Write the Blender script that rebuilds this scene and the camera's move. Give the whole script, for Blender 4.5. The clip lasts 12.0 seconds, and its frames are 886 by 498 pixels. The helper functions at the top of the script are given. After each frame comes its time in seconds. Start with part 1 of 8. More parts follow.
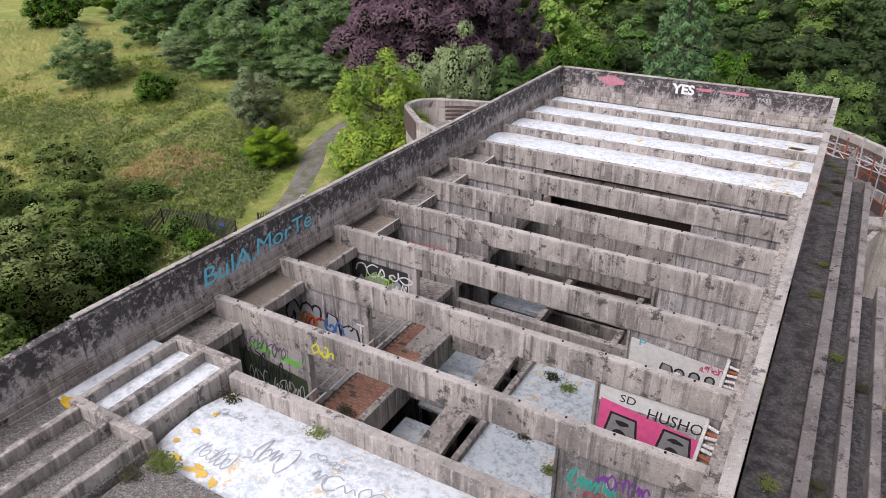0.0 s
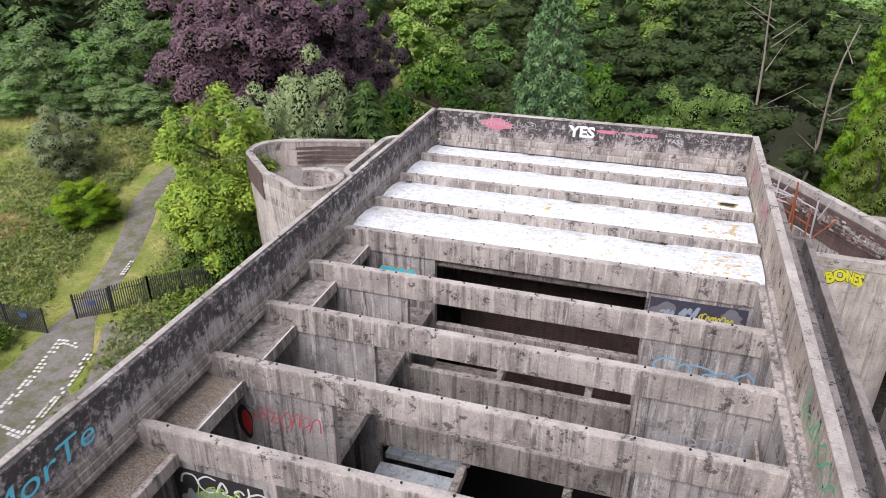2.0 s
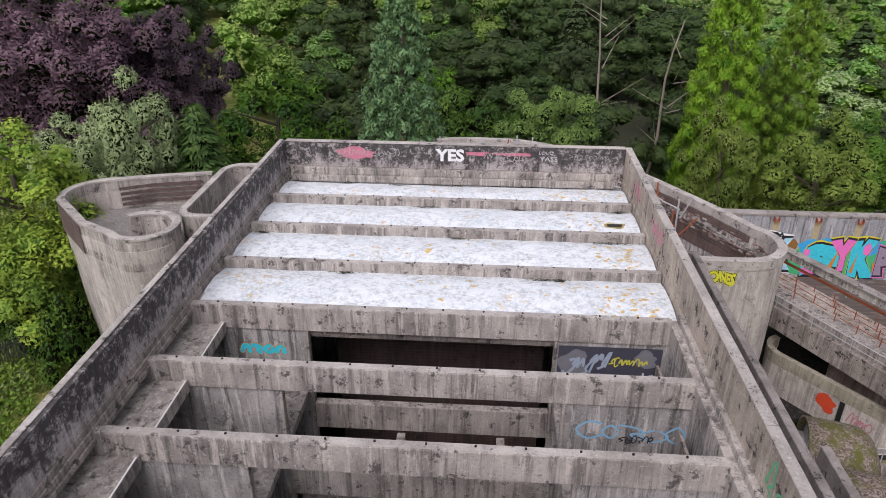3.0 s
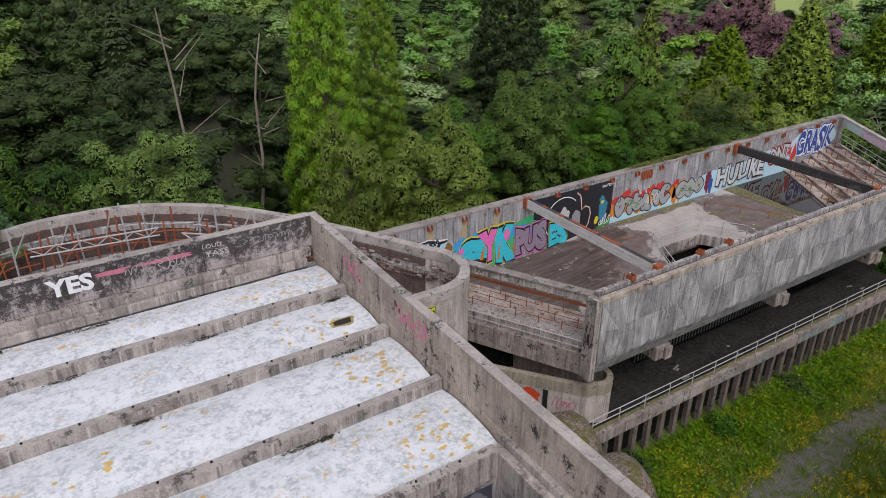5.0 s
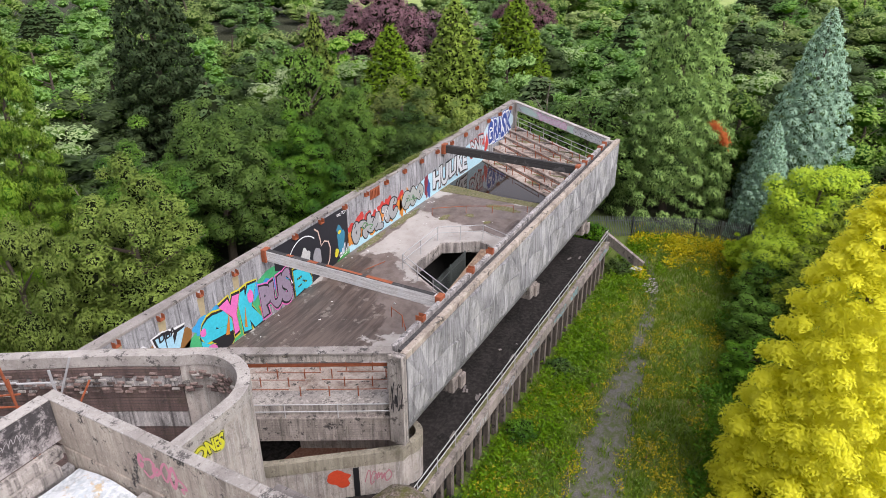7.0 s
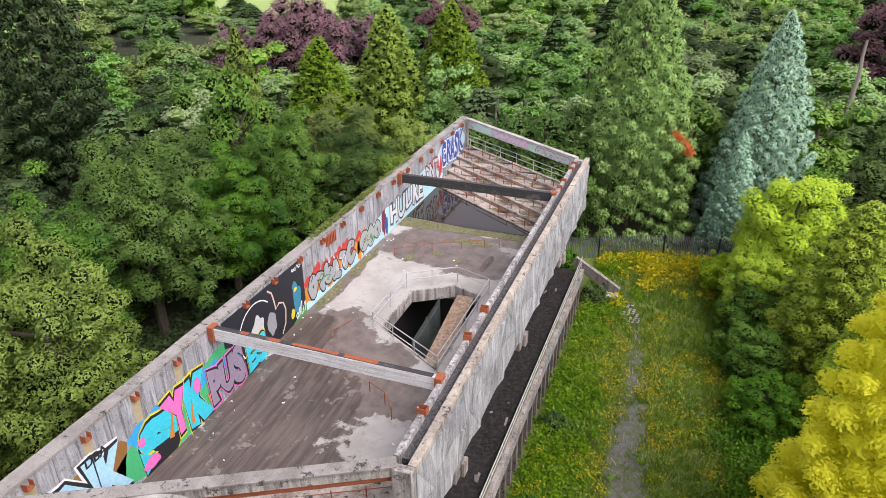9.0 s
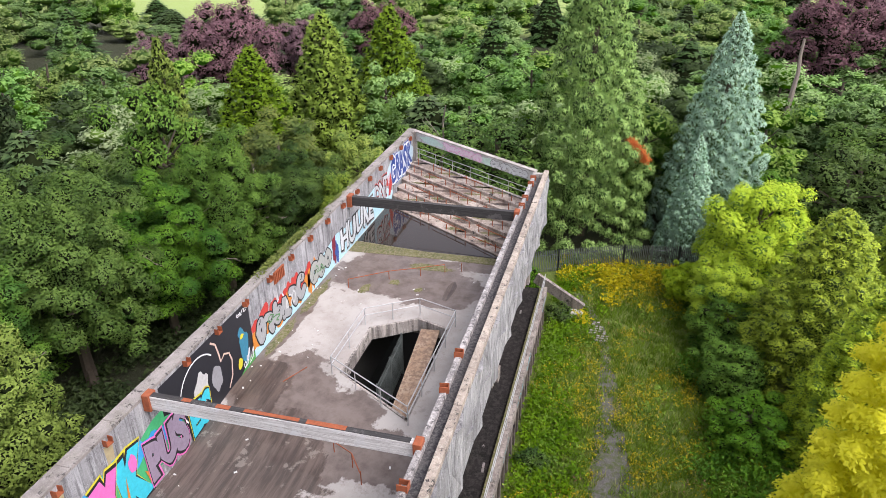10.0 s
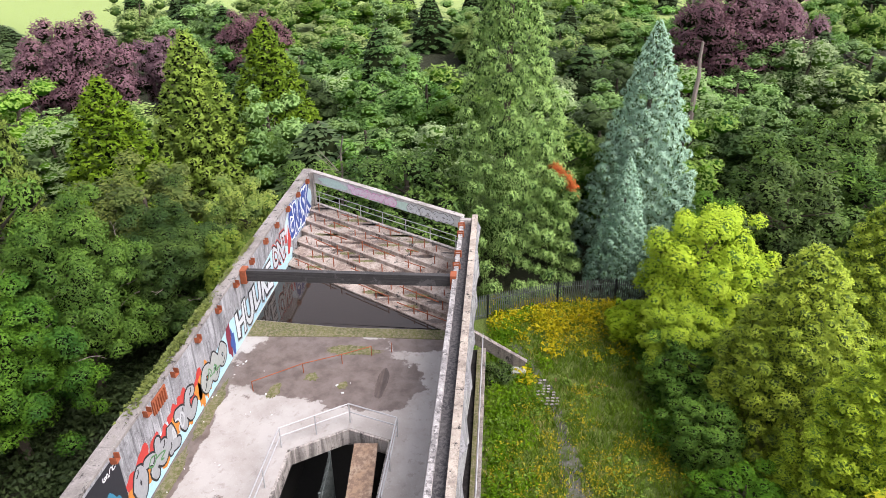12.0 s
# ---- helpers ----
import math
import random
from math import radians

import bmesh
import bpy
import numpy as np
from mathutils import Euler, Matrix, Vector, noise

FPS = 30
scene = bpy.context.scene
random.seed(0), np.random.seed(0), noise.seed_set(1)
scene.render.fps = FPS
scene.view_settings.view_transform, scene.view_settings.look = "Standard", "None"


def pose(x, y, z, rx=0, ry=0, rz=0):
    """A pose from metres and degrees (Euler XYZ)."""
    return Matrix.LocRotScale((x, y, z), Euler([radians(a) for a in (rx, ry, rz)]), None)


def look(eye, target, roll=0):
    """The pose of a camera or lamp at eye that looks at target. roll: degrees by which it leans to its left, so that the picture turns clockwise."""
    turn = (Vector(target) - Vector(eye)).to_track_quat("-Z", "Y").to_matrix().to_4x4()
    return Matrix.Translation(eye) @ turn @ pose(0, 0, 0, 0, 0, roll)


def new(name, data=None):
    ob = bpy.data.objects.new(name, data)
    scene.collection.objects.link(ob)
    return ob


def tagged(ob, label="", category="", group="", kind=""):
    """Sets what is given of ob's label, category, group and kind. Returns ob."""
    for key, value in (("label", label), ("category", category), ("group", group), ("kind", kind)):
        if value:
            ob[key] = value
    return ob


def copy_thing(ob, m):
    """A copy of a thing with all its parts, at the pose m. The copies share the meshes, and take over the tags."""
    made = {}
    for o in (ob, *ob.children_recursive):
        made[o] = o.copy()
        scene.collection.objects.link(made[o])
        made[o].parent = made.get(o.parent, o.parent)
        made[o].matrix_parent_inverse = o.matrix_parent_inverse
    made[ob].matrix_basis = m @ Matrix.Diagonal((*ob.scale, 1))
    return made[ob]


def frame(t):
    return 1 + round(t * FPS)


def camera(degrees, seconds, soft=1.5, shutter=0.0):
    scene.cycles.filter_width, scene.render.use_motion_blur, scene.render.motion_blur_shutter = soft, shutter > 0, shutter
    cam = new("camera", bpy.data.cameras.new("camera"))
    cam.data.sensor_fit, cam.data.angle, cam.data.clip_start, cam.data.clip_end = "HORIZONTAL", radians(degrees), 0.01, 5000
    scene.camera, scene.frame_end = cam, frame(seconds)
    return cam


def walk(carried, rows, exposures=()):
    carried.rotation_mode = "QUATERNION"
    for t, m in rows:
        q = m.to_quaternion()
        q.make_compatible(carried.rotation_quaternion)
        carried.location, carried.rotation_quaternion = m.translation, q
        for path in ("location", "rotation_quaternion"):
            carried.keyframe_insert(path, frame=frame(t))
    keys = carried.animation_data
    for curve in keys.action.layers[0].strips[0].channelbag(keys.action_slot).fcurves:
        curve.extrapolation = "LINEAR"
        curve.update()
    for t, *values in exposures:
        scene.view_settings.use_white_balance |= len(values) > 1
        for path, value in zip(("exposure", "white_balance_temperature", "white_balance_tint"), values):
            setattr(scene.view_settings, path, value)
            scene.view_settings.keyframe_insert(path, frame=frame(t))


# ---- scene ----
cam = camera(64.9, 12.0, soft=0.5)
METRES, EYE, TILT, LEAN, TURN = 50.0, 29.0, -27.0, 0.0, 30.0
ROWS = [
    (0.0, 0.0, 0.0, 0.0, 0.0, 0.0, -0.0),
    (0.5, 0.0005, 0.0431, 0.0234, 0.01, 0.03, -0.01),
    (1.0, 0.0019, 0.0853, 0.046, -1.43, 0.08, 0.69),
    (1.5, 0.0034, 0.1244, 0.0664, -5.26, -0.01, 2.59),
    (2.0, 0.0049, 0.1613, 0.0858, -11.07, -0.39, 5.49),
    (2.5, 0.008, 0.1974, 0.1046, -17.03, -1.06, 8.37),
    (4.5, 0.0425, 0.3413, 0.1781, -48.64, -9.12, 20.88),
    (5.0, 0.0586, 0.3749, 0.1953, -59.49, -13.21, 23.74),
    (5.5, 0.0781, 0.4063, 0.211, -70.5, -17.78, 25.79),
    (6.0, 0.1004, 0.4344, 0.2257, -81.21, -22.55, 26.92),
    (6.5, 0.1264, 0.4596, 0.2384, -88.56, -25.87, 27.26),
    (8.5, 0.2579, 0.5239, 0.2683, -96.54, -29.4, 27.3),
    (9.0, 0.2957, 0.532, 0.2719, -100.65, -31.27, 27.11),
    (9.5, 0.3351, 0.5386, 0.2745, -104.15, -32.82, 26.83),
    (10.0, 0.3765, 0.5415, 0.2757, -107.01, -34.11, 26.55),
    (10.5, 0.419, 0.5419, 0.2754, -109.87, -35.36, 26.24),
    (11.0, 0.4633, 0.5397, 0.2745, -112.75, -36.61, 25.84),
    (11.5, 0.5095, 0.5347, 0.2722, -115.6, -37.85, 25.39),
    (12.0, 0.5573, 0.5273, 0.269, -118.43, -39.04, 24.88),
]
walk(cam, [(t, pose(0, 0, EYE, TILT, LEAN, TURN) @ pose(METRES * x, METRES * y, METRES * z, 90 + pitch, roll, yaw)) for t, x, y, z, yaw, pitch, roll in ROWS],
     [(0.0, 0.56, 6500, 20), (1.0, 0.9, 6500, 20), (1.5, 0.9, 6500, 20), (2.5, 0.58, 6500, 20), (4.5, 0.04, 6500, 19), (5.5, 0.09, 6500, 19), (6.5, 0.6, 6500, 19), (9.0, 1.0, 6500, 19), (12.0, 1.15, 6500, 19)])

# ---- world and light: an overcast summer day ----
world = bpy.data.worlds.new("overcast_sky")
scene.world = world
world.use_nodes = True
wn = world.node_tree
sky = wn.nodes.new("ShaderNodeTexSky")
sky.sky_type = "NISHITA"
sky.sun_disc = False
sky.sun_elevation, sky.sun_rotation = radians(52), radians(200)
sky.air_density, sky.dust_density = 1.0, 1.5
soft_sky = wn.nodes.new("ShaderNodeHueSaturation")
soft_sky.inputs["Saturation"].default_value = 0.3
wn.links.new(sky.outputs[0], soft_sky.inputs["Color"])
wn.links.new(soft_sky.outputs[0], wn.nodes["Background"].inputs[0])
wn.nodes["Background"].inputs[1].default_value = 0.14
sun = new("sun", bpy.data.lights.new("sun", "SUN"))
sun.data.energy, sun.data.angle, sun.data.color = 2.0, radians(45), (1.0, 0.99, 0.985)
sun.matrix_world = look((0, 0, 60), (0 + 60 * math.cos(radians(52)) * math.sin(radians(20)), 60 * math.cos(radians(52)) * math.cos(radians(20)), 60 - 60 * math.sin(radians(52))))


# ---- materials ----
def node_material(name, rough=0.8):
    m = bpy.data.materials.new(name)
    m.use_nodes = True
    bsdf = m.node_tree.nodes["Principled BSDF"]
    bsdf.inputs["Roughness"].default_value = rough
    return m, m.node_tree, bsdf


def position(nt, scale=(1, 1, 1)):
    g = nt.nodes.new("ShaderNodeNewGeometry")
    mp = nt.nodes.new("ShaderNodeMapping")
    mp.inputs["Scale"].default_value = scale
    nt.links.new(g.outputs["Position"], mp.inputs["Vector"])
    return mp.outputs[0]


def noise_value(nt, vec, scale, detail=4, rough=0.6, lo=0.35, hi=0.65):
    n = nt.nodes.new("ShaderNodeTexNoise")
    n.inputs["Scale"].default_value, n.inputs["Detail"].default_value, n.inputs["Roughness"].default_value = scale, detail, rough
    nt.links.new(vec, n.inputs["Vector"])
    r = nt.nodes.new("ShaderNodeMapRange")
    r.inputs["From Min"].default_value, r.inputs["From Max"].default_value = lo, hi
    nt.links.new(n.outputs["Fac"], r.inputs["Value"])
    return r.outputs[0]


def mix(nt, fac, a, b, blend="MIX"):
    m = nt.nodes.new("ShaderNodeMix")
    m.data_type, m.blend_type = "RGBA", blend
    for sock, v in ((m.inputs["Factor"], fac), (m.inputs["A"], a), (m.inputs["B"], b)):
        if isinstance(v, (int, float)):
            sock.default_value = v
        elif isinstance(v, tuple):
            sock.default_value = (*v, 1)
        else:
            nt.links.new(v, sock)
    return m.outputs["Result"]


def times(nt, a, b):
    m = nt.nodes.new("ShaderNodeMath")
    m.operation = "MULTIPLY"
    for sock, v in zip(m.inputs, (a, b)):
        if isinstance(v, (int, float)):
            sock.default_value = v
        else:
            nt.links.new(v, sock)
    return m.outputs[0]


def bump(nt, bsdf, height, strength=0.4, distance=0.02):
    b = nt.nodes.new("ShaderNodeBump")
    b.inputs["Strength"].default_value, b.inputs["Distance"].default_value = strength, distance
    nt.links.new(height, b.inputs["Height"])
    nt.links.new(b.outputs[0], bsdf.inputs["Normal"])


def concrete(name, light, dark, streak=0.6, moss=0.0, black=0.3, boards=0.0, rough=0.88, soot=None):
    """Weathered concrete: mottled tones, rain streaks, black lichen, pale flecks, moss and grain."""
    m, nt, bsdf = node_material(name, rough)
    p = position(nt)
    col = mix(nt, noise_value(nt, p, 0.45, 8, 0.62, 0.38, 0.62), light, tuple((a + b) / 2 for a, b in zip(light, dark)))
    col = mix(nt, times(nt, noise_value(nt, position(nt, (0.8, 0.8, 0.55)), 1.0, 8, 0.62, 0.45, 0.66), 0.85), col, dark)
    col = mix(nt, times(nt, noise_value(nt, position(nt, (4.6, 4.6, 0.2)), 1.0, 7, 0.65, 0.5, 0.63), streak), col, tuple(c * 0.4 for c in dark))
    col = mix(nt, times(nt, noise_value(nt, position(nt, (3.1, 3.1, 0.3)), 1.7, 8, 0.7, 0.53, 0.62), streak * 0.75), col, tuple(min(0.66, c * 1.45) for c in light))
    col = mix(nt, times(nt, noise_value(nt, p, 2.1, 10, 0.76, 0.565, 0.605), min(1.0, black * 1.35)), col, (0.035, 0.031, 0.029))
    col = mix(nt, times(nt, noise_value(nt, p, 7.0, 6, 0.75, 0.58, 0.66), 0.4), col, tuple(min(0.68, c * 1.5) for c in light))
    col = mix(nt, times(nt, noise_value(nt, p, 16.0, 6, 0.8, 0.54, 0.62), 0.42), col, tuple(c * 0.35 for c in dark))
    col = mix(nt, times(nt, noise_value(nt, p, 11.0, 6, 0.8, 0.58, 0.64), 0.38), col, tuple(min(0.7, c * 1.6) for c in light))
    if moss:
        col = mix(nt, times(nt, noise_value(nt, p, 1.4, 6, 0.75, 0.52, 0.62), moss), col, (0.1, 0.11, 0.03))
    if boards:
        w = nt.nodes.new("ShaderNodeTexWave")
        w.wave_type, w.bands_direction = "BANDS", "Z"
        w.inputs["Scale"].default_value, w.inputs["Distortion"].default_value = 2.2, 0.6
        nt.links.new(p, w.inputs["Vector"])
        r = nt.nodes.new("ShaderNodeMapRange")
        r.inputs["From Min"].default_value, r.inputs["From Max"].default_value = 0.0, 0.12
        r.inputs["To Min"].default_value, r.inputs["To Max"].default_value = boards, 0.0
        nt.links.new(w.outputs["Fac"], r.inputs["Value"])
        col = mix(nt, r.outputs[0], col, (0.05, 0.045, 0.044))
    if soot:
        # black lichen and old paint, thickest along the top of the wall, with a ragged lower edge and pale flaked-off bits
        s = nt.nodes.new("ShaderNodeSeparateXYZ")
        nt.links.new(p, s.inputs[0])
        r = nt.nodes.new("ShaderNodeMapRange")
        r.inputs["From Min"].default_value, r.inputs["From Max"].default_value = soot
        nt.links.new(s.outputs["Z"], r.inputs["Value"])
        a = nt.nodes.new("ShaderNodeMath")
        a.operation = "MULTIPLY_ADD"
        a.inputs[1].default_value, a.inputs[2].default_value = 0.36, -0.05
        nt.links.new(r.outputs[0], a.inputs[0])
        b = nt.nodes.new("ShaderNodeMath")
        nt.links.new(a.outputs[0], b.inputs[0])
        nt.links.new(noise_value(nt, position(nt, (1, 1, 0.55)), 1.6, 12, 0.86, 0.12, 0.88), b.inputs[1])
        c = nt.nodes.new("ShaderNodeMapRange")
        c.inputs["From Min"].default_value, c.inputs["From Max"].default_value = 0.5, 0.62
        nt.links.new(b.outputs[0], c.inputs["Value"])
        col = mix(nt, times(nt, c.outputs[0], 0.92), col, (0.024, 0.021, 0.022))
        col = mix(nt, times(nt, noise_value(nt, p, 3.4, 12, 0.85, 0.52, 0.57), 0.8), col, (0.4, 0.365, 0.35))
    nt.links.new(col, bsdf.inputs["Base Color"])
    bump(nt, bsdf, noise_value(nt, p, 14, 6, 0.8, 0.2, 0.8), 0.7, 0.04)
    return m


def speckled(name, colors, scales, rough=0.9, relief=0.4, stain=None):
    m, nt, bsdf = node_material(name, rough)
    p = position(nt)
    col = colors[0]
    for c, s in zip(colors[1:], scales):
        col = mix(nt, noise_value(nt, p, s, 6, 0.7, 0.44, 0.6), col, c)
    if stain:
        spots = times(nt, noise_value(nt, p, 0.5, 4, 0.6, 0.53, 0.6), noise_value(nt, p, 3.5, 8, 0.75, 0.55, 0.6))
        col = mix(nt, times(nt, spots, 0.85), col, stain)
        col = mix(nt, times(nt, noise_value(nt, p, 1.3, 9, 0.8, 0.64, 0.7), 0.6), col, (0.2, 0.21, 0.17))
    nt.links.new(col, bsdf.inputs["Base Color"])
    bump(nt, bsdf, noise_value(nt, p, scales[-1] * (4 if not stain else 1.2), 6, 0.75, 0.2, 0.8), relief, 0.03 if not stain else 0.05)
    return m


def grained(name, pale, dark, stretch, rough=0.6, black=(0.03, 0.022, 0.018)):
    """Boards and brushed screed: long grain lines, stains and bare pale patches."""
    m, nt, bsdf = node_material(name, rough)
    p = position(nt)
    col = mix(nt, noise_value(nt, position(nt, stretch), 1.0, 7, 0.7, 0.42, 0.58), pale, dark)
    col = mix(nt, times(nt, noise_value(nt, position(nt, tuple(3 * s for s in stretch)), 1.0, 5, 0.7, 0.54, 0.6), 0.7), col, black)
    col = mix(nt, times(nt, noise_value(nt, p, 0.8, 9, 0.72, 0.57, 0.6), 0.7), col, tuple(min(0.6, c * 2.2) for c in pale))
    col = mix(nt, times(nt, noise_value(nt, p, 1.7, 9, 0.75, 0.54, 0.58), 0.6), col, dark)
    nt.links.new(col, bsdf.inputs["Base Color"])
    bump(nt, bsdf, noise_value(nt, position(nt, stretch), 4.0, 5, 0.7, 0.2, 0.8), 0.3, 0.02)
    return m


def leafy(name, a, b, c=None, shine=0.55, spread=1.0, through_=0.25, clump=0.55):
    """Leaves: the tone changes from leaf to leaf and from plant to plant, and some light passes through."""
    m, nt, bsdf = node_material(name, shine)
    g = nt.nodes.new("ShaderNodeNewGeometry")
    tone = nt.nodes.new("ShaderNodeMath")
    tone.operation = "MULTIPLY_ADD"
    tone.inputs[1].default_value = 0.5
    nt.links.new(g.outputs["Random Per Island"], tone.inputs[0])
    nt.links.new(times(nt, noise_value(nt, position(nt), clump, 4, 0.6, 0.36, 0.64), 0.5), tone.inputs[2])
    col = mix(nt, tone.outputs[0], a, b)
    o = nt.nodes.new("ShaderNodeObjectInfo")
    h = nt.nodes.new("ShaderNodeHueSaturation")
    r = nt.nodes.new("ShaderNodeMapRange")
    r.inputs["To Min"].default_value, r.inputs["To Max"].default_value = 1 - 0.3 * spread, 1 + 0.35 * spread
    nt.links.new(o.outputs["Random"], r.inputs["Value"])
    nt.links.new(r.outputs[0], h.inputs["Value"])
    far = nt.nodes.new("ShaderNodeMath")
    far.operation = "PINGPONG"
    far.inputs[1].default_value = 0.11
    nt.links.new(o.outputs["Random"], far.inputs[0])
    for sock, lo, hi in (("Hue", 0.5 - 0.012 * spread, 0.5 + 0.01 * spread), ("Saturation", 1.02 - 0.14 * spread, 1.02 + 0.1 * spread)):
        q = nt.nodes.new("ShaderNodeMapRange")
        q.inputs["From Max"].default_value = 0.11
        q.inputs["To Min"].default_value, q.inputs["To Max"].default_value = lo, hi
        nt.links.new(far.outputs[0], q.inputs["Value"])
        nt.links.new(q.outputs[0], h.inputs[sock])
    if c:
        col = mix(nt, noise_value(nt, position(nt), 0.35, 3, 0.6, 0.45, 0.65), col, c)
    nt.links.new(col, h.inputs["Color"])
    nt.links.new(h.outputs[0], bsdf.inputs["Base Color"])
    bsdf.inputs["Specular IOR Level"].default_value = 0.12
    t = nt.nodes.new("ShaderNodeBsdfTranslucent")
    nt.links.new(h.outputs[0], t.inputs["Color"])
    ms = nt.nodes.new("ShaderNodeMixShader")
    ms.inputs[0].default_value = through_
    nt.links.new(bsdf.outputs[0], ms.inputs[1])
    nt.links.new(t.outputs[0], ms.inputs[2])
    nt.links.new(ms.outputs[0], nt.nodes["Material Output"].inputs["Surface"])
    return m


def plain(name, color, rough=0.7, metal=0.0, wear=0.25):
    m, nt, bsdf = node_material(name, rough)
    p = position(nt)
    col = mix(nt, times(nt, noise_value(nt, p, 6, 5, 0.7, 0.4, 0.7), wear), color, tuple(x * 0.35 for x in color))
    nt.links.new(col, bsdf.inputs["Base Color"])
    bsdf.inputs["Metallic"].default_value = metal
    return m


CONCRETE = concrete("weathered_concrete", (0.45, 0.408, 0.366), (0.165, 0.147, 0.134), 0.7, 0.0, 0.6)
CONCRETE_WALL = concrete("stained_wall_concrete", (0.43, 0.405, 0.385), (0.165, 0.154, 0.15), 0.9, 0.0, 0.4)
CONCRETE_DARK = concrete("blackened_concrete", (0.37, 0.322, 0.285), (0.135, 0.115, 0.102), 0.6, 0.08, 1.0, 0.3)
SOOTED = concrete("blackened_parapet_concrete", (0.474, 0.43, 0.413), (0.238, 0.206, 0.2), 0.5, 0.0, 0.6, 0.25, 0.88, (18.45, 19.66))
WALL_TOP = concrete("weathered_wall_top", (0.34, 0.31, 0.285), (0.17, 0.15, 0.135), 0.1, 0.15, 0.7)
WING_WALL = concrete("blue_grey_wall_concrete", (0.38, 0.38, 0.385), (0.2, 0.2, 0.205), 0.8, 0.0, 0.3)
COPING = concrete("lichen_coping", (0.48, 0.445, 0.405), (0.24, 0.215, 0.195), 0.1, 0.06, 0.6)
DRUM = concrete("rendered_tower_concrete", (0.517, 0.462, 0.413), (0.299, 0.265, 0.239), 0.5, 0.12, 0.25)
BRICKWORK = concrete("bare_brickwork", (0.15, 0.098, 0.085), (0.065, 0.045, 0.04), 0.4, 0.1, 0.6, 0.7)
WHITE_ROOF = speckled("white_roof_coating", [(0.67, 0.72, 0.745), (0.4, 0.47, 0.51), (0.7, 0.73, 0.75), (0.4, 0.44, 0.455), (0.69, 0.715, 0.73)], [0.5, 1.4, 3.4, 8], 0.65, 0.45, (0.55, 0.36, 0.12))
GRAVEL = speckled("loose_gravel", [(0.085, 0.08, 0.076), (0.075, 0.075, 0.042), (0.15, 0.14, 0.132), (0.06, 0.08, 0.018)], [1.2, 14, 2.2], 0.95, 0.8)
LEDGE_GRAVEL = speckled("brown_ledge_gravel", [(0.42, 0.35, 0.275), (0.3, 0.25, 0.2), (0.55, 0.47, 0.38), (0.14, 0.11, 0.09)], [1.4, 9, 26], 0.95, 1.0)
# white coating darkened for dirt and for the shade inside the bays
SHADED_DIRTY_WHITE = speckled("shaded_dirty_white_coating", [(0.46, 0.53, 0.56), (0.33, 0.4, 0.44), (0.52, 0.56, 0.57), (0.26, 0.29, 0.29), (0.5, 0.55, 0.57)], [0.6, 1.5, 4, 9], 0.6, 0.4, (0.55, 0.33, 0.08))
DARK_FELT = speckled("dark_roof_felt", [(0.045, 0.043, 0.048), (0.075, 0.07, 0.07), (0.13, 0.125, 0.12)], [1.0, 7], 0.9, 0.6)
PATH_FELT = speckled("dusty_roof_felt", [(0.1, 0.088, 0.085), (0.055, 0.05, 0.05), (0.16, 0.145, 0.135), (0.04, 0.037, 0.037)], [0.7, 12, 2.2], 0.9, 0.6)
def pools(nt, p, spots, ragged=0.9, scale=0.75):
    """Where damp has gathered: rounded areas in plan with an uneven edge."""
    best = None
    for cx, cy, rx, ry in spots:
        mp = nt.nodes.new("ShaderNodeMapping")
        mp.vector_type = "POINT"
        mp.inputs["Location"].default_value = (-cx / rx, -cy / ry, 0)
        mp.inputs["Scale"].default_value = (1 / rx, 1 / ry, 0)
        nt.links.new(p, mp.inputs["Vector"])
        ln = nt.nodes.new("ShaderNodeVectorMath")
        ln.operation = "LENGTH"
        nt.links.new(mp.outputs[0], ln.inputs[0])
        if best is None:
            best = ln.outputs["Value"]
        else:
            lo = nt.nodes.new("ShaderNodeMath")
            lo.operation = "MINIMUM"
            nt.links.new(best, lo.inputs[0])
            nt.links.new(ln.outputs["Value"], lo.inputs[1])
            best = lo.outputs[0]
    sub = nt.nodes.new("ShaderNodeMath")
    sub.operation = "SUBTRACT"
    nt.links.new(times(nt, noise_value(nt, p, scale, 10, 0.62, 0.2, 0.8), ragged), sub.inputs[0])
    nt.links.new(best, sub.inputs[1])
    r = nt.nodes.new("ShaderNodeMapRange")
    r.inputs["From Min"].default_value, r.inputs["From Max"].default_value = ragged / 2 - 1.0, ragged / 2 - 0.93
    nt.links.new(sub.outputs[0], r.inputs["Value"])
    return r.outputs[0]


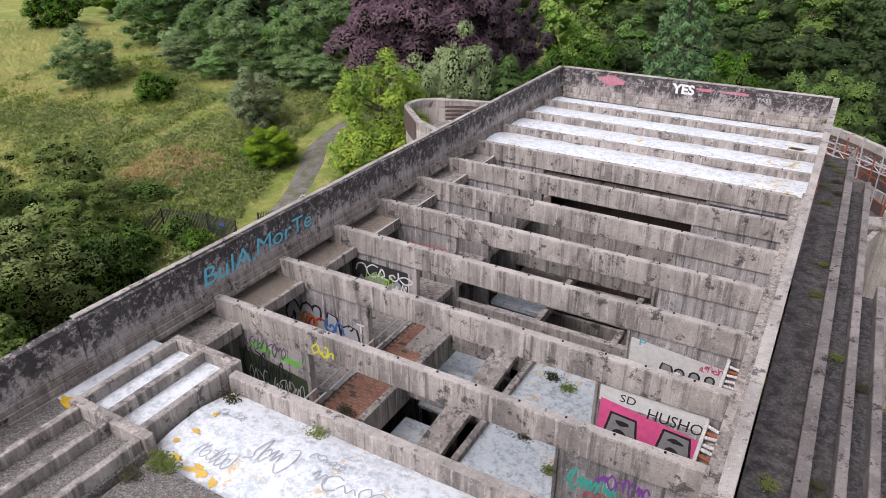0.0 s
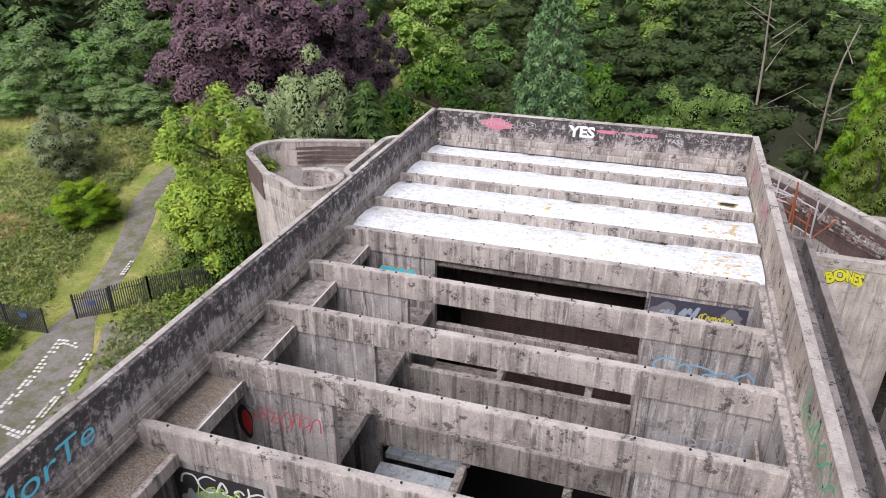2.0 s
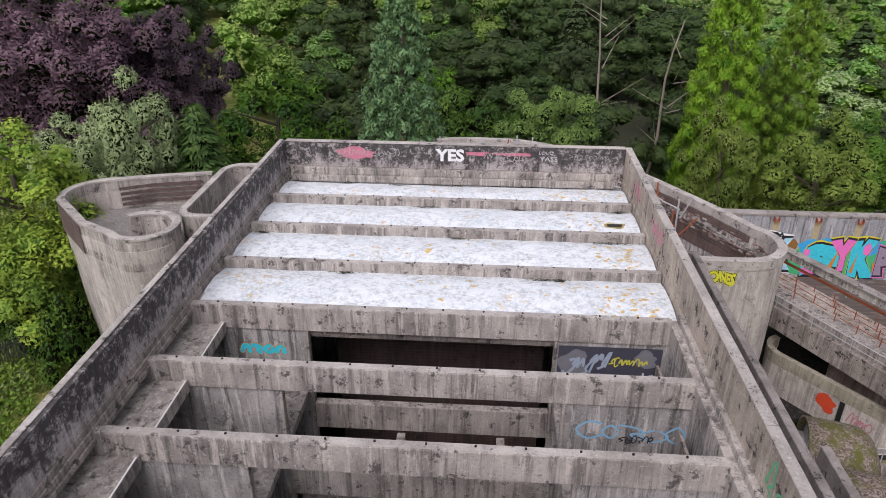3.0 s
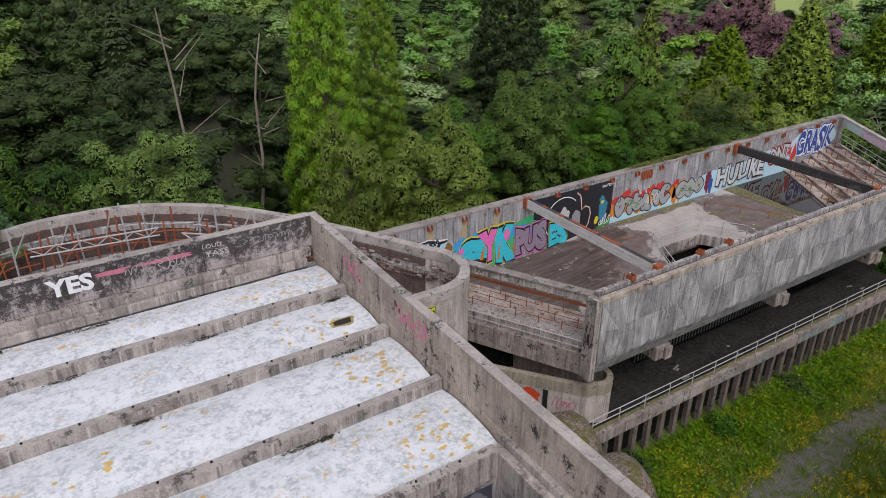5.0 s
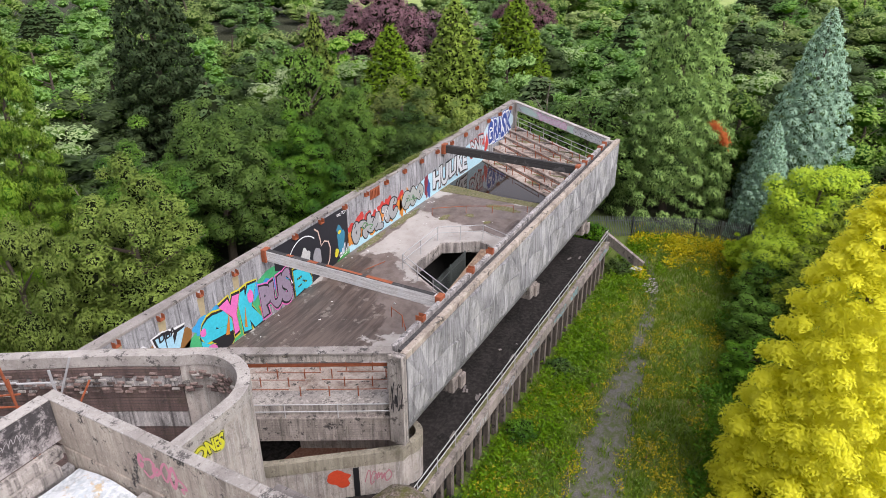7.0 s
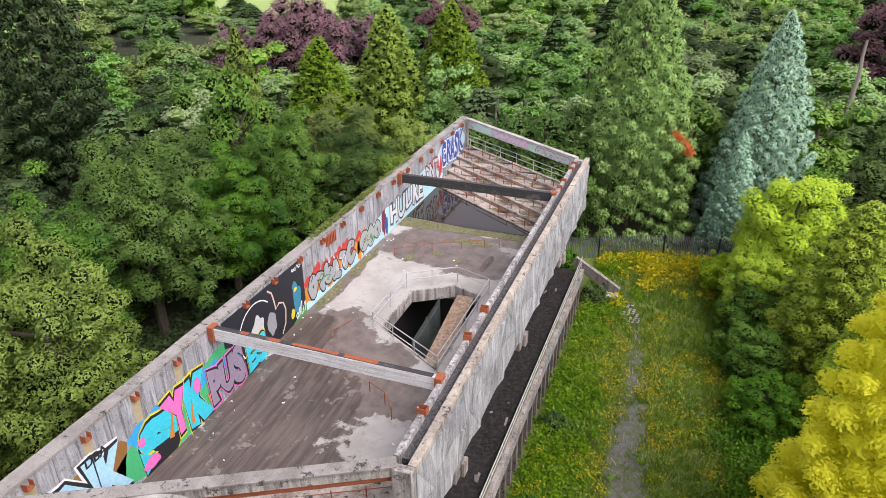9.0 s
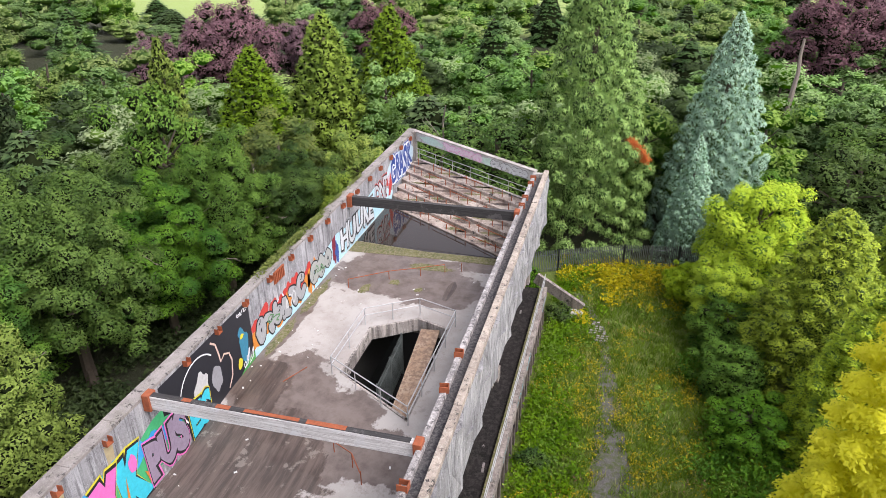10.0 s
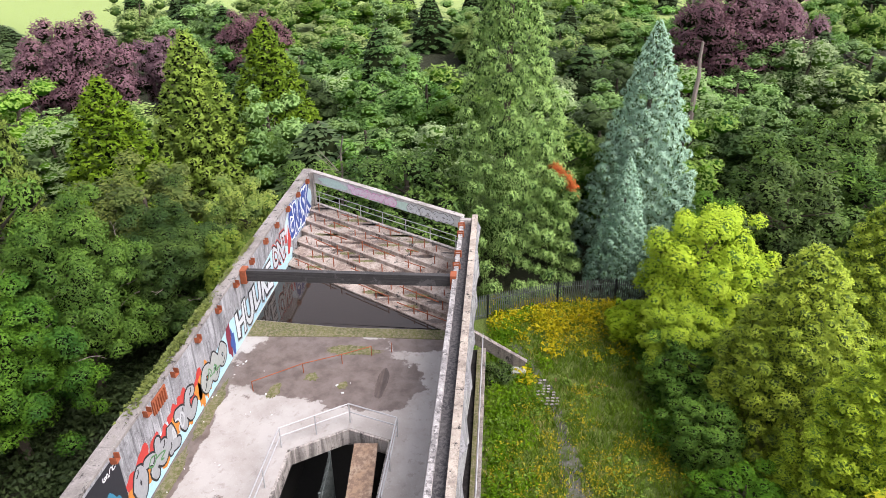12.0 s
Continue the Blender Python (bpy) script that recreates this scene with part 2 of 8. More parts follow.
def deck_screed():
    """Grey screed with brown damp stains, a dark boarded bay and dry pale islands; the damp is glossier."""
    m, nt, bsdf = node_material("patched_screed", 0.7)
    p = position(nt)
    col = mix(nt, noise_value(nt, p, 0.5, 7, 0.6, 0.4, 0.62), (0.41, 0.385, 0.355), (0.33, 0.3, 0.27))
    col = mix(nt, times(nt, noise_value(nt, p, 2.6, 8, 0.7, 0.55, 0.66), 0.6), col, (0.24, 0.21, 0.185))
    col = mix(nt, times(nt, noise_value(nt, p, 14, 5, 0.7, 0.56, 0.66), 0.35), col, (0.5, 0.475, 0.44))
    damp = pools(nt, p, ((38.2, 48.4, 3.1, 4.9), (36.9, 45.4, 2.1, 2.8), (25.8, 50.6, 2.9, 3.2), (24.5, 47.6, 2.0, 2.7), (31.0, 53.0, 7.5, 0.7), (22.8, 46.0, 1.8, 4.2), (41.0, 43.4, 1.5, 2.0)))
    brown = mix(nt, noise_value(nt, p, 1.3, 8, 0.65, 0.4, 0.62), (0.165, 0.13, 0.112), (0.1, 0.073, 0.06))
    dark = pools(nt, p, ((14.0, 49.6, 6.2, 4.9), (20.6, 50.4, 4.2, 3.9), (15.0, 45.6, 3.2, 2.6), (26.0, 51.8, 2.0, 1.5), (37.0, 45.0, 1.2, 0.3)), 0.7, 0.9)
    lines = mix(nt, noise_value(nt, position(nt, (0.3, 3.0, 1.0)), 1.0, 7, 0.7, 0.42, 0.58), (0.115, 0.084, 0.068), (0.052, 0.037, 0.03))
    lines = mix(nt, times(nt, noise_value(nt, p, 1.1, 9, 0.7, 0.58, 0.62), 0.55), lines, (0.27, 0.235, 0.2))
    col = mix(nt, times(nt, damp, 0.95), col, brown)
    col = mix(nt, times(nt, dark, 0.96), col, lines)
    nt.links.new(col, bsdf.inputs["Base Color"])
    r = nt.nodes.new("ShaderNodeMapRange")
    r.inputs["To Min"].default_value, r.inputs["To Max"].default_value = 0.72, 0.3
    nt.links.new(times(nt, damp, noise_value(nt, p, 0.6, 4, 0.6, 0.35, 0.6)), r.inputs["Value"])
    nt.links.new(r.outputs[0], bsdf.inputs["Roughness"])
    bump(nt, bsdf, noise_value(nt, p, 18, 6, 0.75, 0.2, 0.8), 0.25, 0.02)
    return m


DECK = deck_screed()
ASPHALT = speckled("worn_asphalt", [(0.165, 0.15, 0.14), (0.11, 0.105, 0.085), (0.2, 0.185, 0.17), (0.1, 0.105, 0.05)], [0.5, 9, 0.9], 0.9, 0.4)
FIN = concrete("dark_brown_fin_concrete", (0.2, 0.165, 0.14), (0.085, 0.068, 0.058), 0.6, 0.1, 0.9)
# near-black; on floors and walls of voids it paints their lack of light
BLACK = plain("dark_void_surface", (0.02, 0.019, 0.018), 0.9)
STEEL = plain("galvanised_steel", (0.5, 0.5, 0.5), 0.45, 0.3, 0.3)
FENCE = plain("dull_green_grey_steel", (0.13, 0.15, 0.14), 0.6, 0.2, 0.3)
FENCE_DARK = plain("dark_painted_steel", (0.035, 0.038, 0.036), 0.75, 0.0, 0.3)
RUST = plain("rusty_red_steel", (0.33, 0.09, 0.035), 0.8, 0.1, 0.5)
TIMBER_DARK = grained("charred_timber", (0.05, 0.047, 0.045), (0.025, 0.023, 0.022), (9.0, 0.3, 16.0), 0.65, (0.012, 0.011, 0.011))
TIMBER_GREY = grained("bleached_timber", (0.7, 0.69, 0.67), (0.48, 0.46, 0.44), (9.0, 0.35, 14.0), 0.8, (0.2, 0.18, 0.16))
BARK = plain("bark", (0.09, 0.07, 0.05), 0.9, 0, 0.5)
DEADWOOD = plain("bleached_dead_wood", (0.24, 0.2, 0.165), 0.9, 0, 0.4)
LINE_PAINT = speckled("worn_road_paint", [(0.62, 0.61, 0.58), (0.4, 0.39, 0.36)], [6], 0.8, 0.2)
PARAPET = concrete("pebbly_concrete", (0.5, 0.425, 0.35), (0.22, 0.18, 0.148), 0.45, 0.06, 0.8)
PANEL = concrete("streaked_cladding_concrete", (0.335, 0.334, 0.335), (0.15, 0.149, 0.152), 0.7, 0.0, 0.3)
# paler copy for facets turned to the light, staining included
PANEL_PALE = concrete("lit_facet_cladding_concrete", (0.47, 0.466, 0.46), (0.23, 0.229, 0.229), 0.65, 0.0, 0.12)
TIER = concrete("rust_stained_concrete", (0.5, 0.43, 0.37), (0.17, 0.105, 0.078), 0.4, 0.1, 1.0)
KERB = concrete("mottled_kerb_concrete", (0.3, 0.268, 0.25), (0.1, 0.088, 0.083), 0.1, 0.0, 1.0)
COPING_MOSS = concrete("lichened_rim", (0.34, 0.31, 0.24), (0.2, 0.175, 0.13), 0.4, 0.25, 0.4)
MOSS_CONCRETE = speckled("mossy_vault_concrete", [(0.115, 0.08, 0.062), (0.05, 0.037, 0.03), (0.27, 0.225, 0.195), (0.085, 0.085, 0.016)], [1.5, 9, 1.1], 0.95, 1.0)
PALE_PAINT = concrete("pale_painted_concrete", (0.68, 0.68, 0.65), (0.47, 0.46, 0.43), 0.35, 0.08, 0.12)
PAINT_GREY = concrete("scuffed_grey_plaster", (0.4, 0.41, 0.41), (0.22, 0.22, 0.22), 0.4, 0.0, 0.4)
RAMP = speckled("tan_stained_concrete", [(0.33, 0.22, 0.14), (0.4, 0.3, 0.21), (0.2, 0.13, 0.09)], [1.1, 4], 0.85, 0.3)
GRAVEL_ROOF = speckled("grey_roof_gravel", [(0.31, 0.29, 0.26), (0.2, 0.185, 0.165), (0.48, 0.46, 0.43), (0.09, 0.08, 0.07)], [0.9, 12, 28], 0.95, 1.0)
DARK_SCREED = speckled("near_black_screed", [(0.022, 0.019, 0.018), (0.013, 0.012, 0.011), (0.04, 0.036, 0.033)], [0.8, 5], 0.9, 0.3)
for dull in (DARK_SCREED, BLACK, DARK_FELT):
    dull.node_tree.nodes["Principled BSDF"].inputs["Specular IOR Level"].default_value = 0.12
DAMP = speckled("damp_brown_screed", [(0.16, 0.122, 0.1), (0.105, 0.077, 0.061), (0.21, 0.168, 0.14), (0.085, 0.062, 0.05)], [0.8, 5, 20], 0.42, 0.2)
DAMP_DARK = grained("damp_dark_screed", (0.088, 0.062, 0.047), (0.042, 0.029, 0.023), (0.35, 3.2, 1.0), 0.4)
MOSSY = speckled("moss_on_concrete", [(0.13, 0.13, 0.04), (0.08, 0.09, 0.025), (0.22, 0.19, 0.12)], [1.2, 6], 0.95, 0.8)
BRICK_RED = speckled("red_brick", [(0.27, 0.12, 0.075), (0.2, 0.085, 0.055), (0.33, 0.19, 0.13)], [2.0, 9], 0.85, 0.3)
MORTAR = speckled("dark_mortar", [(0.08, 0.06, 0.05), (0.12, 0.1, 0.08)], [4], 0.9, 0.3)
BRICK_DULL = speckled("dull_purple_brick", [(0.2, 0.135, 0.115), (0.12, 0.08, 0.07), (0.3, 0.23, 0.2)], [2.0, 9], 0.9, 0.4)
NOTICE = plain("faded_blue_notice", (0.05, 0.09, 0.25), 0.6)
PAINT_WHITE = plain("chipped_white_paint", (0.68, 0.68, 0.66), 0.7, 0, 0.2)
WATER, _wt, _wb = node_material("rain_water", 0.05)
_wb.inputs["Base Color"].default_value = (0.03, 0.022, 0.017, 1)
_wb.inputs["IOR"].default_value = 1.33
_wb.inputs["Specular IOR Level"].default_value = 0.85
OAK = leafy("oak_leaves", (0.02, 0.062, 0.008), (0.145, 0.28, 0.03), (0.034, 0.096, 0.017))
OAK_LIGHT = leafy("ash_leaves", (0.04, 0.105, 0.017), (0.17, 0.3, 0.044))
# near-black core colour: the shade between leaves, painted inside the crowns
CROWN_SHADE = plain("inner_crown_shade", (0.014, 0.02, 0.007), 0.98, 0, 0.5)
CROWN_SHADE.node_tree.nodes["Principled BSDF"].inputs["Specular IOR Level"].default_value = 0.05
FIR = leafy("fir_needles", (0.03, 0.068, 0.024), (0.102, 0.162, 0.053))
GREEN_FIR = leafy("green_fir_needles", (0.06, 0.14, 0.055), (0.21, 0.36, 0.16), spread=0.2, clump=1.0)
# darkened leaves: the shade of the dense woods is in the colour
WOOD_DARK = leafy("shaded_woodland_leaves", (0.024, 0.044, 0.016), (0.08, 0.122, 0.038), spread=0.6, clump=0.3)
# these two woodland tones are lightened: haze of distance as leaf colour
HAZED_ASH = leafy("woodland_leaves", (0.08, 0.185, 0.048), (0.27, 0.44, 0.125), clump=0.3)
HAZED_OLIVE = leafy("woodland_olive_leaves", (0.115, 0.195, 0.045), (0.31, 0.43, 0.11), clump=0.3)
WILLOW = leafy("willow_leaves", (0.16, 0.235, 0.1), (0.36, 0.46, 0.21))
OLIVE = leafy("olive_birch_leaves", (0.1, 0.15, 0.034), (0.25, 0.325, 0.075), spread=0.3)
LIME = leafy("lime_leaves", (0.12, 0.2, 0.026), (0.31, 0.4, 0.056), (0.095, 0.17, 0.03))
BRIGHT = leafy("bright_leaves", (0.268, 0.431, 0.024), (0.536, 0.666, 0.059), spread=0.3)
PURPLE = leafy("copper_beech_leaves", (0.085, 0.055, 0.07), (0.21, 0.14, 0.17))
MAROON = leafy("maroon_leaves", (0.11, 0.055, 0.07), (0.27, 0.15, 0.165))
SPRUCE = leafy("spruce_needles", (0.13, 0.255, 0.065), (0.45, 0.64, 0.2), spread=0.3, clump=1.1)
BLUE_SPRUCE = leafy("blue_spruce_needles", (0.22, 0.38, 0.26), (0.58, 0.8, 0.6), spread=0.3, clump=1.1)
CYPRESS = leafy("cypress_sprays", (0.085, 0.15, 0.026), (0.23, 0.33, 0.055))
OLIVE_CYPRESS = leafy("olive_cypress_sprays", (0.15, 0.26, 0.018), (0.55, 0.7, 0.05), spread=0.4, clump=0.9)
GOLD = leafy("golden_cypress_sprays", (0.8, 0.78, 0.045), (0.98, 0.96, 0.1), spread=0.1, through_=0.5, clump=1.4)
PINE = leafy("pine_sprays", (0.103, 0.176, 0.024), (0.268, 0.372, 0.051))
YEW = leafy("yew_needles", (0.031, 0.078, 0.021), (0.093, 0.162, 0.033))
WEED = leafy("weed_leaves", (0.051, 0.128, 0.007), (0.17, 0.297, 0.014))
HERB = leafy("meadow_herb_leaves", (0.12, 0.19, 0.05), (0.32, 0.39, 0.12), clump=0.25)
# paler, bluer leaves: distance haze put into their colour
HAZY = leafy("hazed_hedge_leaves", (0.1, 0.18, 0.07), (0.27, 0.375, 0.16), clump=0.35)
ALDER = leafy("alder_leaves", (0.095, 0.15, 0.04), (0.3, 0.375, 0.11), spread=0.6)
WEED_MOSS = leafy("moss_tufts", (0.072, 0.098, 0.028), (0.206, 0.235, 0.066))
MOSS_DARK = leafy("dark_moss_tufts", (0.041, 0.044, 0.024), (0.093, 0.078, 0.036))
WEED_YELLOW = leafy("yellowing_weed_leaves", (0.282, 0.29, 0.011), (0.581, 0.458, 0.022), spread=0.3)
GRASS = leafy("meadow_grass_blades", (0.3, 0.34, 0.09), (0.6, 0.54, 0.25))
GRASS_GREEN = leafy("green_grass_blades", (0.085, 0.17, 0.014), (0.221, 0.323, 0.03), spread=0.2)
DEAD_NEEDLES = leafy("dead_rusty_needles", (0.3, 0.075, 0.02), (0.52, 0.15, 0.045), spread=0.1)
RED_SEED = leafy("red_dock_seed_heads", (0.24, 0.15, 0.09), (0.4, 0.24, 0.16))


# ---- builders ----
def mesh_of(name, bm, material):
    me = bpy.data.meshes.new(name)
    bm.to_mesh(me)
    bm.free()
    if material:
        me.materials.append(material)
    return me


def part(name, bm, material, parent=None, label=""):
    ob = new(name, mesh_of(name, bm, material))
    if parent:
        ob.parent = parent
    if label:
        tagged(ob, label)
    return ob


def thing(name, label, category, group="", kind=""):
    return tagged(new(name), label, category, group, kind)


def add_box(bm, x0, x1, y0, y1, z0, z1, bevel=0.0):
    made = bmesh.ops.create_cube(bm, size=1, matrix=Matrix.LocRotScale(((x0 + x1) / 2, (y0 + y1) / 2, (z0 + z1) / 2), None, (x1 - x0, y1 - y0, z1 - z0)))
    if bevel:
        edges = {e for v in made["verts"] for e in v.link_edges}
        bmesh.ops.bevel(bm, geom=list(edges), offset=bevel, segments=1, affect="EDGES")
    return bm


def box(x0, x1, y0, y1, z0, z1, bevel=0.015):
    return add_box(bmesh.new(), x0, x1, y0, y1, z0, z1, bevel)


def add_bar(bm, a, b, r=0.025, sides=6):
    a, b = Vector(a), Vector(b)
    d = b - a
    m = Matrix.Translation((a + b) / 2) @ d.to_track_quat("Z", "Y").to_matrix().to_4x4()
    bmesh.ops.create_cone(bm, cap_ends=True, segments=sides, radius1=r, radius2=r, depth=d.length, matrix=m)
    return bm


def bar(a, b, r=0.025, sides=6):
    return add_bar(bmesh.new(), a, b, r, sides)


def add_beam(bm, a, b, w, h):
    """A rectangular beam from a to b, upright section w by h."""
    a, b = Vector(a), Vector(b)
    d = b - a
    rot = Matrix.Rotation(math.atan2(d.y, d.x), 4, "Z") @ Matrix.Rotation(-math.atan2(d.z, math.hypot(d.x, d.y)), 4, "Y")
    bmesh.ops.create_cube(bm, size=1, matrix=Matrix.Translation((a + b) / 2) @ rot @ Matrix.Diagonal((d.length, w, h, 1)))
    return bm


def beam(a, b, w, h):
    return add_beam(bmesh.new(), a, b, w, h)


def prism(points, z0, z1):
    """A solid slab over a plan outline."""
    bm = bmesh.new()
    lo = [bm.verts.new((x, y, z0)) for x, y in points]
    hi = [bm.verts.new((x, y, z1)) for x, y in points]
    bm.faces.new(hi)
    bm.faces.new(lo[::-1])
    n = len(points)
    for i in range(n):
        bm.faces.new((lo[i], lo[(i + 1) % n], hi[(i + 1) % n], hi[i]))
    bmesh.ops.recalc_face_normals(bm, faces=bm.faces)
    return bm


def offset_line(points, d):
    """The open plan line moved d to its left."""
    out = []
    for i, p in enumerate(points):
        a = Vector(points[max(i - 1, 0)])
        b = Vector(points[min(i + 1, len(points) - 1)])
        t = (b - a).normalized()
        out.append((p[0] - t.y * d, p[1] + t.x * d))
    return out


def wall_along(points, thick, z0, z1, batter=0.0):
    """A wall of that thickness along an open plan line, its outer foot pulled in by batter."""
    out, inn = offset_line(points, -thick / 2), offset_line(points, thick / 2)
    outb = offset_line(points, -thick / 2 + batter)
    innb = offset_line(points, thick / 2 + batter)
    bm = bmesh.new()
    rows = [[bm.verts.new((x, y, z)) for x, y in line] for line, z in ((outb, z0), (out, z1), (inn, z1), (innb, z0))]
    n = len(points)
    for k in range(4):
        a, b = rows[k], rows[(k + 1) % 4]
        for i in range(n - 1):
            bm.faces.new((a[i], a[i + 1], b[i + 1], b[i]))
    for i in (0, n - 1):
        bm.faces.new([r[i] for r in rows])
    bmesh.ops.recalc_face_normals(bm, faces=bm.faces)
    return bm


def arc(cx, cy, r, a0, a1, n=12):
    return [(cx + r * math.cos(radians(a0 + (a1 - a0) * i / n)), cy + r * math.sin(radians(a0 + (a1 - a0) * i / n))) for i in range(n + 1)]


def mesh_arrays(name, verts, faces, material):
    me = bpy.data.meshes.new(name)
    me.from_pydata(verts, [], faces)
    me.materials.append(material)
    return me


# ---- ground ----
def smooth(a, b, v):
    k = np.clip((v - a) / (b - a), 0, 1)
    return k * k * (3 - 2 * k)


def ground_z(x, y):
    x, y = np.asarray(x, float), np.asarray(y, float)
    z = 0.25 + 0.8 * smooth(-24, -38, x) + 0.11 * np.clip(y - 35, 0, 45) * smooth(-24, -40, x)
    z = z + 0.1 * np.sin(x * 0.31) * np.cos(y * 0.27) * smooth(18, 26, np.abs(x - 20) + np.abs(y - 30))
    return z


def build_ground():
    a = np.concatenate([np.linspace(-2500, -260, 12), np.arange(-240, 241, 4.0), np.linspace(260, 2500, 12)])
    xs, ys = np.meshgrid(a, a + 30)
    zs = ground_z(xs, ys)
    n = len(a)
    verts = np.stack([xs, ys, zs], -1).reshape(-1, 3).tolist()
    faces = [(i * n + j, i * n + j + 1, (i + 1) * n + j + 1, (i + 1) * n + j) for i in range(n - 1) for j in range(n - 1)]
    m, nt, bsdf = node_material("rough_grassland", 0.95)
    p = position(nt)
    col = mix(nt, noise_value(nt, p, 0.06, 5, 0.6, 0.4, 0.6), (0.36, 0.37, 0.085), (0.22, 0.3, 0.05))
    col = mix(nt, noise_value(nt, p, 0.25, 5, 0.7, 0.48, 0.62), col, (0.46, 0.42, 0.14))
    col = mix(nt, times(nt, noise_value(nt, p, 1.6, 6, 0.75, 0.45, 0.6), 0.5), col, (0.15, 0.21, 0.04))
    # leaf litter and woodland shade painted as one dark tone, north and east of the clearing
    xyz = nt.nodes.new("ShaderNodeSeparateXYZ")
    nt.links.new(p, xyz.inputs[0])

    def beyond(axis, a, b):
        r = nt.nodes.new("ShaderNodeMapRange")
        r.inputs["From Min"].default_value, r.inputs["From Max"].default_value = a, b
        nt.links.new(xyz.outputs[axis], r.inputs["Value"])
        return r.outputs[0]
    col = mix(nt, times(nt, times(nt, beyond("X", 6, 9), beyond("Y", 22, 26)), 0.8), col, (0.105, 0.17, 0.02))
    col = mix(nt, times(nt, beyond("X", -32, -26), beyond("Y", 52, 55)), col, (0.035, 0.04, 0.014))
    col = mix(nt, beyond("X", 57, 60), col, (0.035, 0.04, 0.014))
    col = mix(nt, beyond("X", 168, 176), col, (0.32, 0.42, 0.12))
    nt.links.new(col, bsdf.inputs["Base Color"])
    bump(nt, bsdf, noise_value(nt, p, 2.5, 6, 0.75, 0.2, 0.8), 1.0, 0.3)
    g = new("ground", mesh_arrays("ground", verts, faces, m))
    tagged(g, "rough meadow ground with yellowing grass and weeds", "ground", kind="structure")


build_ground()


def strip(points, widths, lift, material, name, label, category):
    """A surface laid along a line on the ground."""
    verts, faces = [], []
    for i, p in enumerate(points):
        a, b = Vector(points[max(i - 1, 0)]), Vector(points[min(i + 1, len(points) - 1)])
        t = (b - a).normalized()
        for k in range(7):
            d = widths[i] * (k / 6 - 0.5)
            x, y = p[0] - t.y * d, p[1] + t.x * d
            verts.append((x, y, float(ground_z(x, y)) + lift * (1 - abs(k / 3 - 1) ** 4) - 0.02 * (k in (0, 6))))
        if i:
            for k in range(6):
                j = (i - 1) * 7 + k
                faces.append((j, j + 1, j + 8, j + 7))
    ob = new(name, mesh_arrays(name, verts, faces, material))
    ob.data.shade_smooth()
    return tagged(ob, label, category, kind="structure")


def bezier_line(ctrl, n):
    """A smooth line through control points."""
    out = []
    for i in range(len(ctrl) - 1):
        p0, p1, p2, p3 = (Vector(ctrl[max(0, min(len(ctrl) - 1, i + k))]) for k in (-1, 0, 1, 2))
        for s in range(n):
            t = s / n
            out.append(tuple(0.5 * (2 * p1 + (p2 - p0) * t + (2 * p0 - 5 * p1 + 4 * p2 - p3) * t * t + (3 * p1 - p0 - 3 * p2 + p3) * t ** 3)))
    return out + [tuple(ctrl[-1])]


road_line = bezier_line([(-58, -2), (-46, 8), (-39.5, 18), (-38.4, 24), (-40, 31), (-41.3, 37), (-42.6, 41), (-44.6, 47.5), (-47, 53), (-49.8, 58.5), (-50.5, 66), (-47, 76), (-40, 88)], 8)
strip(road_line, [max(2.6, min(7.4, 7.4 - (y - 34) * 0.65)) for x, y in road_line], 0.1, ASPHALT, "road", "worn grey asphalt lane through the gates", "road")


apron_line = bezier_line([(-38, 12), (-36, 24), (-35.4, 32), (-36.2, 38), (-38.5, 42)], 8)
strip(apron_line, [4.6] * len(apron_line), 0.085, ASPHALT, "apron", "mossy worn asphalt apron beside the building", "road")


def painted_line(points, width, name="road_marking"):
    """Two rows of short painted blocks with worn gaps."""
    line = bezier_line(points, 24)
    bm, run = bmesh.new(), 0.0
    for (xa, ya), (xb, yb) in zip(line, line[1:]):
        d = math.hypot(xb - xa, yb - ya)
        run += d
        if run < 0.34:
            continue
        run = 0.0
        turn = math.atan2(yb - ya, xb - xa)
        for side in (-0.5, 0.5):
            if random.random() < 0.12:
                continue
            x, y = xb - math.sin(turn) * side * width, yb + math.cos(turn) * side * width
            bmesh.ops.create_cube(bm, size=1, matrix=Matrix.LocRotScale((x, y, float(ground_z(x, y)) + 0.1), Euler((0, 0, turn + random.uniform(-0.06, 0.06))), (0.27, width * 0.68, 0.02)))
    ob = new(name, mesh_of(name, bm, LINE_PAINT))
    return tagged(ob, "worn double-dashed white paint marking on asphalt", "road marking", kind="structure")


painted_line([(-36.3, 18), (-37.8, 23), (-39.1, 28), (-40.0, 31), (-41.0, 35), (-41.9, 38.5)], 0.32)
painted_line([(-37.1, 30.4), (-38.0, 34), (-39.0, 38.0)], 0.28)
painted_line([(-41.8, 38.4), (-41.0, 38.4), (-40.2, 38.3)], 0.28)
painted_line([(-39.9, 30.6), (-38.6, 30.5), (-37.2, 30.4)], 0.3)
painted_line([(-39.0, 27.7), (-38.1, 27.7), (-37.1, 27.6)], 0.3)
painted_line([(-43.2, 46.2), (-43.5, 47.2), (-43.8, 48.3)], 0.22)
track_line = bezier_line([(8, 32.2), (20, 33.4), (29.3, 34.3), (37.3, 34.8), (45.6, 35.6), (48.2, 36.5), (51.5, 38)], 8)
strip(track_line, [min(3.6, max(0.75, 3.6 - (x - 25) * 0.15)) for x, y in track_line], 0.05, GRAVEL, "track", "narrow gravel track worn through the weeds", "path")

# ---- the main block: an open concrete frame with a half-covered roof ----
XL, XR = -15.0, -0.35
TOP = 18.27
FLOOR = 15.3
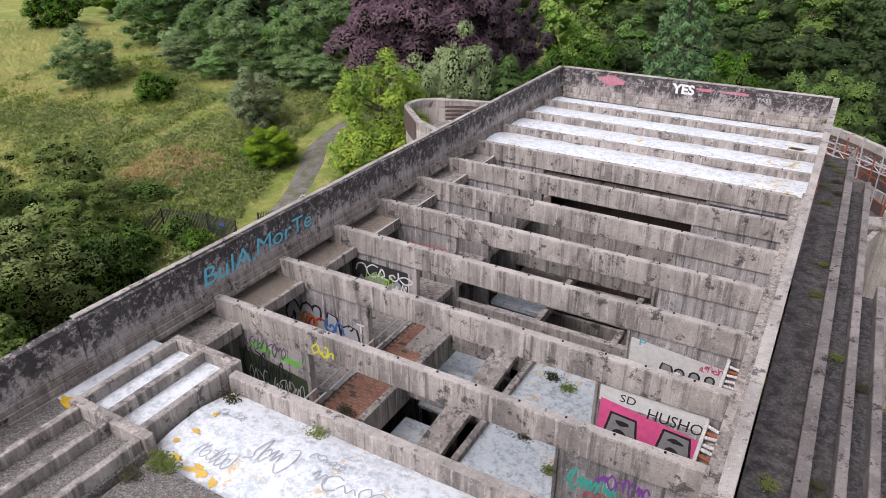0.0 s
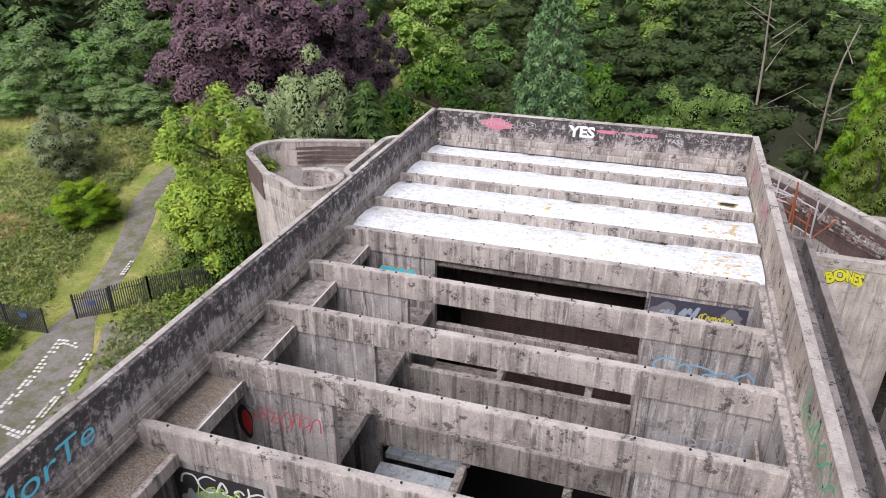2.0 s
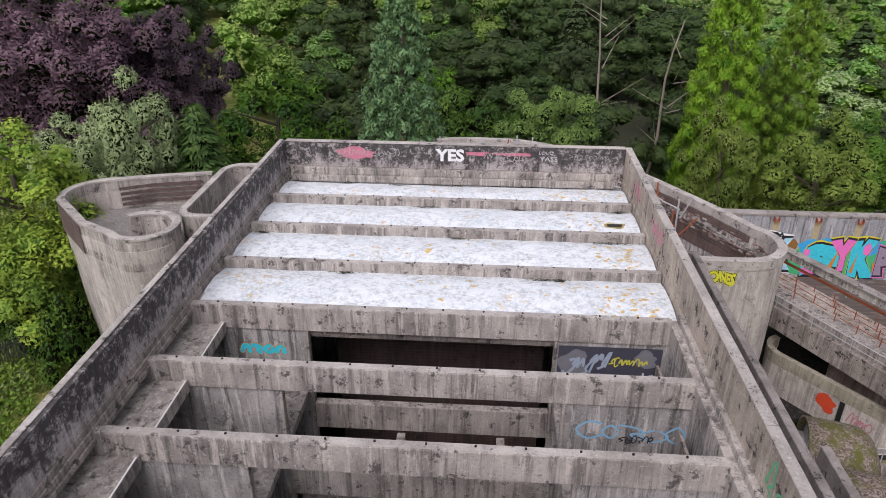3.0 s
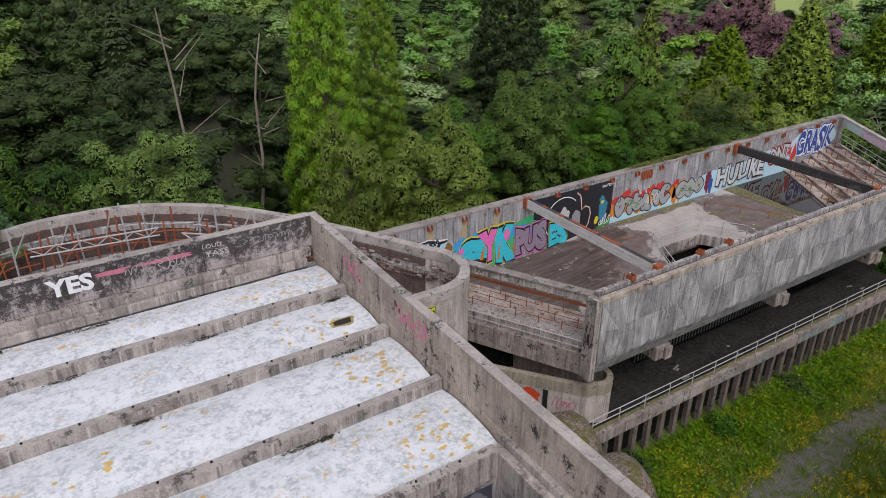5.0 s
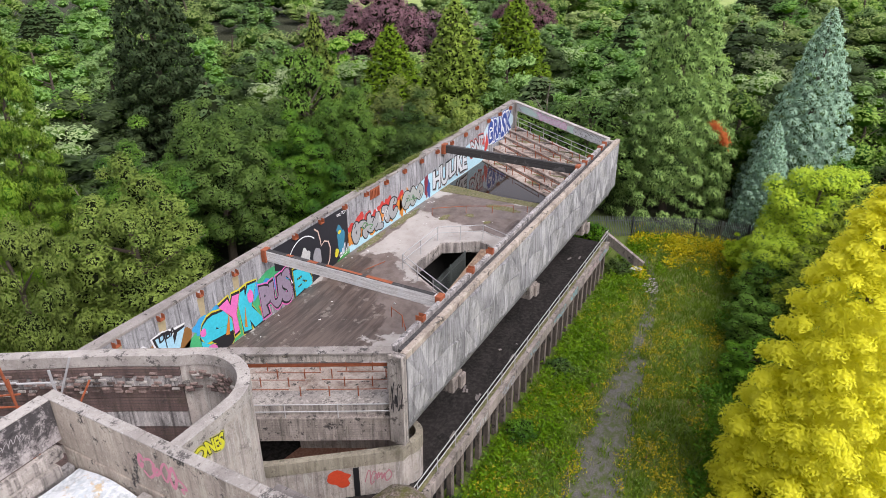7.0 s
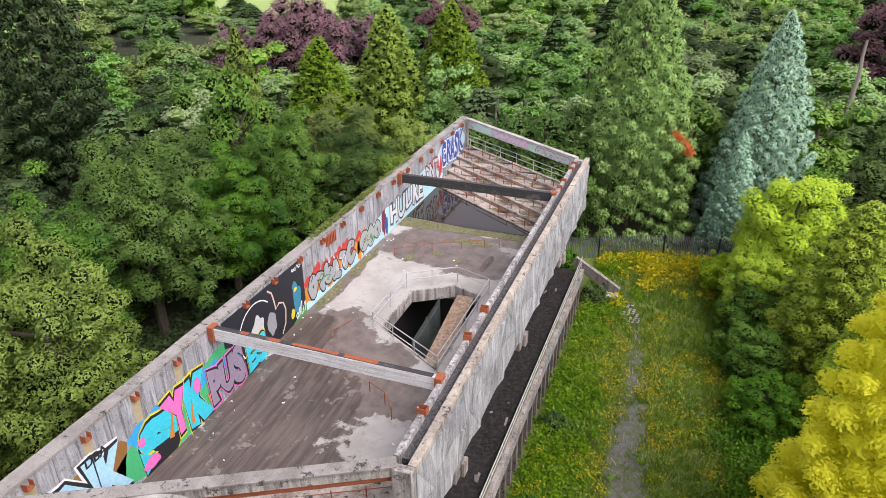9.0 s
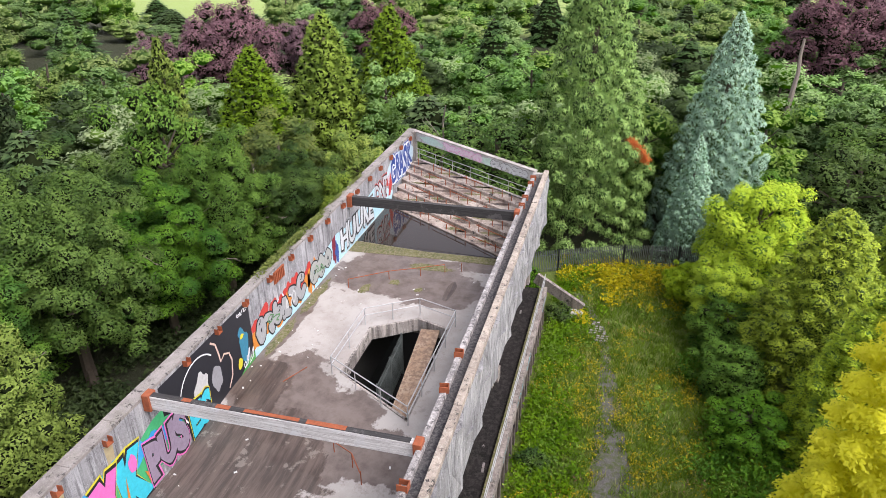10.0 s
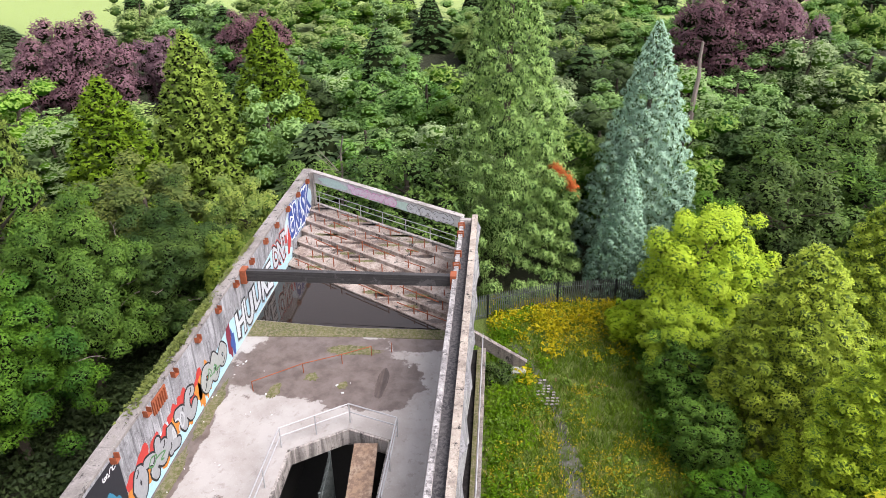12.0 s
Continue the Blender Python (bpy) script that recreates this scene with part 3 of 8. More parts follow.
BEAM_Y = [12.2, 15.05, 17.95, 20.8, 23.6, 26.4, 29.25]
ROOF_Y = [32.05, 34.9, 37.7]
block = thing("concrete_building", "ruined grey concrete block with open roof beams and graffiti", "building")


def cast_wall(name, x0, x1, y0, y1, z0, z1, material, parent, along, step=2.0, label=""):
    """A wall cast in lifts: lengths with a fine open joint and slightly uneven tops."""
    a, b = (x0, x1) if along == "x" else (y0, y1)
    n = max(1, round(abs(b - a) / step))
    for i in range(n):
        p, q = a + (b - a) * i / n + 0.006, a + (b - a) * (i + 1) / n - 0.006
        dz = random.uniform(-0.012, 0.012)
        bm = box(p, q, y0, y1, z0, z1 + dz, 0.012) if along == "x" else box(x0, x1, p, q, z0, z1 + dz, 0.012)
        part(name, bm, material, parent, label)


cast_wall("parapet", XL - 0.25, XL + 0.02, 8.0, 40.65, 18.5, 19.66, SOOTED, block, "y", 5.5, "blackened board-marked concrete parapet")
bm = box(XL - 0.25, XL + 0.02, -6, 7.99, 18.5, 19.66)
for v in bm.verts:
    if v.co.z > 19 and v.co.y < 0:
        v.co.z -= 0.75
part("parapet", bm, SOOTED, block, "parapet end sinking towards the corner")
cast_wall("coping", XL - 0.28, XL - 0.1, 8.0, 40.65, 19.675, 19.71, COPING, block, "y", 3)
part("ledge", box(XL - 0.9, XL + 0.17, -6, 40.4, 17.95, 18.12), CONCRETE_DARK, block)
part("ledge", box(XL - 0.6, XL + 0.12, -6, 40.4, 18.123, 18.32), CONCRETE_DARK, block)
part("ledge", box(XL - 0.4, XL + 0.07, -6, 40.4, 18.323, 18.5), CONCRETE_DARK, block)
cast_wall("parapet", XR + 0.05, XR + 0.28, -6, 40.65, 18.4, 19.66, PARAPET, block, "y", 5.7, "rough pebbly concrete parapet")
cast_wall("coping", XR + 0.03, XR + 0.31, -6, 40.65, 19.675, 19.7, COPING, block, "y", 3)
part("edge_beam", box(XR - 0.32, XR + 0.2, -6, 29.39, 17.5, 18.2), CONCRETE, block)
part("ledge", box(XR - 0.1, XR + 0.2, -6, 29.39, 18.203, 18.42), CONCRETE, block)
part("parapet_foot", box(XR + 0.02, XR + 0.26, 29.4, 40.4, 17.3, 18.4), PARAPET, block)
cast_wall("parapet", XL + 0.02, XR + 0.05, 40.4, 40.65, 18.6, 19.68, SOOTED, block, "x", 3.6)
cast_wall("coping", XL + 0.05, XR + 0.02, 40.37, 40.68, 19.695, 19.73, COPING, block, "x", 3)
part("ledge", box(XL + 0.31, XR - 0.33, 40.05, 40.4, 18.0, 18.3), CONCRETE, block)
part("ledge", box(XL + 0.21, XR - 0.12, 40.2, 40.4, 18.303, 18.6), CONCRETE, block)

for n, y in enumerate(BEAM_Y):
    b = part("roof_beam", box(XL - 0.1, XR - 0.25, y - 0.13, y + 0.13, 17.45, TOP, 0.025), CONCRETE, block)
    part("coping", box(XL + 0.32, XR - 0.33, y - 0.12, y + 0.12, TOP + 0.003, TOP + 0.02, 0.008), COPING, b)
    for i in range(12):
        x = XL + 0.9 + i * 1.14 + random.uniform(-0.06, 0.06)
        part("bolt_stub", bar((x, y + 0.03, TOP), (x, y + 0.03, TOP + 0.05), 0.03, 6), BLACK, b)
    for x0, x1 in ((XL - 0.59, -11.45), (-3.85, XR - 0.3)):
        part("cross_wall", box(x0, x1, y - 0.07, y + 0.07, 6.0, 17.448, 0.0), CONCRETE_WALL, block)
    for xa, xb in ((-11.448, -11.36), (-3.94, -3.852)):
        part("pilaster", box(xa, xb, y - 0.12, y + 0.12, 6.0, 17.447, 0.01), CONCRETE, block)
    if y > 19:
        part("gallery_beam", box(-11.35, -3.95, y - 0.14, y + 0.14, 13.75, 14.75, 0.02), CONCRETE, block)
        part("gallery_beam", box(-11.35, -3.95, y - 0.1, y + 0.1, 10.9, 11.7, 0.02), CONCRETE, block)
for y0, y1 in zip(BEAM_Y[2:-1], BEAM_Y[3:]):
    for x in (-8.6, -5.4):
        part("tie_beam", box(x - 0.13, x + 0.13, y0 + 0.14, y1 - 0.14, 13.3, 13.7, 0.02), CONCRETE, block)
part("roof_beam", box(-11.7, XR - 0.25, 9.5, 9.78, 17.0, TOP, 0.025), CONCRETE, block)
part("coping", box(-11.68, XR - 0.33, 9.51, 9.77, TOP + 0.003, TOP + 0.02, 0.008), COPING, block)
part("brick_pier", box(-12.0, -11.72, 9.62, 9.98, 17.0, 18.0, 0.02), BRICK_RED, block)


def vault_roof(y0, y1, x0, x1, z, rise):
    """A shallow arched strip of roof between two beams."""
    bm = bmesh.new()
    n, m = 14, 90
    grid = []
    for i in range(m + 1):
        x = x0 + (x1 - x0) * i / m
        row = []
        for j in range(n + 1):
            k = j / n
            y = y0 + (y1 - y0) * k
            row.append(bm.verts.new((x, y, z + rise * math.sin(math.pi * k) + 0.03 * noise.noise((x * 0.9, y * 1.3, 3.1)) + 0.014 * noise.noise((x * 3.1, y * 4.2, 7.7)))))
        grid.append(row)
    for i in range(m):
        for j in range(n):
            bm.faces.new((grid[i][j], grid[i + 1][j], grid[i + 1][j + 1], grid[i][j + 1]))
    ext = bmesh.ops.extrude_face_region(bm, geom=bm.faces[:])
    bmesh.ops.translate(bm, verts=[v for v in ext["geom"] if isinstance(v, bmesh.types.BMVert)], vec=(0, 0, -0.25))
    bmesh.ops.recalc_face_normals(bm, faces=bm.faces)
    return bm


edges = [BEAM_Y[-1]] + ROOF_Y + [40.1]
for y0, y1 in zip(edges, edges[1:]):
    ob = part("roof_slab", vault_roof(y0 + 0.132, y1 - 0.132, XL + 0.15, XR - 0.02, 18.0, 0.15), WHITE_ROOF, block, "white-coated arched roof strip")
for y in ROOF_Y:
    b = part("roof_beam", box(XL + 0.15, XR - 0.01, y - 0.13, y + 0.13, 17.3, TOP + 0.06, 0.025), CONCRETE, block)
    part("coping", box(XL + 0.17, XR - 0.03, y - 0.12, y + 0.12, TOP + 0.063, TOP + 0.075, 0.008), COPING, b)
    for i in range(12):
        x = XL + 0.9 + i * 1.14 + random.uniform(-0.06, 0.06)
        part("bolt_stub", bar((x, y + 0.03, TOP + 0.06), (x, y + 0.03, TOP + 0.11), 0.03, 6), BLACK, b)
part("ceiling_slab", box(XL + 0.1, XR - 0.34, 29.4, 40.05, 17.1, 17.3, 0.0), CONCRETE_DARK, block)

# the near roof: white coating, gravel and a grid of upstand ribs
part("roof_slab", vault_roof(6.8, 9.49, -11.6, XR - 0.33, 17.8, 0.24), WHITE_ROOF, block, "white-coated arched roof strip with scrawled writing")
part("roof_slab", vault_roof(-6, 6.79, -11.31, XR - 0.33, 17.95, 0.08), GRAVEL_ROOF, block, "grey gravel roof patch")
part("roof_slab", box(XL + 0.06, -11.85, 6.95, 9.8, 17.8, 18.1, 0.0), WHITE_ROOF, block)
part("roof_slab", box(XL + 0.06, -11.45, -6, 6.945, 17.8, 18.08, 0.0), GRAVEL_ROOF, block)
for x in (-13.95, -12.93, -11.84):
    part("upstand_rib", box(x - 0.1, x + 0.1, 7.07, 9.8, 17.72, 18.42, 0.02), CONCRETE, block)
    part("upstand_rib", box(x + 0.1, x + 0.3, -2.0, 6.79, 17.7, 18.4, 0.02), CONCRETE, block)
part("upstand_rib", box(-14.06, -11.73, 9.803, 10.03, 17.72, 18.42, 0.02), CONCRETE, block)
part("upstand_rib", box(-14.06, -11.42, 6.8, 7.067, 17.72, 18.44, 0.02), CONCRETE, block)

# side ledge with gravel between the frames, under the west parapet
ledge_y = [10.0] + BEAM_Y
for i, (y0, y1) in enumerate(zip(ledge_y, ledge_y[1:])):
    part("gravel_ledge", box(XL - 0.85, XL + 0.96, y0 + 0.14, y1 - 0.14, 17.4, 17.62 + 0.03 * (i % 2), 0.03), (CONCRETE, LEDGE_GRAVEL, LEDGE_GRAVEL, LEDGE_GRAVEL, CONCRETE, CONCRETE, CONCRETE)[i], block, "gravel-strewn ledge below the parapet")
    part("kerb", box(XL + 0.963, XL + 1.13, y0 + 0.13, y1 - 0.13, 17.3, 17.7, 0.02), CONCRETE, block)
    if i > 2:
        part("kerb_edging", box(XL + 1.085, XL + 1.125, y0 + 0.2, y1 - 0.25, 17.703, 17.725, 0.004), PAINT_WHITE, block, "white painted kerb edge")
    part("ledge_wall", box(XL - 0.9, XL - 0.86, y0, y1, 16.9, 17.9, 0.0), CONCRETE_DARK, block)
part("outer_wall", box(XL - 0.85, XL - 0.6, -6, 40.4, 0.0, 16.88, 0.0), CONCRETE_WALL, block)
part("outer_wall", box(XR - 0.3, XR, -6, 40.4, 0.0, 17.48, 0.0), CONCRETE_WALL, block)
part("outer_wall", box(XL, XR, 40.15, 40.38, 0.0, 17.98, 0.0), CONCRETE_WALL, block)
part("cross_wall", box(XL, XR, 9.2, 9.49, 0.0, 17.0, 0.0), CONCRETE_WALL, block)
part("floor_slab", box(XL, XR, 9.5, 40.1, 5.7, 6.0, 0.0), BLACK, block, "near-black floor painted for the unlit depth of the hall")
for y0, y1 in zip(BEAM_Y, BEAM_Y[1:]):
    part("floor_slab", box(-3.85, XR - 0.31, y0 + 0.1, y1 - 0.1, 15.05, FLOOR, 0.0), CONCRETE, block)
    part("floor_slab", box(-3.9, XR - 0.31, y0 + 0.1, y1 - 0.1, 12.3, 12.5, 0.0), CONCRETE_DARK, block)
    part("floor_slab", box(XL - 0.59, -11.5, y0 + 0.1, y1 - 0.1, 15.05, FLOOR, 0.0), CONCRETE, block)
for y0, y1 in zip(BEAM_Y[2:], BEAM_Y[3:]):
    part("floor_slab", box(-11.3, -8.74, y0 + 0.2, y1 - 0.2, 12.9, 13.1, 0.0), SHADED_DIRTY_WHITE if y0 < 25 else CONCRETE_DARK, block)
part("end_wall", box(-11.45, -3.85, 33.0, 33.2, 6.0, 17.0, 0.0), BRICKWORK, block)

# top-floor rooms of the first three bays: brick paving, low kerbs and the tilted light chutes
pavings = []
for y0, y1 in ((9.8, 12.05), (12.35, 14.9), (15.2, 17.8)):
    s = part("floor_slab", box(-11.45, -9.9, y0, y1, 15.0, FLOOR - 0.012, 0.0), MORTAR, block, "red brick paving in dark joints")
    pavings.append((s, -11.45, -9.98, y0, y1, FLOOR))
    part("floor_kerb", box(-9.98, -9.75, y0, y1, 14.6, 15.55, 0.02), CONCRETE, block)
    part("floor_kerb", box(-6.9, -6.7, y0, y1, 14.6, 15.5, 0.02), CONCRETE, block)
    part("floor_slab", box(-6.7, -3.95, y0, y1, 15.0, FLOOR, 0.0), SHADED_DIRTY_WHITE, block, "white-coated floor with moss and orange flakes")
    part("light_chute", beam((-8.2, y0 + 0.2, 14.2), (-7.6, y1 - 0.15, 15.6), 0.85, 0.16), CONCRETE, block, "tilted concrete slab over the void")
    part("floor_kerb", box(-9.74, -6.91, y1 - 0.35, y1 - 0.12, 14.9, 15.5, 0.02), CONCRETE, block)
    part("floor_slab", box(-9.74, -8.75, y0, y1 - 0.4, 14.0, 14.1, 0.0), SHADED_DIRTY_WHITE if y0 > 10 else CONCRETE_DARK, block)
    for dx in (0.0, 0.35):
        part("handrail", bar((-11.35 + dx, y0 + 0.1, 16.1), (-11.3 + dx + 0.15, y1, 16.35), 0.03, 6), STEEL, block)
    part("rail_post", bar((-11.0, y1 - 0.15, FLOOR), (-11.0, y1 - 0.15, 16.3), 0.025, 6), RUST, block)
part("screed_patch", box(-10.9, -10.0, 16.2, 17.75, FLOOR + 0.004, FLOOR + 0.03, 0.01), COPING, block)
for y0, y1 in zip(BEAM_Y[:2], BEAM_Y[1:3]):
    part("window_sill", box(-1.08, -0.99, y0 + 0.14, y1 - 0.14, 15.3, 17.42, 0.01), PALE_PAINT, block)
    part("sill_trough", box(-0.985, -0.675, y0 + 0.14, y1 - 0.14, 16.9, 17.22, 0.02), CONCRETE_DARK, block)
    for i in range(11):
        y = y0 + 0.26 + i * 0.225
        part("broken_lath", beam((-1.0, y, 17.3 + random.uniform(0, 0.08)), (-0.69, y + random.uniform(-0.09, 0.09), 17.34), 0.09, 0.03), RUST if i % 4 == 1 else TIMBER_GREY, block)
for y0, y1 in zip(BEAM_Y[3:], BEAM_Y[4:]):
    part("window_frame", box(-0.95, -0.87, y0 + 0.3, y1 - 0.3, 15.3, 16.9, 0.01), CONCRETE_DARK, block)

# the stepped roof terraces outside the east parapet
terrace = [(0.0, 1.03, 16.8, PATH_FELT), (1.03, 1.37, 17.06, KERB), (1.37, 1.89, 16.35, DARK_FELT), (1.89, 2.15, 16.9, KERB)]
EAST = [(2.15, 2.6, 16.2, DARK_FELT), (2.6, 2.85, 16.75, KERB), (2.85, 3.5, 15.7, DARK_FELT), (3.5, 3.75, 16.0, KERB), (3.75, 4.5, 15.5, DARK_FELT)]
for x0, x1, z, mat in terrace:
    part("terrace_kerb" if mat is KERB else "terrace_channel", box(x0 + 0.003, x1, -6, 40.0 if x1 < 1.4 else 36.4, z - 1.2, z, 0.02 if mat is KERB else 0.0), mat, block)
for x0, x1, z, mat in EAST:
    part("terrace_kerb" if mat is KERB else "terrace_channel", box(x0 + 0.003, x1, -6, 26.0 if x1 < 2.9 else 20.0, z - 1.1, z, 0.02 if mat is KERB else 0.0), mat, block)
part("terrace_kerb", box(1.375, 2.15, 36.403, 36.62, 15.3, 16.9, 0.02), KERB, block)
part("outer_wall", box(0.0, 2.3, -6, 36.4, 0, 15.2, 0.0), CONCRETE_WALL, block)
part("outer_wall", box(0.0, 1.36, 36.41, 40.0, 0, 15.59, 0.0), CONCRETE_WALL, block)

# ---- the teaching wing: a roofless deck within two long walls ----
wing = thing("teaching_wing", "roofless cantilevered concrete wing with faceted cladding and murals", "building")
CT, DK = 11.5, 7.66


def skew_end(y):
    """x of the slanting east end at y."""
    return 48.8 + (y - 41.4) * 8.1 / 12.2


def skew_near(y):
    """x of the slanting west end at y."""
    return 15.0 - (y - 41.5) * 6.9 / 12.2


HOLE = [(32.9, 43.95), (33.6, 46.0), (32.0, 48.4), (27.6, 48.4), (25.0, 44.0)]


def deck_mesh():
    bm = bmesh.new()
    ring = [(14.75, 41.7), (21, 41.7), (26, 41.7), (skew_end(41.7), 41.7), (skew_end(53.2), 53.2), (26, 53.2), (21, 53.2), (skew_near(53.2) + 0.3, 53.2)]

    def z_at(x):
        return 7.1 if x < 21 else 7.66 if x > 26 else 7.1 + 0.56 * (x - 21) / 5
    # strips round the opening
    quads_ = [[ring[0], ring[1], ring[6], ring[7]], [ring[1], (25.0, 41.7), (25.0, 53.2), ring[6]],
              [(25.0, 41.7), (34.0, 41.7), (33.6, 46.0), HOLE[0], (25.0, 44.0)], [(34.0, 41.7), ring[3], ring[4], (34.0, 53.2), (33.6, 46.0)],
              [(33.6, 46.0), (34.0, 53.2), (32.0, 53.2), HOLE[2]], [HOLE[2], (32.0, 53.2), (27.6, 53.2), HOLE[3]], [(25.0, 44.0), HOLE[3], (27.6, 53.2), (25.0, 53.2)]]
    for q in quads_:
        lo = [bm.verts.new((x, y, z_at(x))) for x, y in q]
        f = bm.faces.new(lo)
        f.normal_update()
        if f.normal.z < 0:
            f.normal_flip()
    bmesh.ops.remove_doubles(bm, verts=bm.verts, dist=0.002)
    ext = bmesh.ops.extrude_face_region(bm, geom=bm.faces[:])
    bmesh.ops.translate(bm, verts=[v for v in ext["geom"] if isinstance(v, bmesh.types.BMVert)], vec=(0, 0, -0.35))
    bmesh.ops.recalc_face_normals(bm, faces=bm.faces)
    return bm


part("deck", deck_mesh(), DECK, wing, "brown-stained screed deck with damp patches")
cast_wall("side_wall", 8.1, 56.7, 53.15, 53.6, 6.6, 11.35, WING_WALL, wing, "x", 2.5)
cast_wall("coping", 8.1, 56.9, 53.1, 53.75, 11.37, 11.52, WALL_TOP, wing, "x", 2.5)
cast_wall("side_wall", 15.0, 48.9, 41.5, 41.75, 7.0, 11.4, CONCRETE_WALL, wing, "x", 2.5)
part("gutter", box(15.2, 48.9, 41.0, 41.5, 10.9, 11.15, 0.0), DARK_FELT, wing, "dark gutter between wall and cladding")
cast_wall("coping", 14.6, 49.2, 40.68, 41.02, 11.2, 11.5, PARAPET, wing, "x", 2.5)
# folded cladding: each panel is two sloping faces over a chamfered foot
NP = 18
for i in range(NP):
    x0, x1 = 14.62 + i * 34.4 / NP + 0.014, 14.62 + (i + 1) * 34.4 / NP - 0.014
    for row, (z0, z1) in enumerate(((9.5, 11.18), (7.75, 9.48))):
        # a plate folded once across, one corner standing out
        bm = bmesh.new()
        mid = x0 + (x1 - x0) * (0.42 if (i + row) % 2 else 0.6)
        out = (0.24, 0.04) if (i + row) % 2 else (0.05, 0.2)
        tops, feet = ((x0, 0.02), (mid, out[0]), (x1, 0.02)), ((x0, 0.02), (mid, out[1]), (x1, 0.02))
        hi = [bm.verts.new((x, 40.7 - d, z1)) for x, d in tops]
        lo = [bm.verts.new((x, 40.7 - d, z0)) for x, d in feet]
        back_hi, back_lo = [bm.verts.new((x, 40.84, z1)) for x in (x0, x1)], [bm.verts.new((x, 40.84, z0)) for x in (x0, x1)]
        # facet tones alternate: staining and the light on each fold, both as colour
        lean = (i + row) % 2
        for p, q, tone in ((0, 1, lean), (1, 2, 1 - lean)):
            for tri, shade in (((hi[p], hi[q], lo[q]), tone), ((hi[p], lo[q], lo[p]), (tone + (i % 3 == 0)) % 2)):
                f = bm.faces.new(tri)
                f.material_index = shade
        bm.faces.new((hi[0], lo[0], back_lo[0], back_hi[0]))
        bm.faces.new((hi[2], back_hi[1], back_lo[1], lo[2]))
        bm.faces.new((*hi, back_hi[1], back_hi[0]))
        bm.faces.new((*lo, back_lo[1], back_lo[0]))
        bmesh.ops.recalc_face_normals(bm, faces=bm.faces)
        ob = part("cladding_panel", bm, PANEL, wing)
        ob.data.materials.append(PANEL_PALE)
    bm = bmesh.new()
    sec = [(40.7, 7.73), (40.72, 7.5), (41.15, 6.55), (42.0, 6.55), (42.0, 7.0), (41.0, 7.73)]
    ends = [[bm.verts.new((x, y, z)) for y, z in sec] for x in (x0, x1)]
    for k in range(6):
        bm.faces.new((ends[0][k], ends[0][(k + 1) % 6], ends[1][(k + 1) % 6], ends[1][k]))
    bm.faces.new(ends[0])
    bm.faces.new(ends[1][::-1])
    bmesh.ops.recalc_face_normals(bm, faces=bm.faces)
    part("cladding_foot", bm, PANEL, wing)
part("cladding_backing", box(14.64, 48.98, 40.85, 40.995, 7.74, 11.18, 0.0), CONCRETE_DARK, wing)
# corner posts, slanting ends
part("corner_post", box(14.25, 14.62, 40.72, 41.5, 6.52, 11.45, 0.02), CONCRETE, wing)
near_a, near_b = (14.75, 41.2), (8.25, 53.1)


def along_near(k, inset=0.0):
    return Vector((near_a[0] + (near_b[0] - near_a[0]) * k + inset, near_a[1] + (near_b[1] - near_a[1]) * k, 0))


def slant(z0, z1, w, inset=0.0, k0=0.02, k1=0.98):
    a, b = along_near(k0, inset), along_near(k1, inset)
    return beam((a.x, a.y, (z0 + z1) / 2), (b.x, b.y, (z0 + z1) / 2), w, z1 - z0)


part("end_beam", slant(11.0, 11.42, 0.4), CONCRETE, wing)
part("coping", slant(11.423, 11.5, 0.55), WALL_TOP, wing)
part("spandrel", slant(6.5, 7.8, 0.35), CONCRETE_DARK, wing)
part("pipe", bar((*along_near(0.03, 0.15).xy, 10.6), (*along_near(0.95, 0.15).xy, 10.6), 0.08, 10), RUST, wing, "rusty red pipe under the end beam")
for i, z in enumerate((8.35, 8.1, 7.8, 7.5)):
    a, b = along_near(0.04, 0.75 + i * 1.2), along_near(0.96, 0.75 + i * 1.2)
    part("seat_tier", beam((a.x, a.y, z - 0.4), (b.x, b.y, z - 0.4), 1.05, 0.8), CONCRETE if i == 0 else TIER, wing)
    for k in range(9):
        p = along_near(0.08 + k * 0.1, 0.9 + i * 1.2)
        if (k * 7 + i * 3) % 4:
            part("seat_bracket", bar((p.x, p.y, z), (p.x, p.y, z + 0.55), 0.03, 5), RUST, wing)
for i, z in enumerate((8.75, 8.5, 8.2)):
    for k0, k1 in ((0.08, 0.36), (0.42, 0.66), (0.72, 0.95)):
        part("seat_rail", bar((*along_near(k0, 0.9 + i * 1.2).xy, z + random.uniform(-0.06, 0.06)), (*along_near(k1, 0.9 + i * 1.2).xy, z + random.uniform(-0.06, 0.06)), 0.02, 5), RUST, wing)
for z in (8.55, 8.15):
    part("handrail", bar((*along_near(0.03, -0.1).xy, z), (*along_near(0.95, -0.1).xy, z), 0.025, 6), STEEL, wing)
for k in range(6):
    p = along_near(0.03 + k * 0.18, -0.1)
    part("rail_post", bar((p.x, p.y, 7.75), (p.x, p.y, 8.55), 0.025, 6), STEEL, wing)
patch_row = []
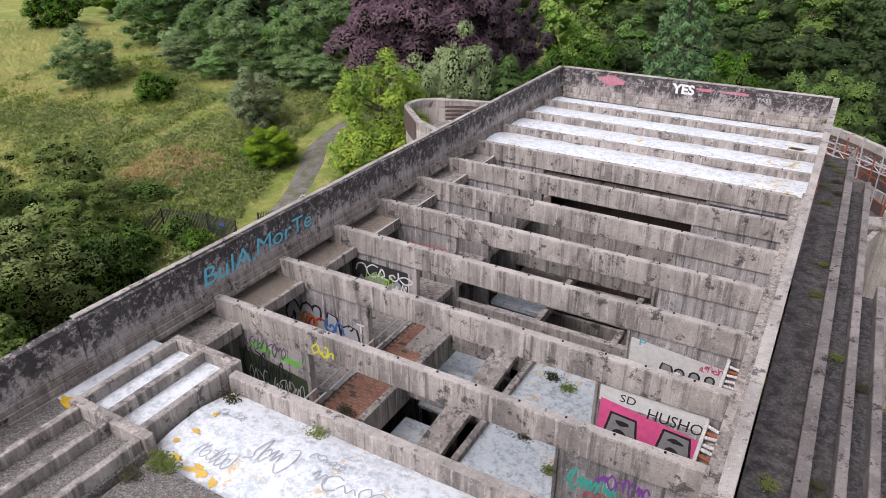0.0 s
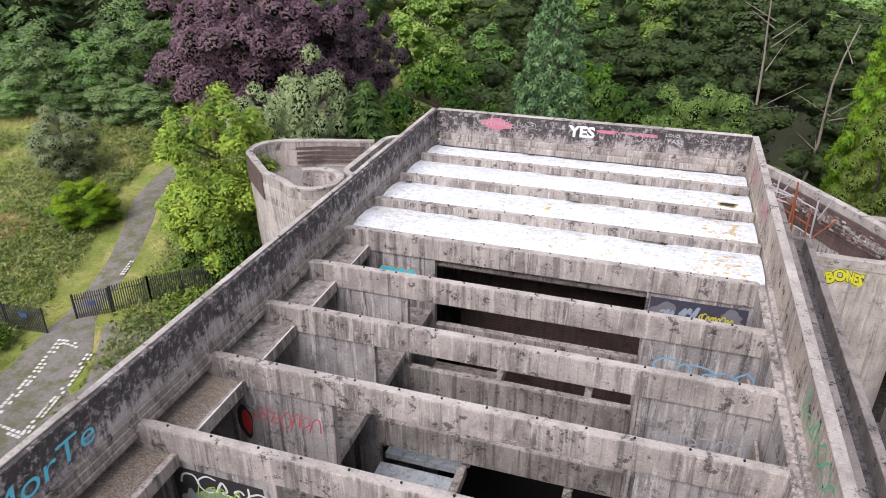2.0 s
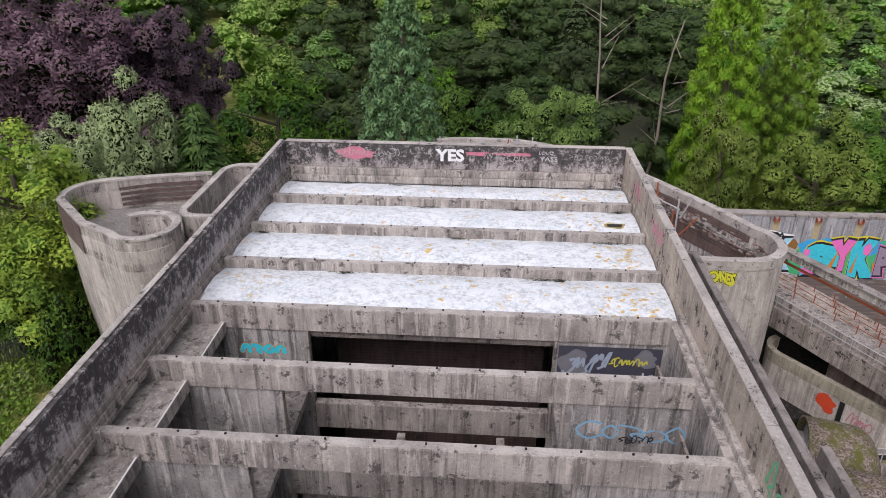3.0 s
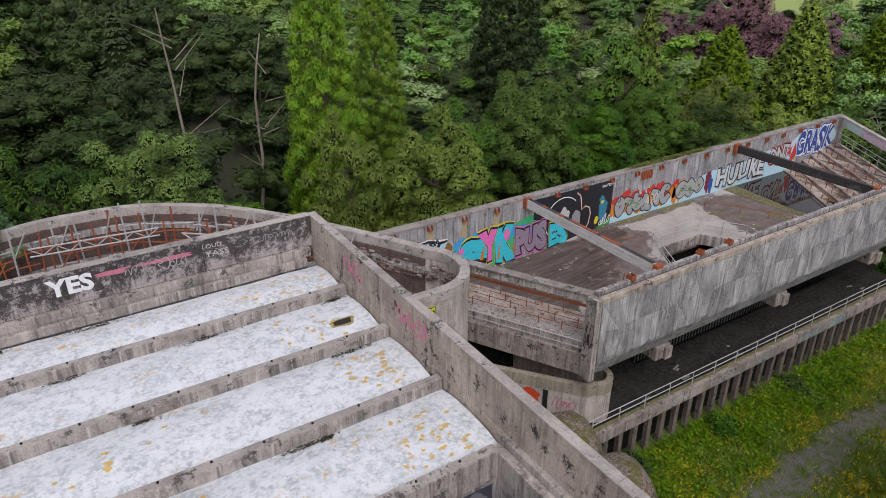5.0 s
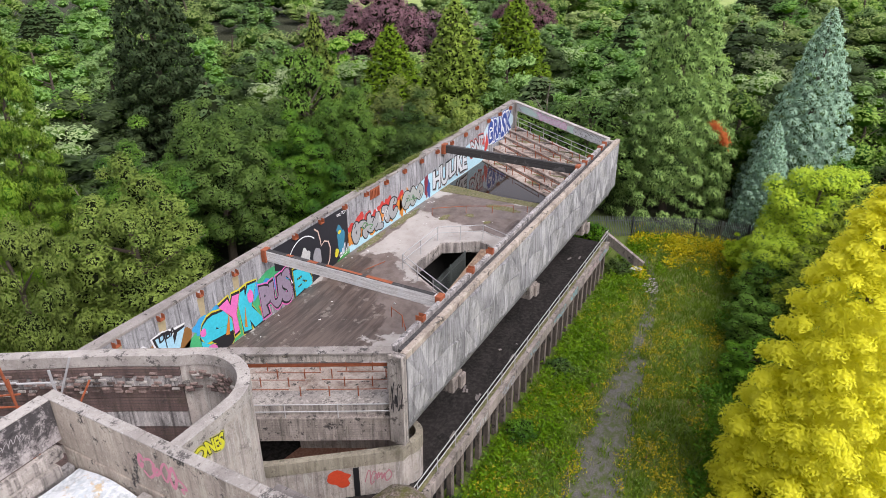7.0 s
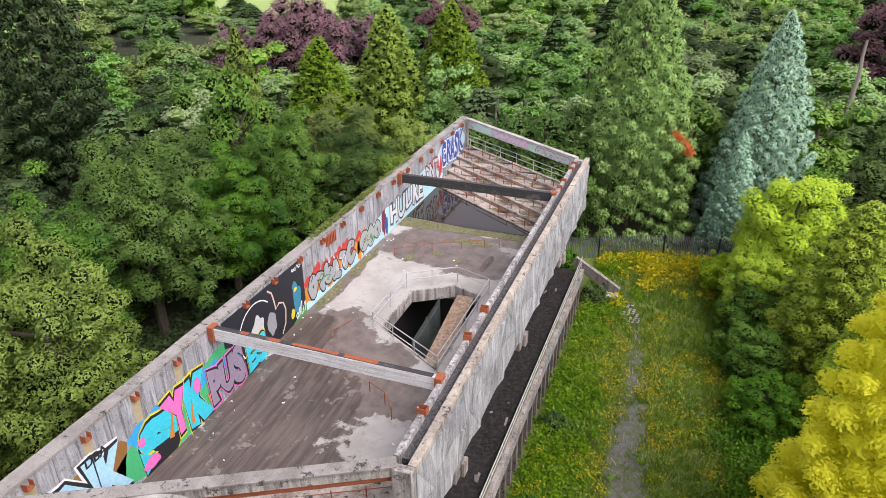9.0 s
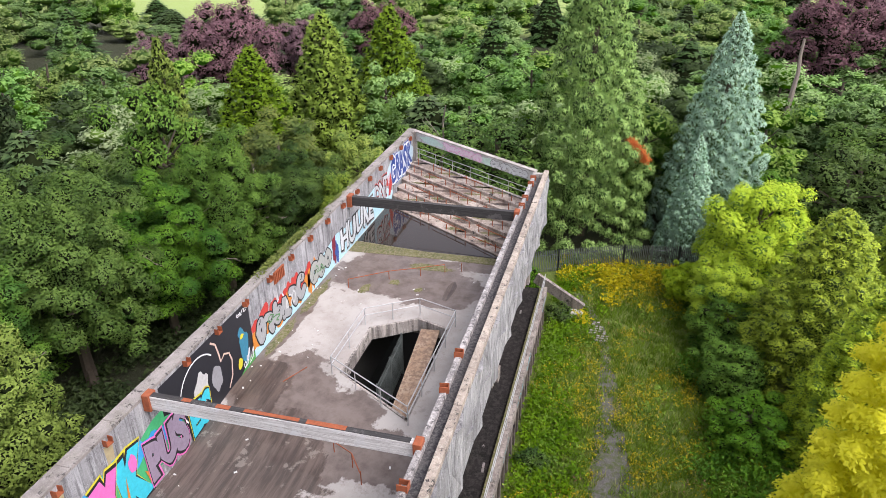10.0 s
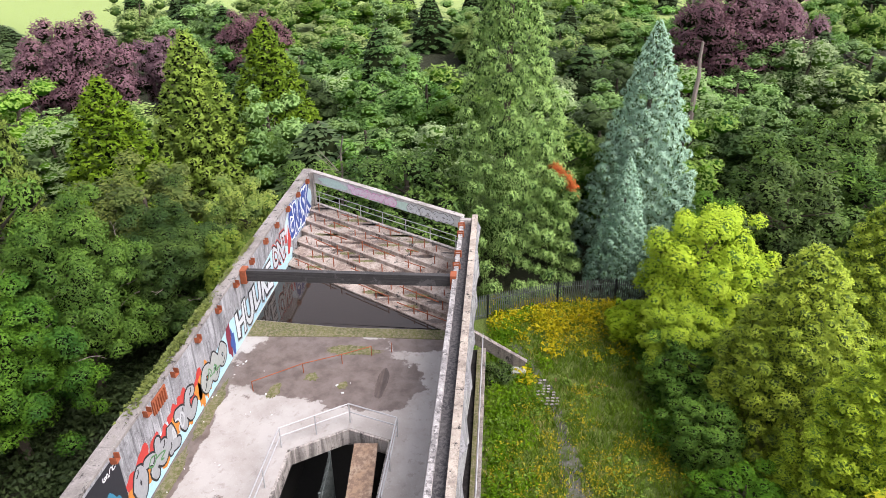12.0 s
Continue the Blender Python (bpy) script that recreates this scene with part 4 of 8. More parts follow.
# far end: raked seating, open rail and a high spandrel
for i in range(6):
    d = (5 - i) * 1.25
    z = 7.75 + i * 0.235
    a, b = Vector((skew_end(41.8) - d - 0.75, 41.8, 0)), Vector((skew_end(53.1) - d - 0.75, 53.1, 0))
    t = part("seat_tier", beam((a.x, a.y, z - 0.3), (b.x, b.y, z - 0.3), 1.04, 0.6), TIER, wing)
    for k in range(13):
        if (k * 5 + i * 3) % 7 < 2:
            continue
        q = a.lerp(b, 0.06 + k * 0.073) + Vector((-0.3, 0, 0))
        part("seat_bracket", bar((q.x, q.y, z), (q.x + random.uniform(-0.05, 0.05), q.y, z + random.uniform(0.35, 0.7)), 0.036, 5), RUST, t)
    for k0, k1, rise in ((0.03 + 0.05 * i, 0.3, 0.42), (0.36, 0.62 - 0.02 * i, 0.46), (0.68, 0.96 - 0.04 * i, 0.4)):
        if (i + int(k0 * 20)) % 5 == 4:
            continue
        q0, q1 = a.lerp(b, k0) + Vector((-0.3, 0, 0)), a.lerp(b, k1) + Vector((-0.3 + random.uniform(-0.08, 0.08), 0, 0))
        part("seat_rail", bar((*q0.xy, z + rise), (*q1.xy, z + rise + random.uniform(-0.12, 0.08)), 0.032, 5), RUST, t)
    for k in range(9):
        q = a.lerp(b, random.uniform(0.05, 0.95)) + Vector((random.uniform(0.15, 0.38), 0, 0))
        patch_row.append((q.x, q.y, random.uniform(0.12, 0.24), random.uniform(0.4, 1.0), z + 0.003, t))
ea, eb = Vector((skew_end(41.6), 41.6, 0)), Vector((skew_end(53.3), 53.3, 0))
part("end_beam", beam((ea.x, ea.y, 11.05), (eb.x, eb.y, 11.05), 0.28, 0.75), PALE_PAINT, wing, "high concrete spandrel with pink and white graffiti")
part("coping", beam((ea.x, ea.y, 11.47), (eb.x, eb.y, 11.47), 0.4, 0.08), COPING, wing)
part("kerb", beam((ea.x, ea.y, 8.85), (eb.x, eb.y, 8.85), 0.25, 0.35), CONCRETE, wing)
part("end_wall", beam((ea.x, ea.y, 7.7), (eb.x, eb.y, 7.7), 0.3, 1.9), CONCRETE_WALL, wing)
for z in (9.55, 9.95):
    part("handrail", bar((ea.x, ea.y, z), (eb.x, eb.y, z), 0.03, 6), STEEL, wing)
for k in range(7):
    q = ea.lerp(eb, 0.04 + k * 0.15)
    part("rail_post", bar((q.x, q.y, 8.9), (q.x, q.y, 9.95), 0.025, 6), STEEL, wing)
part("corner_post", box(skew_end(41.3) - 0.35, skew_end(41.3), 41.05, 41.75, 6.6, 11.45, 0.02), CONCRETE, wing)
part("corner_post", box(skew_end(53.2) - 0.5, skew_end(53.2), 52.9, 53.6, 6.6, 11.5, 0.02), CONCRETE, wing)

# roof timbers
t = thing("roof_timber", "bleached laminated timber beam spanning the roofless wing", "beam")
part("beam_body", box(19.45, 19.75, 41.6, 53.15, 10.92, 11.55, 0.01), TIMBER_GREY, t)
part("rotten_top", box(19.47, 19.73, 42.0, 52.8, 11.553, 11.585, 0.01), TIMBER_DARK, t)
for y0, y1, w in ((44.5, 46.1, 0.12), (46.4, 48.7, 0.09), (49.3, 49.9, 0.13), (51.0, 51.4, 0.1)):
    part("rusty_strap", box(19.6 - w, 19.6 + w * random.uniform(0.4, 1), y0, y1, 11.588, 11.6, 0.004), RUST, t)
for y in (41.75, 53.0):
    part("beam_shoe", box(19.35, 19.85, y - 0.2, y + 0.12, 10.85, 11.62, 0.01), RUST, t)
t = thing("roof_timber", "charred black timber beam across the seating", "beam")
part("beam_body", box(41.15, 41.45, 41.6, 53.15, 10.85, 11.48, 0.01), TIMBER_DARK, t)
for y in (41.75, 53.0):
    part("beam_shoe", box(41.0, 41.6, y - 0.2, y + 0.12, 10.75, 11.56, 0.01), RUST, t)


def beam_shoe(x, y, z, turn):
    bm = bmesh.new()
    add_box(bm, -0.16, 0.16, -0.2, 0.2, 0.0, 0.05, 0.006)
    add_box(bm, -0.16, -0.13, -0.2, 0.2, 0.05, 0.3, 0.006)
    add_box(bm, 0.13, 0.16, -0.2, 0.2, 0.05, 0.3, 0.006)
    add_box(bm, -0.13, 0.13, 0.17, 0.2, 0.05, 0.3, 0.006)
    ob = part("beam_shoe", bm, RUST, wing, "rusty orange steel beam shoe")
    ob.location = (x, y, z)
    ob.rotation_euler.z = turn


for i in range(15):
    x = 9.5 + i * 2.56
    if abs(x - 19.6) > 1 and abs(x - 41.3) > 1:
        beam_shoe(x, 53.12, 11.05, random.uniform(-0.15, 0.15))
for x in (47.6, 50.1, 52.6, 55.1):
    beam_shoe(x, 53.12, 11.05, random.uniform(-0.15, 0.15))
for x in (17.5, 22.9, 25.4, 42.6, 44.0, 46.6, 47.8):
    beam_shoe(x, 41.62, 11.35 if x < 26 else 11.2, math.pi + random.uniform(-0.2, 0.2))
g = part("wall_grille", box(30.5, 31.7, 53.08, 53.147, 10.55, 11.25, 0.01), RUST, wing, "rusty red grille in the wall")
for i in range(6):
    part("slat", box(30.55 + i * 0.19, 30.62 + i * 0.19, 53.02, 53.079, 10.6, 11.2, 0.005), RUST, g)

# the stair opening: coaming, ramp slab, inner fence and guard rail
opening = HOLE + HOLE[:1]
for (xa, ya), (xb, yb) in zip(opening, opening[1:]):
    c = Vector((30, 46.2))
    d = (c - Vector(((xa + xb) / 2, (ya + yb) / 2))).normalized() * 0.06
    part("opening_lining", beam((xa + d.x, ya + d.y, 7.25), (xb + d.x, yb + d.y, 7.25), 0.12, 0.78), CONCRETE, wing)
part("stair_ramp", beam((25.6, 44.6, 7.0), (32.9, 45.1, 7.35), 1.05, 0.14), RAMP, wing, "tan stained concrete slab inside the opening")
rail = thing("guard_rail", "galvanised pipe guard rail round the stair opening", "railing")
ring = [(33.15, 43.7), (33.95, 46.0), (32.15, 48.7), (27.4, 48.7), (24.75, 43.85), (33.15, 43.7)]
for (xa, ya), (xb, yb) in zip(ring, ring[1:]):
    z0, z1 = (7.66 if xa > 26 else 7.58), (7.66 if xb > 26 else 7.58)
    for h in (1.08, 0.62):
        part("pipe", bar((xa, ya, z0 + h), (xb, yb, z1 + h), 0.03, 6), STEEL, rail)
    n = max(1, round(math.hypot(xb - xa, yb - ya) / 2.0))
    for k in range(n):
        u = k / n
        x, y = xa + (xb - xa) * u, ya + (yb - ya) * u
        part("post", bar((x, y, z0 + (z1 - z0) * u), (x, y, z0 + (z1 - z0) * u + 1.08), 0.03, 6), STEEL, rail)
loose = thing("seat_rail", "rusty red bent handrail on short posts", "railing")
q = [(35.9, 51.2), (37.5, 49.1), (38.4, 47.3), (39.2, 45.9)]
for (xa, ya), (xb, yb) in zip(q, q[1:]):
    part("pipe", bar((xa, ya, 8.25), (xb, yb, 8.25), 0.025, 5), RUST, loose)
for x, y in q + [(39.6, 44.9)]:
    part("post", bar((x, y, DK), (x, y, 8.25), 0.025, 5), RUST, loose)
loose = thing("seat_rail", "small bent rusty rail stub on the deck", "railing")
for a, b in (((22.6, 46.6, 7.2), (22.6, 46.6, 7.95)), ((22.0, 45.5, 7.2), (22.0, 45.5, 8.0)), ((21.2, 44.8, 7.15), (21.2, 44.8, 7.9)), ((22.6, 46.6, 7.9), (22.0, 45.5, 8.0)), ((22.0, 45.5, 8.0), (21.2, 44.8, 7.7)), ((26.3, 50.9, 7.6), (27.3, 50.0, 7.95))):
    part("pipe", bar(a, b, 0.025, 5), RUST, loose)

# puddle, moss and screed patches on the deck


def patch(name, cx, cy, rx, ry, z, material, parent, seed, label="", rough=0.35, turn=0.0, inside=None):
    """A thin irregular patch lying on a floor."""
    bm = bmesh.new()
    n = 150
    pts = []
    for i in range(n):
        a = 6.2832 * i / n
        r = 1 + rough * noise.noise((math.cos(a) * 1.6 + seed, math.sin(a) * 1.6, seed * 0.7)) + rough * 0.7 * noise.noise((math.cos(a) * 5 + seed, math.sin(a) * 5, seed)) + rough * 0.5 * noise.noise((math.cos(a) * 14 + seed, math.sin(a) * 14, seed)) + rough * 0.3 * noise.noise((math.cos(a) * 34, math.sin(a) * 34, seed))
        x, y = rx * r * math.cos(a), ry * r * math.sin(a)
        pts.append((cx + x * math.cos(turn) - y * math.sin(turn), cy + x * math.sin(turn) + y * math.cos(turn)))
    if inside:
        pts = [inside(x, y) for x, y in pts]
    zz = z if callable(z) else (lambda x, y: z)
    vs = [bm.verts.new((x, y, zz(x, y))) for x, y in pts]
    bm.faces.new(vs)
    ext = bmesh.ops.extrude_face_region(bm, geom=bm.faces[:])
    bmesh.ops.translate(bm, verts=[v for v in ext["geom"] if isinstance(v, bmesh.types.BMVert)], vec=(0, 0, 0.004))
    bmesh.ops.recalc_face_normals(bm, faces=bm.faces)
    return part(name, bm, material, parent, label)


def deck_z(lift):
    return lambda x, y: (7.1 if x < 21 else 7.66 if x > 26 else 7.1 + 0.56 * (x - 21) / 5) + lift


def keep_deck(x, y):
    y = min(max(y, 41.8), 53.1)
    return min(max(x, skew_near(y) + 0.3), skew_end(y) - 7.6), y


for i, (qx, qy, qr, ql, qz, tier) in enumerate(patch_row):
    patch("dirt_drift", qx, qy, qr, ql, qz, (DAMP, MOSSY, DAMP_DARK)[i % 3], tier, 40 + i, rough=0.5)
bm = prism([(41.9, 42.1), (skew_end(42.1) - 7.45, 42.1), (skew_end(53.1) - 7.45, 53.1), (42.3, 53.1), (41.8, 48)], DK + 0.002, DK + 0.012)
part("puddle", bm, WATER, wing, "still rainwater standing at the foot of the seating")
part("moss_strip", prism([(40.9, 41.9), (41.85, 41.9), (41.75, 48), (42.25, 53.1), (40.6, 53.1), (40.9, 47)], DK + 0.003, DK + 0.02), MOSSY, wing, "mossy edge of the puddle")
for i, (cx, cy, rx, ry) in enumerate(((34.6, 52.75, 2.0, 0.28), (29.8, 52.8, 1.8, 0.25), (36.0, 50.2, 0.5, 0.3), (37.2, 48.6, 0.35, 0.3), (36.6, 46.9, 0.3, 0.25), (39.6, 47.0, 0.4, 1.6))):
    patch("moss_patch", cx, cy, rx, ry, deck_z(0.004 + 0.0035 * (i % 5)), MOSSY, wing, 1.7 * i + 0.3, inside=keep_deck)
litter = thing("litter", "scattered pale rubbish and plaster flakes on the deck", "litter", kind="stuff")
bm = bmesh.new()
for i in range(46):
    x, y = random.uniform(16, 40), random.choice((52.6, 52.8, 51.0, 50.2, 47, 44)) + random.uniform(-0.5, 0.3)
    if 24.5 < x < 34.2 and y < 49:
        continue
    s = random.uniform(0.02, 0.08)
    bmesh.ops.create_cube(bm, size=1, matrix=Matrix.LocRotScale((x, y, deck_z(0.03)(x, y)), Euler((0, 0, random.uniform(0, 3))), (s * 2, s, 0.03)))
part("litter_pieces", bm, PAINT_WHITE, litter)

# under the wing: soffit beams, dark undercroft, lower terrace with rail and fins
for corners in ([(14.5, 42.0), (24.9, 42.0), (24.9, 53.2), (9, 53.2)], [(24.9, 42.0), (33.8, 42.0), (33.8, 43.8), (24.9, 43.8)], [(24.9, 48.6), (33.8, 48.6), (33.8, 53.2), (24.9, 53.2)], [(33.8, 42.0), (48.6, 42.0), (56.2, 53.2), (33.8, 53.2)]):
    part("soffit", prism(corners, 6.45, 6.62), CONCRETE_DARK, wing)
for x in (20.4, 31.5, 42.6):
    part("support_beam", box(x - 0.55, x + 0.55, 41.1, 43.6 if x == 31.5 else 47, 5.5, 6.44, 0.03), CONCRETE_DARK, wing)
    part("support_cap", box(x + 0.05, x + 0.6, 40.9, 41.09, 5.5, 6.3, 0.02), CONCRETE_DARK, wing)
# closes the view under the wing; its black is painted darkness
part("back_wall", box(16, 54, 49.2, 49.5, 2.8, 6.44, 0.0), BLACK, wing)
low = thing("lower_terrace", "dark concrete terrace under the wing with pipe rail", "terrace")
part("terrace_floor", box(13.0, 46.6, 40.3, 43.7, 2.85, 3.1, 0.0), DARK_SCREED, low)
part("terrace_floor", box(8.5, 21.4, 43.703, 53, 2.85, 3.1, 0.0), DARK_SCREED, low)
part("pit_floor", box(21.41, 53.0, 43.71, 53, 0.35, 0.6, 0.0), BLACK, low, "near-black pit floor painted for the dark below the stair opening")
part("edge_upstand", box(14.0, 46.6, 40.0, 40.3, 2.55, 3.3, 0.02), CONCRETE_DARK, low)
part("planter", box(14.2, 46.4, 40.303, 40.55, 3.1, 3.3, 0.02), MOSSY, low)
for z in (3.95, 4.35):
    part("pipe", bar((14.0, 40.2, z), (46.6, 40.2, z), 0.028, 6), STEEL, low)
for i in range(17):
    part("post", bar((14.4 + i * 2.0, 40.2, 3.44), (14.4 + i * 2.0, 40.2, 4.35), 0.028, 6), STEEL, low)
for i in range(28):
    x = 14.3 + i * 1.16
    part("fin", box(x - 0.16, x + 0.16, 40.05, 40.35, 0.1, 2.547, 0.01), FIN, low)
# black sheet behind the fins: the dark of the gaps as colour
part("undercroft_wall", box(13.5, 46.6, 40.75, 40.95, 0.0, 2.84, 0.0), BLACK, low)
for i in range(46):
    x = 21.5 + i * 0.3
    part("grille_bar", box(x, x + 0.06, 43.9, 43.95, 3.1, 6.4, 0.0), FENCE, low)
for i in range(10):
    x, y = random.uniform(19, 44), random.uniform(40.8, 42.6)
    part("debris", beam((x, y, 3.13), (x + random.uniform(-0.7, 0.7), y + random.uniform(-0.2, 0.2), 3.15), 0.12, 0.05), KERB, low)
balustrade = thing("ramp_balustrade", "sloping weathered concrete balustrade beside the weeds", "wall")
part("balustrade_wall", beam((49.2, 41.2, 2.6), (48.3, 37.4, 0.8), 0.3, 0.85), CONCRETE_DARK, balustrade)
part("foot_block", box(47.6, 48.3, 37.3, 38.3, 0.1, 0.7, 0.04), PALE_PAINT, balustrade)

# ---- towers and vaults ----
tower = thing("stair_tower", "curved rendered concrete stair tower with spiral top", "tower")
line = [(-24.1, 53.45), (-27.6, 52.55)] + arc(-29.6, 49.6, 2.2, 105, 215, 12) + [(-28.4, 45.3), (-26.2, 44.1)] + arc(-24.9, 45.2, 1.75, 245, 500, 26)
part("wall", wall_along(line, 0.36, 11.2, 13.02), CONCRETE, tower, "thin curling parapet wall")
part("coping", wall_along(line, 0.46, 13.023, 13.15), COPING, tower)
foot = [(-24.1, 53.45), (-27.6, 52.55)] + arc(-29.6, 49.6, 2.2, 105, 215, 12) + [(-28.4, 45.3), (-26.2, 44.1)] + arc(-24.9, 45.2, 1.75, 245, 345, 12)
part("wall", wall_along(foot, 0.42, 0.0, 12.4, 0.5), DRUM, tower, "patched pale render")
part("floor", prism([(-24.2, 53.2), (-27.6, 52.3), (-29.6, 51.6), (-31.2, 50.6), (-31.5, 49), (-30.9, 47.6), (-28.3, 45.6), (-26, 44.4), (-24.5, 43.8), (-23.2, 45), (-23.2, 53)], 10.9, 11.2), GRAVEL_ROOF, tower)
for z in (11.5, 11.85, 12.2, 12.55):
    part("brick_course", wall_along([(x * 0.985 - 0.4, y * 0.995 + 0.15 if y < 50 else y - 0.22) for x, y in [(-24.6, 53.2), (-27.6, 52.4), (-29.4, 51.5)]], 0.05, z, z + 0.2), BRICKWORK, tower)
lining = offset_line(line[:16], -0.215)
part("lining", wall_along(lining, 0.06, 11.2, 12.95), BRICKWORK, tower, "dark weathered brick lining")
pocket = thing("stairwell_pocket", "round-cornered concrete parapet beside the stair tower", "tower")
line = [(-21.2, 46.7)] + arc(-22.6, 47.6, 0.95, 275, 185, 8) + [(-23.55, 53.2)] + arc(-22.3, 53.9, 1.25, 180, 95, 8) + [(-19.5, 55.3)]
part("wall", wall_along(line[::-1], 0.3, 9.0, 13.02), CONCRETE, pocket)
part("coping", wall_along(line[::-1], 0.42, 13.023, 13.15), COPING, pocket)
part("floor", box(-23.3, -16, 47.0, 55.0, 10.4, 10.7), BRICKWORK, pocket)
part("wall", box(-23.4, -16, 47.2, 55.0, 0.0, 10.38), CONCRETE_WALL, pocket)

oval = thing("sanctuary_wall", "large curved concrete sanctuary wall with bare brick lining", "wall")
line = [(3.6, 43.75), (6.6, 43.7)] + arc(7.1, 46.0, 2.3, -80, 48, 12) + bezier_line([(7.5, 49.9), (5.7, 52.9), (3.5, 56.3), (0.6, 59.6), (-3.1, 61.9), (-6.3, 62.4), (-9.2, 62.2), (-13.7, 60.4), (-17.2, 58.2), (-19.6, 56.2)], 4)
part("wall", wall_along(line, 0.4, 0.0, 12.5, 0.0), DRUM, oval)
part("coping", wall_along(line, 0.5, 12.503, 13.0), COPING, oval)
inner = offset_line(line[14:], 0.27)
for i, z in enumerate((8.6, 9.5, 10.3, 11.0, 11.6, 12.1)):
    part("brick_course", wall_along(inner, 0.12 + 0.02 * (i % 3), z, z + (0.86, 0.77, 0.66, 0.56, 0.46, 0.36)[i]), BRICKWORK if i % 3 != 1 else CONCRETE_WALL, oval, "bare brick lining in courses")
part("wall", wall_along([(3.0, 41.5), (3.6, 43.7)], 0.3, 0, 12.0), DRUM, oval)
part("floor", prism([(3.4, 44.2), (6.5, 44.1), (8.6, 45.3), (8.9, 47.0), (6.8, 50), (3.0, 55.5), (0, 59), (-5, 61.5), (-10, 61), (-17, 57.6), (-18, 41), (3, 41)], 8.2, 8.5), BRICKWORK, oval)
stone = [mesh_of("brick", box(-0.15, 0.15, -0.05, 0.05, -0.05, 0.05, 0.012), m) for m in (BRICK_DULL, BRICKWORK, COPING)]
course = offset_line(line[4:], 0.36)
for r in range(7):
    run, at = 0.0, 0.1 * r
    for (xa, ya), (xb, yb) in zip(course[:24], course[1:25]):
        d = math.hypot(xb - xa, yb - ya)
        while at < run + d:
            u = (at - run) / d
            if random.random() < 0.72:
                ob = new("brick", stone[random.choice((0, 0, 0, 1, 1, 2))])
                ob.parent = oval
                ob.location = (xa + (xb - xa) * u, ya + (yb - ya) * u, 11.35 + r * 0.145 + random.uniform(-0.015, 0.015))
                ob.rotation_euler.z = math.atan2(yb - ya, xb - xa) + random.uniform(-0.06, 0.06)
            at += random.uniform(0.36, 0.6)
        run += d
part("sloping_slab", beam((1.5, 43.4, 12.0), (5.2, 44.3, 12.35), 1.4, 0.2), COPING, oval)

scaffold = thing("scaffolding", "steel tube scaffolding with rusty standards inside the sanctuary", "scaffolding")
spots = bezier_line([(5.4, 51.0), (2.4, 55.6), (-0.6, 58.6), (-4, 60.4), (-7.5, 60.7), (-11, 59.8), (-15, 57.8)], 3)
for i, (x, y) in enumerate(spots):
    lean, high = random.uniform(-0.45, 0.45), 13.3 + random.uniform(-0.3, 0.9)
    part("standard", bar((x, y, 8.5), (x + lean, y + random.uniform(-0.15, 0.15), high), 0.055, 6), RUST if i % 3 == 1 else STEEL, scaffold)
    part("standard", bar((x - 0.5, y - 0.5, 8.5), (x - 0.5 + random.uniform(-0.1, 0.1), y - 0.5, high - 0.5), 0.05, 6), RUST, scaffold)
    if i % 2 == 0:
        part("brace", bar((x + 0.1, y, 12.0), (x + random.uniform(0.5, 0.9), y - 0.4, 13.5), 0.045, 6), STEEL, scaffold)
    if i % 3 == 0:
        part("brace", bar((x - 0.5, y - 0.5, 10.4), (x + 0.9, y - 0.7, 12.3), 0.045, 6), RUST, scaffold)
for z, mat in ((10.0, RUST), (10.8, STEEL), (11.4, RUST), (12.0, RUST), (12.5, STEEL)):
    for (xa, ya), (xb, yb) in zip(spots, spots[1:]):
        if random.random() < 0.75:
            part("ledger", bar((xa, ya, z + random.uniform(-0.15, 0.15)), (xb, yb, z + random.uniform(-0.1, 0.1)), 0.045, 6), mat, scaffold)
for (xa, ya), (xb, yb), z in (((-1.5, 57.6), (4.0, 53.0), 12.5), ((-9.0, 59.6), (-2.5, 58.8), 12.6)):
    a, b, low_ = Vector((xa, ya, z)), Vector((xb, yb, z)), Vector((0, 0, -0.45))
    part("lattice_chord", bar(a, b, 0.045, 6), STEEL, scaffold)
    part("lattice_chord", bar(a + low_, b + low_, 0.045, 6), STEEL, scaffold)
    for k in range(10):
        p, q = a.lerp(b, k / 10), a.lerp(b, (k + 1) / 10)
        part("lattice_bar", bar(p + low_ * (k % 2), q + low_ * ((k + 1) % 2), 0.03, 5), STEEL, scaffold)

# the small rounded well under the wing
well = thing("round_well", "low rounded concrete enclosure with graffiti under the wing", "wall")
wl = arc(12.0, 47.0, 1.2, 110, 215, 8) + [(12.8, 44.0), (14.9, 41.3)] + arc(15.9, 41.9, 0.85, 225, 375, 10) + [(16.4, 44.5), (14.8, 47.6)]
part("wall", wall_along(wl, 0.3, 2.9, 5.0), DRUM, well)
part("rim", wall_along(wl, 0.36, 5.003, 5.7), COPING_MOSS, well, "yellow-lichened concrete rim")
part("floor", prism(wl, 3.1, 3.2), BRICK_RED, well)


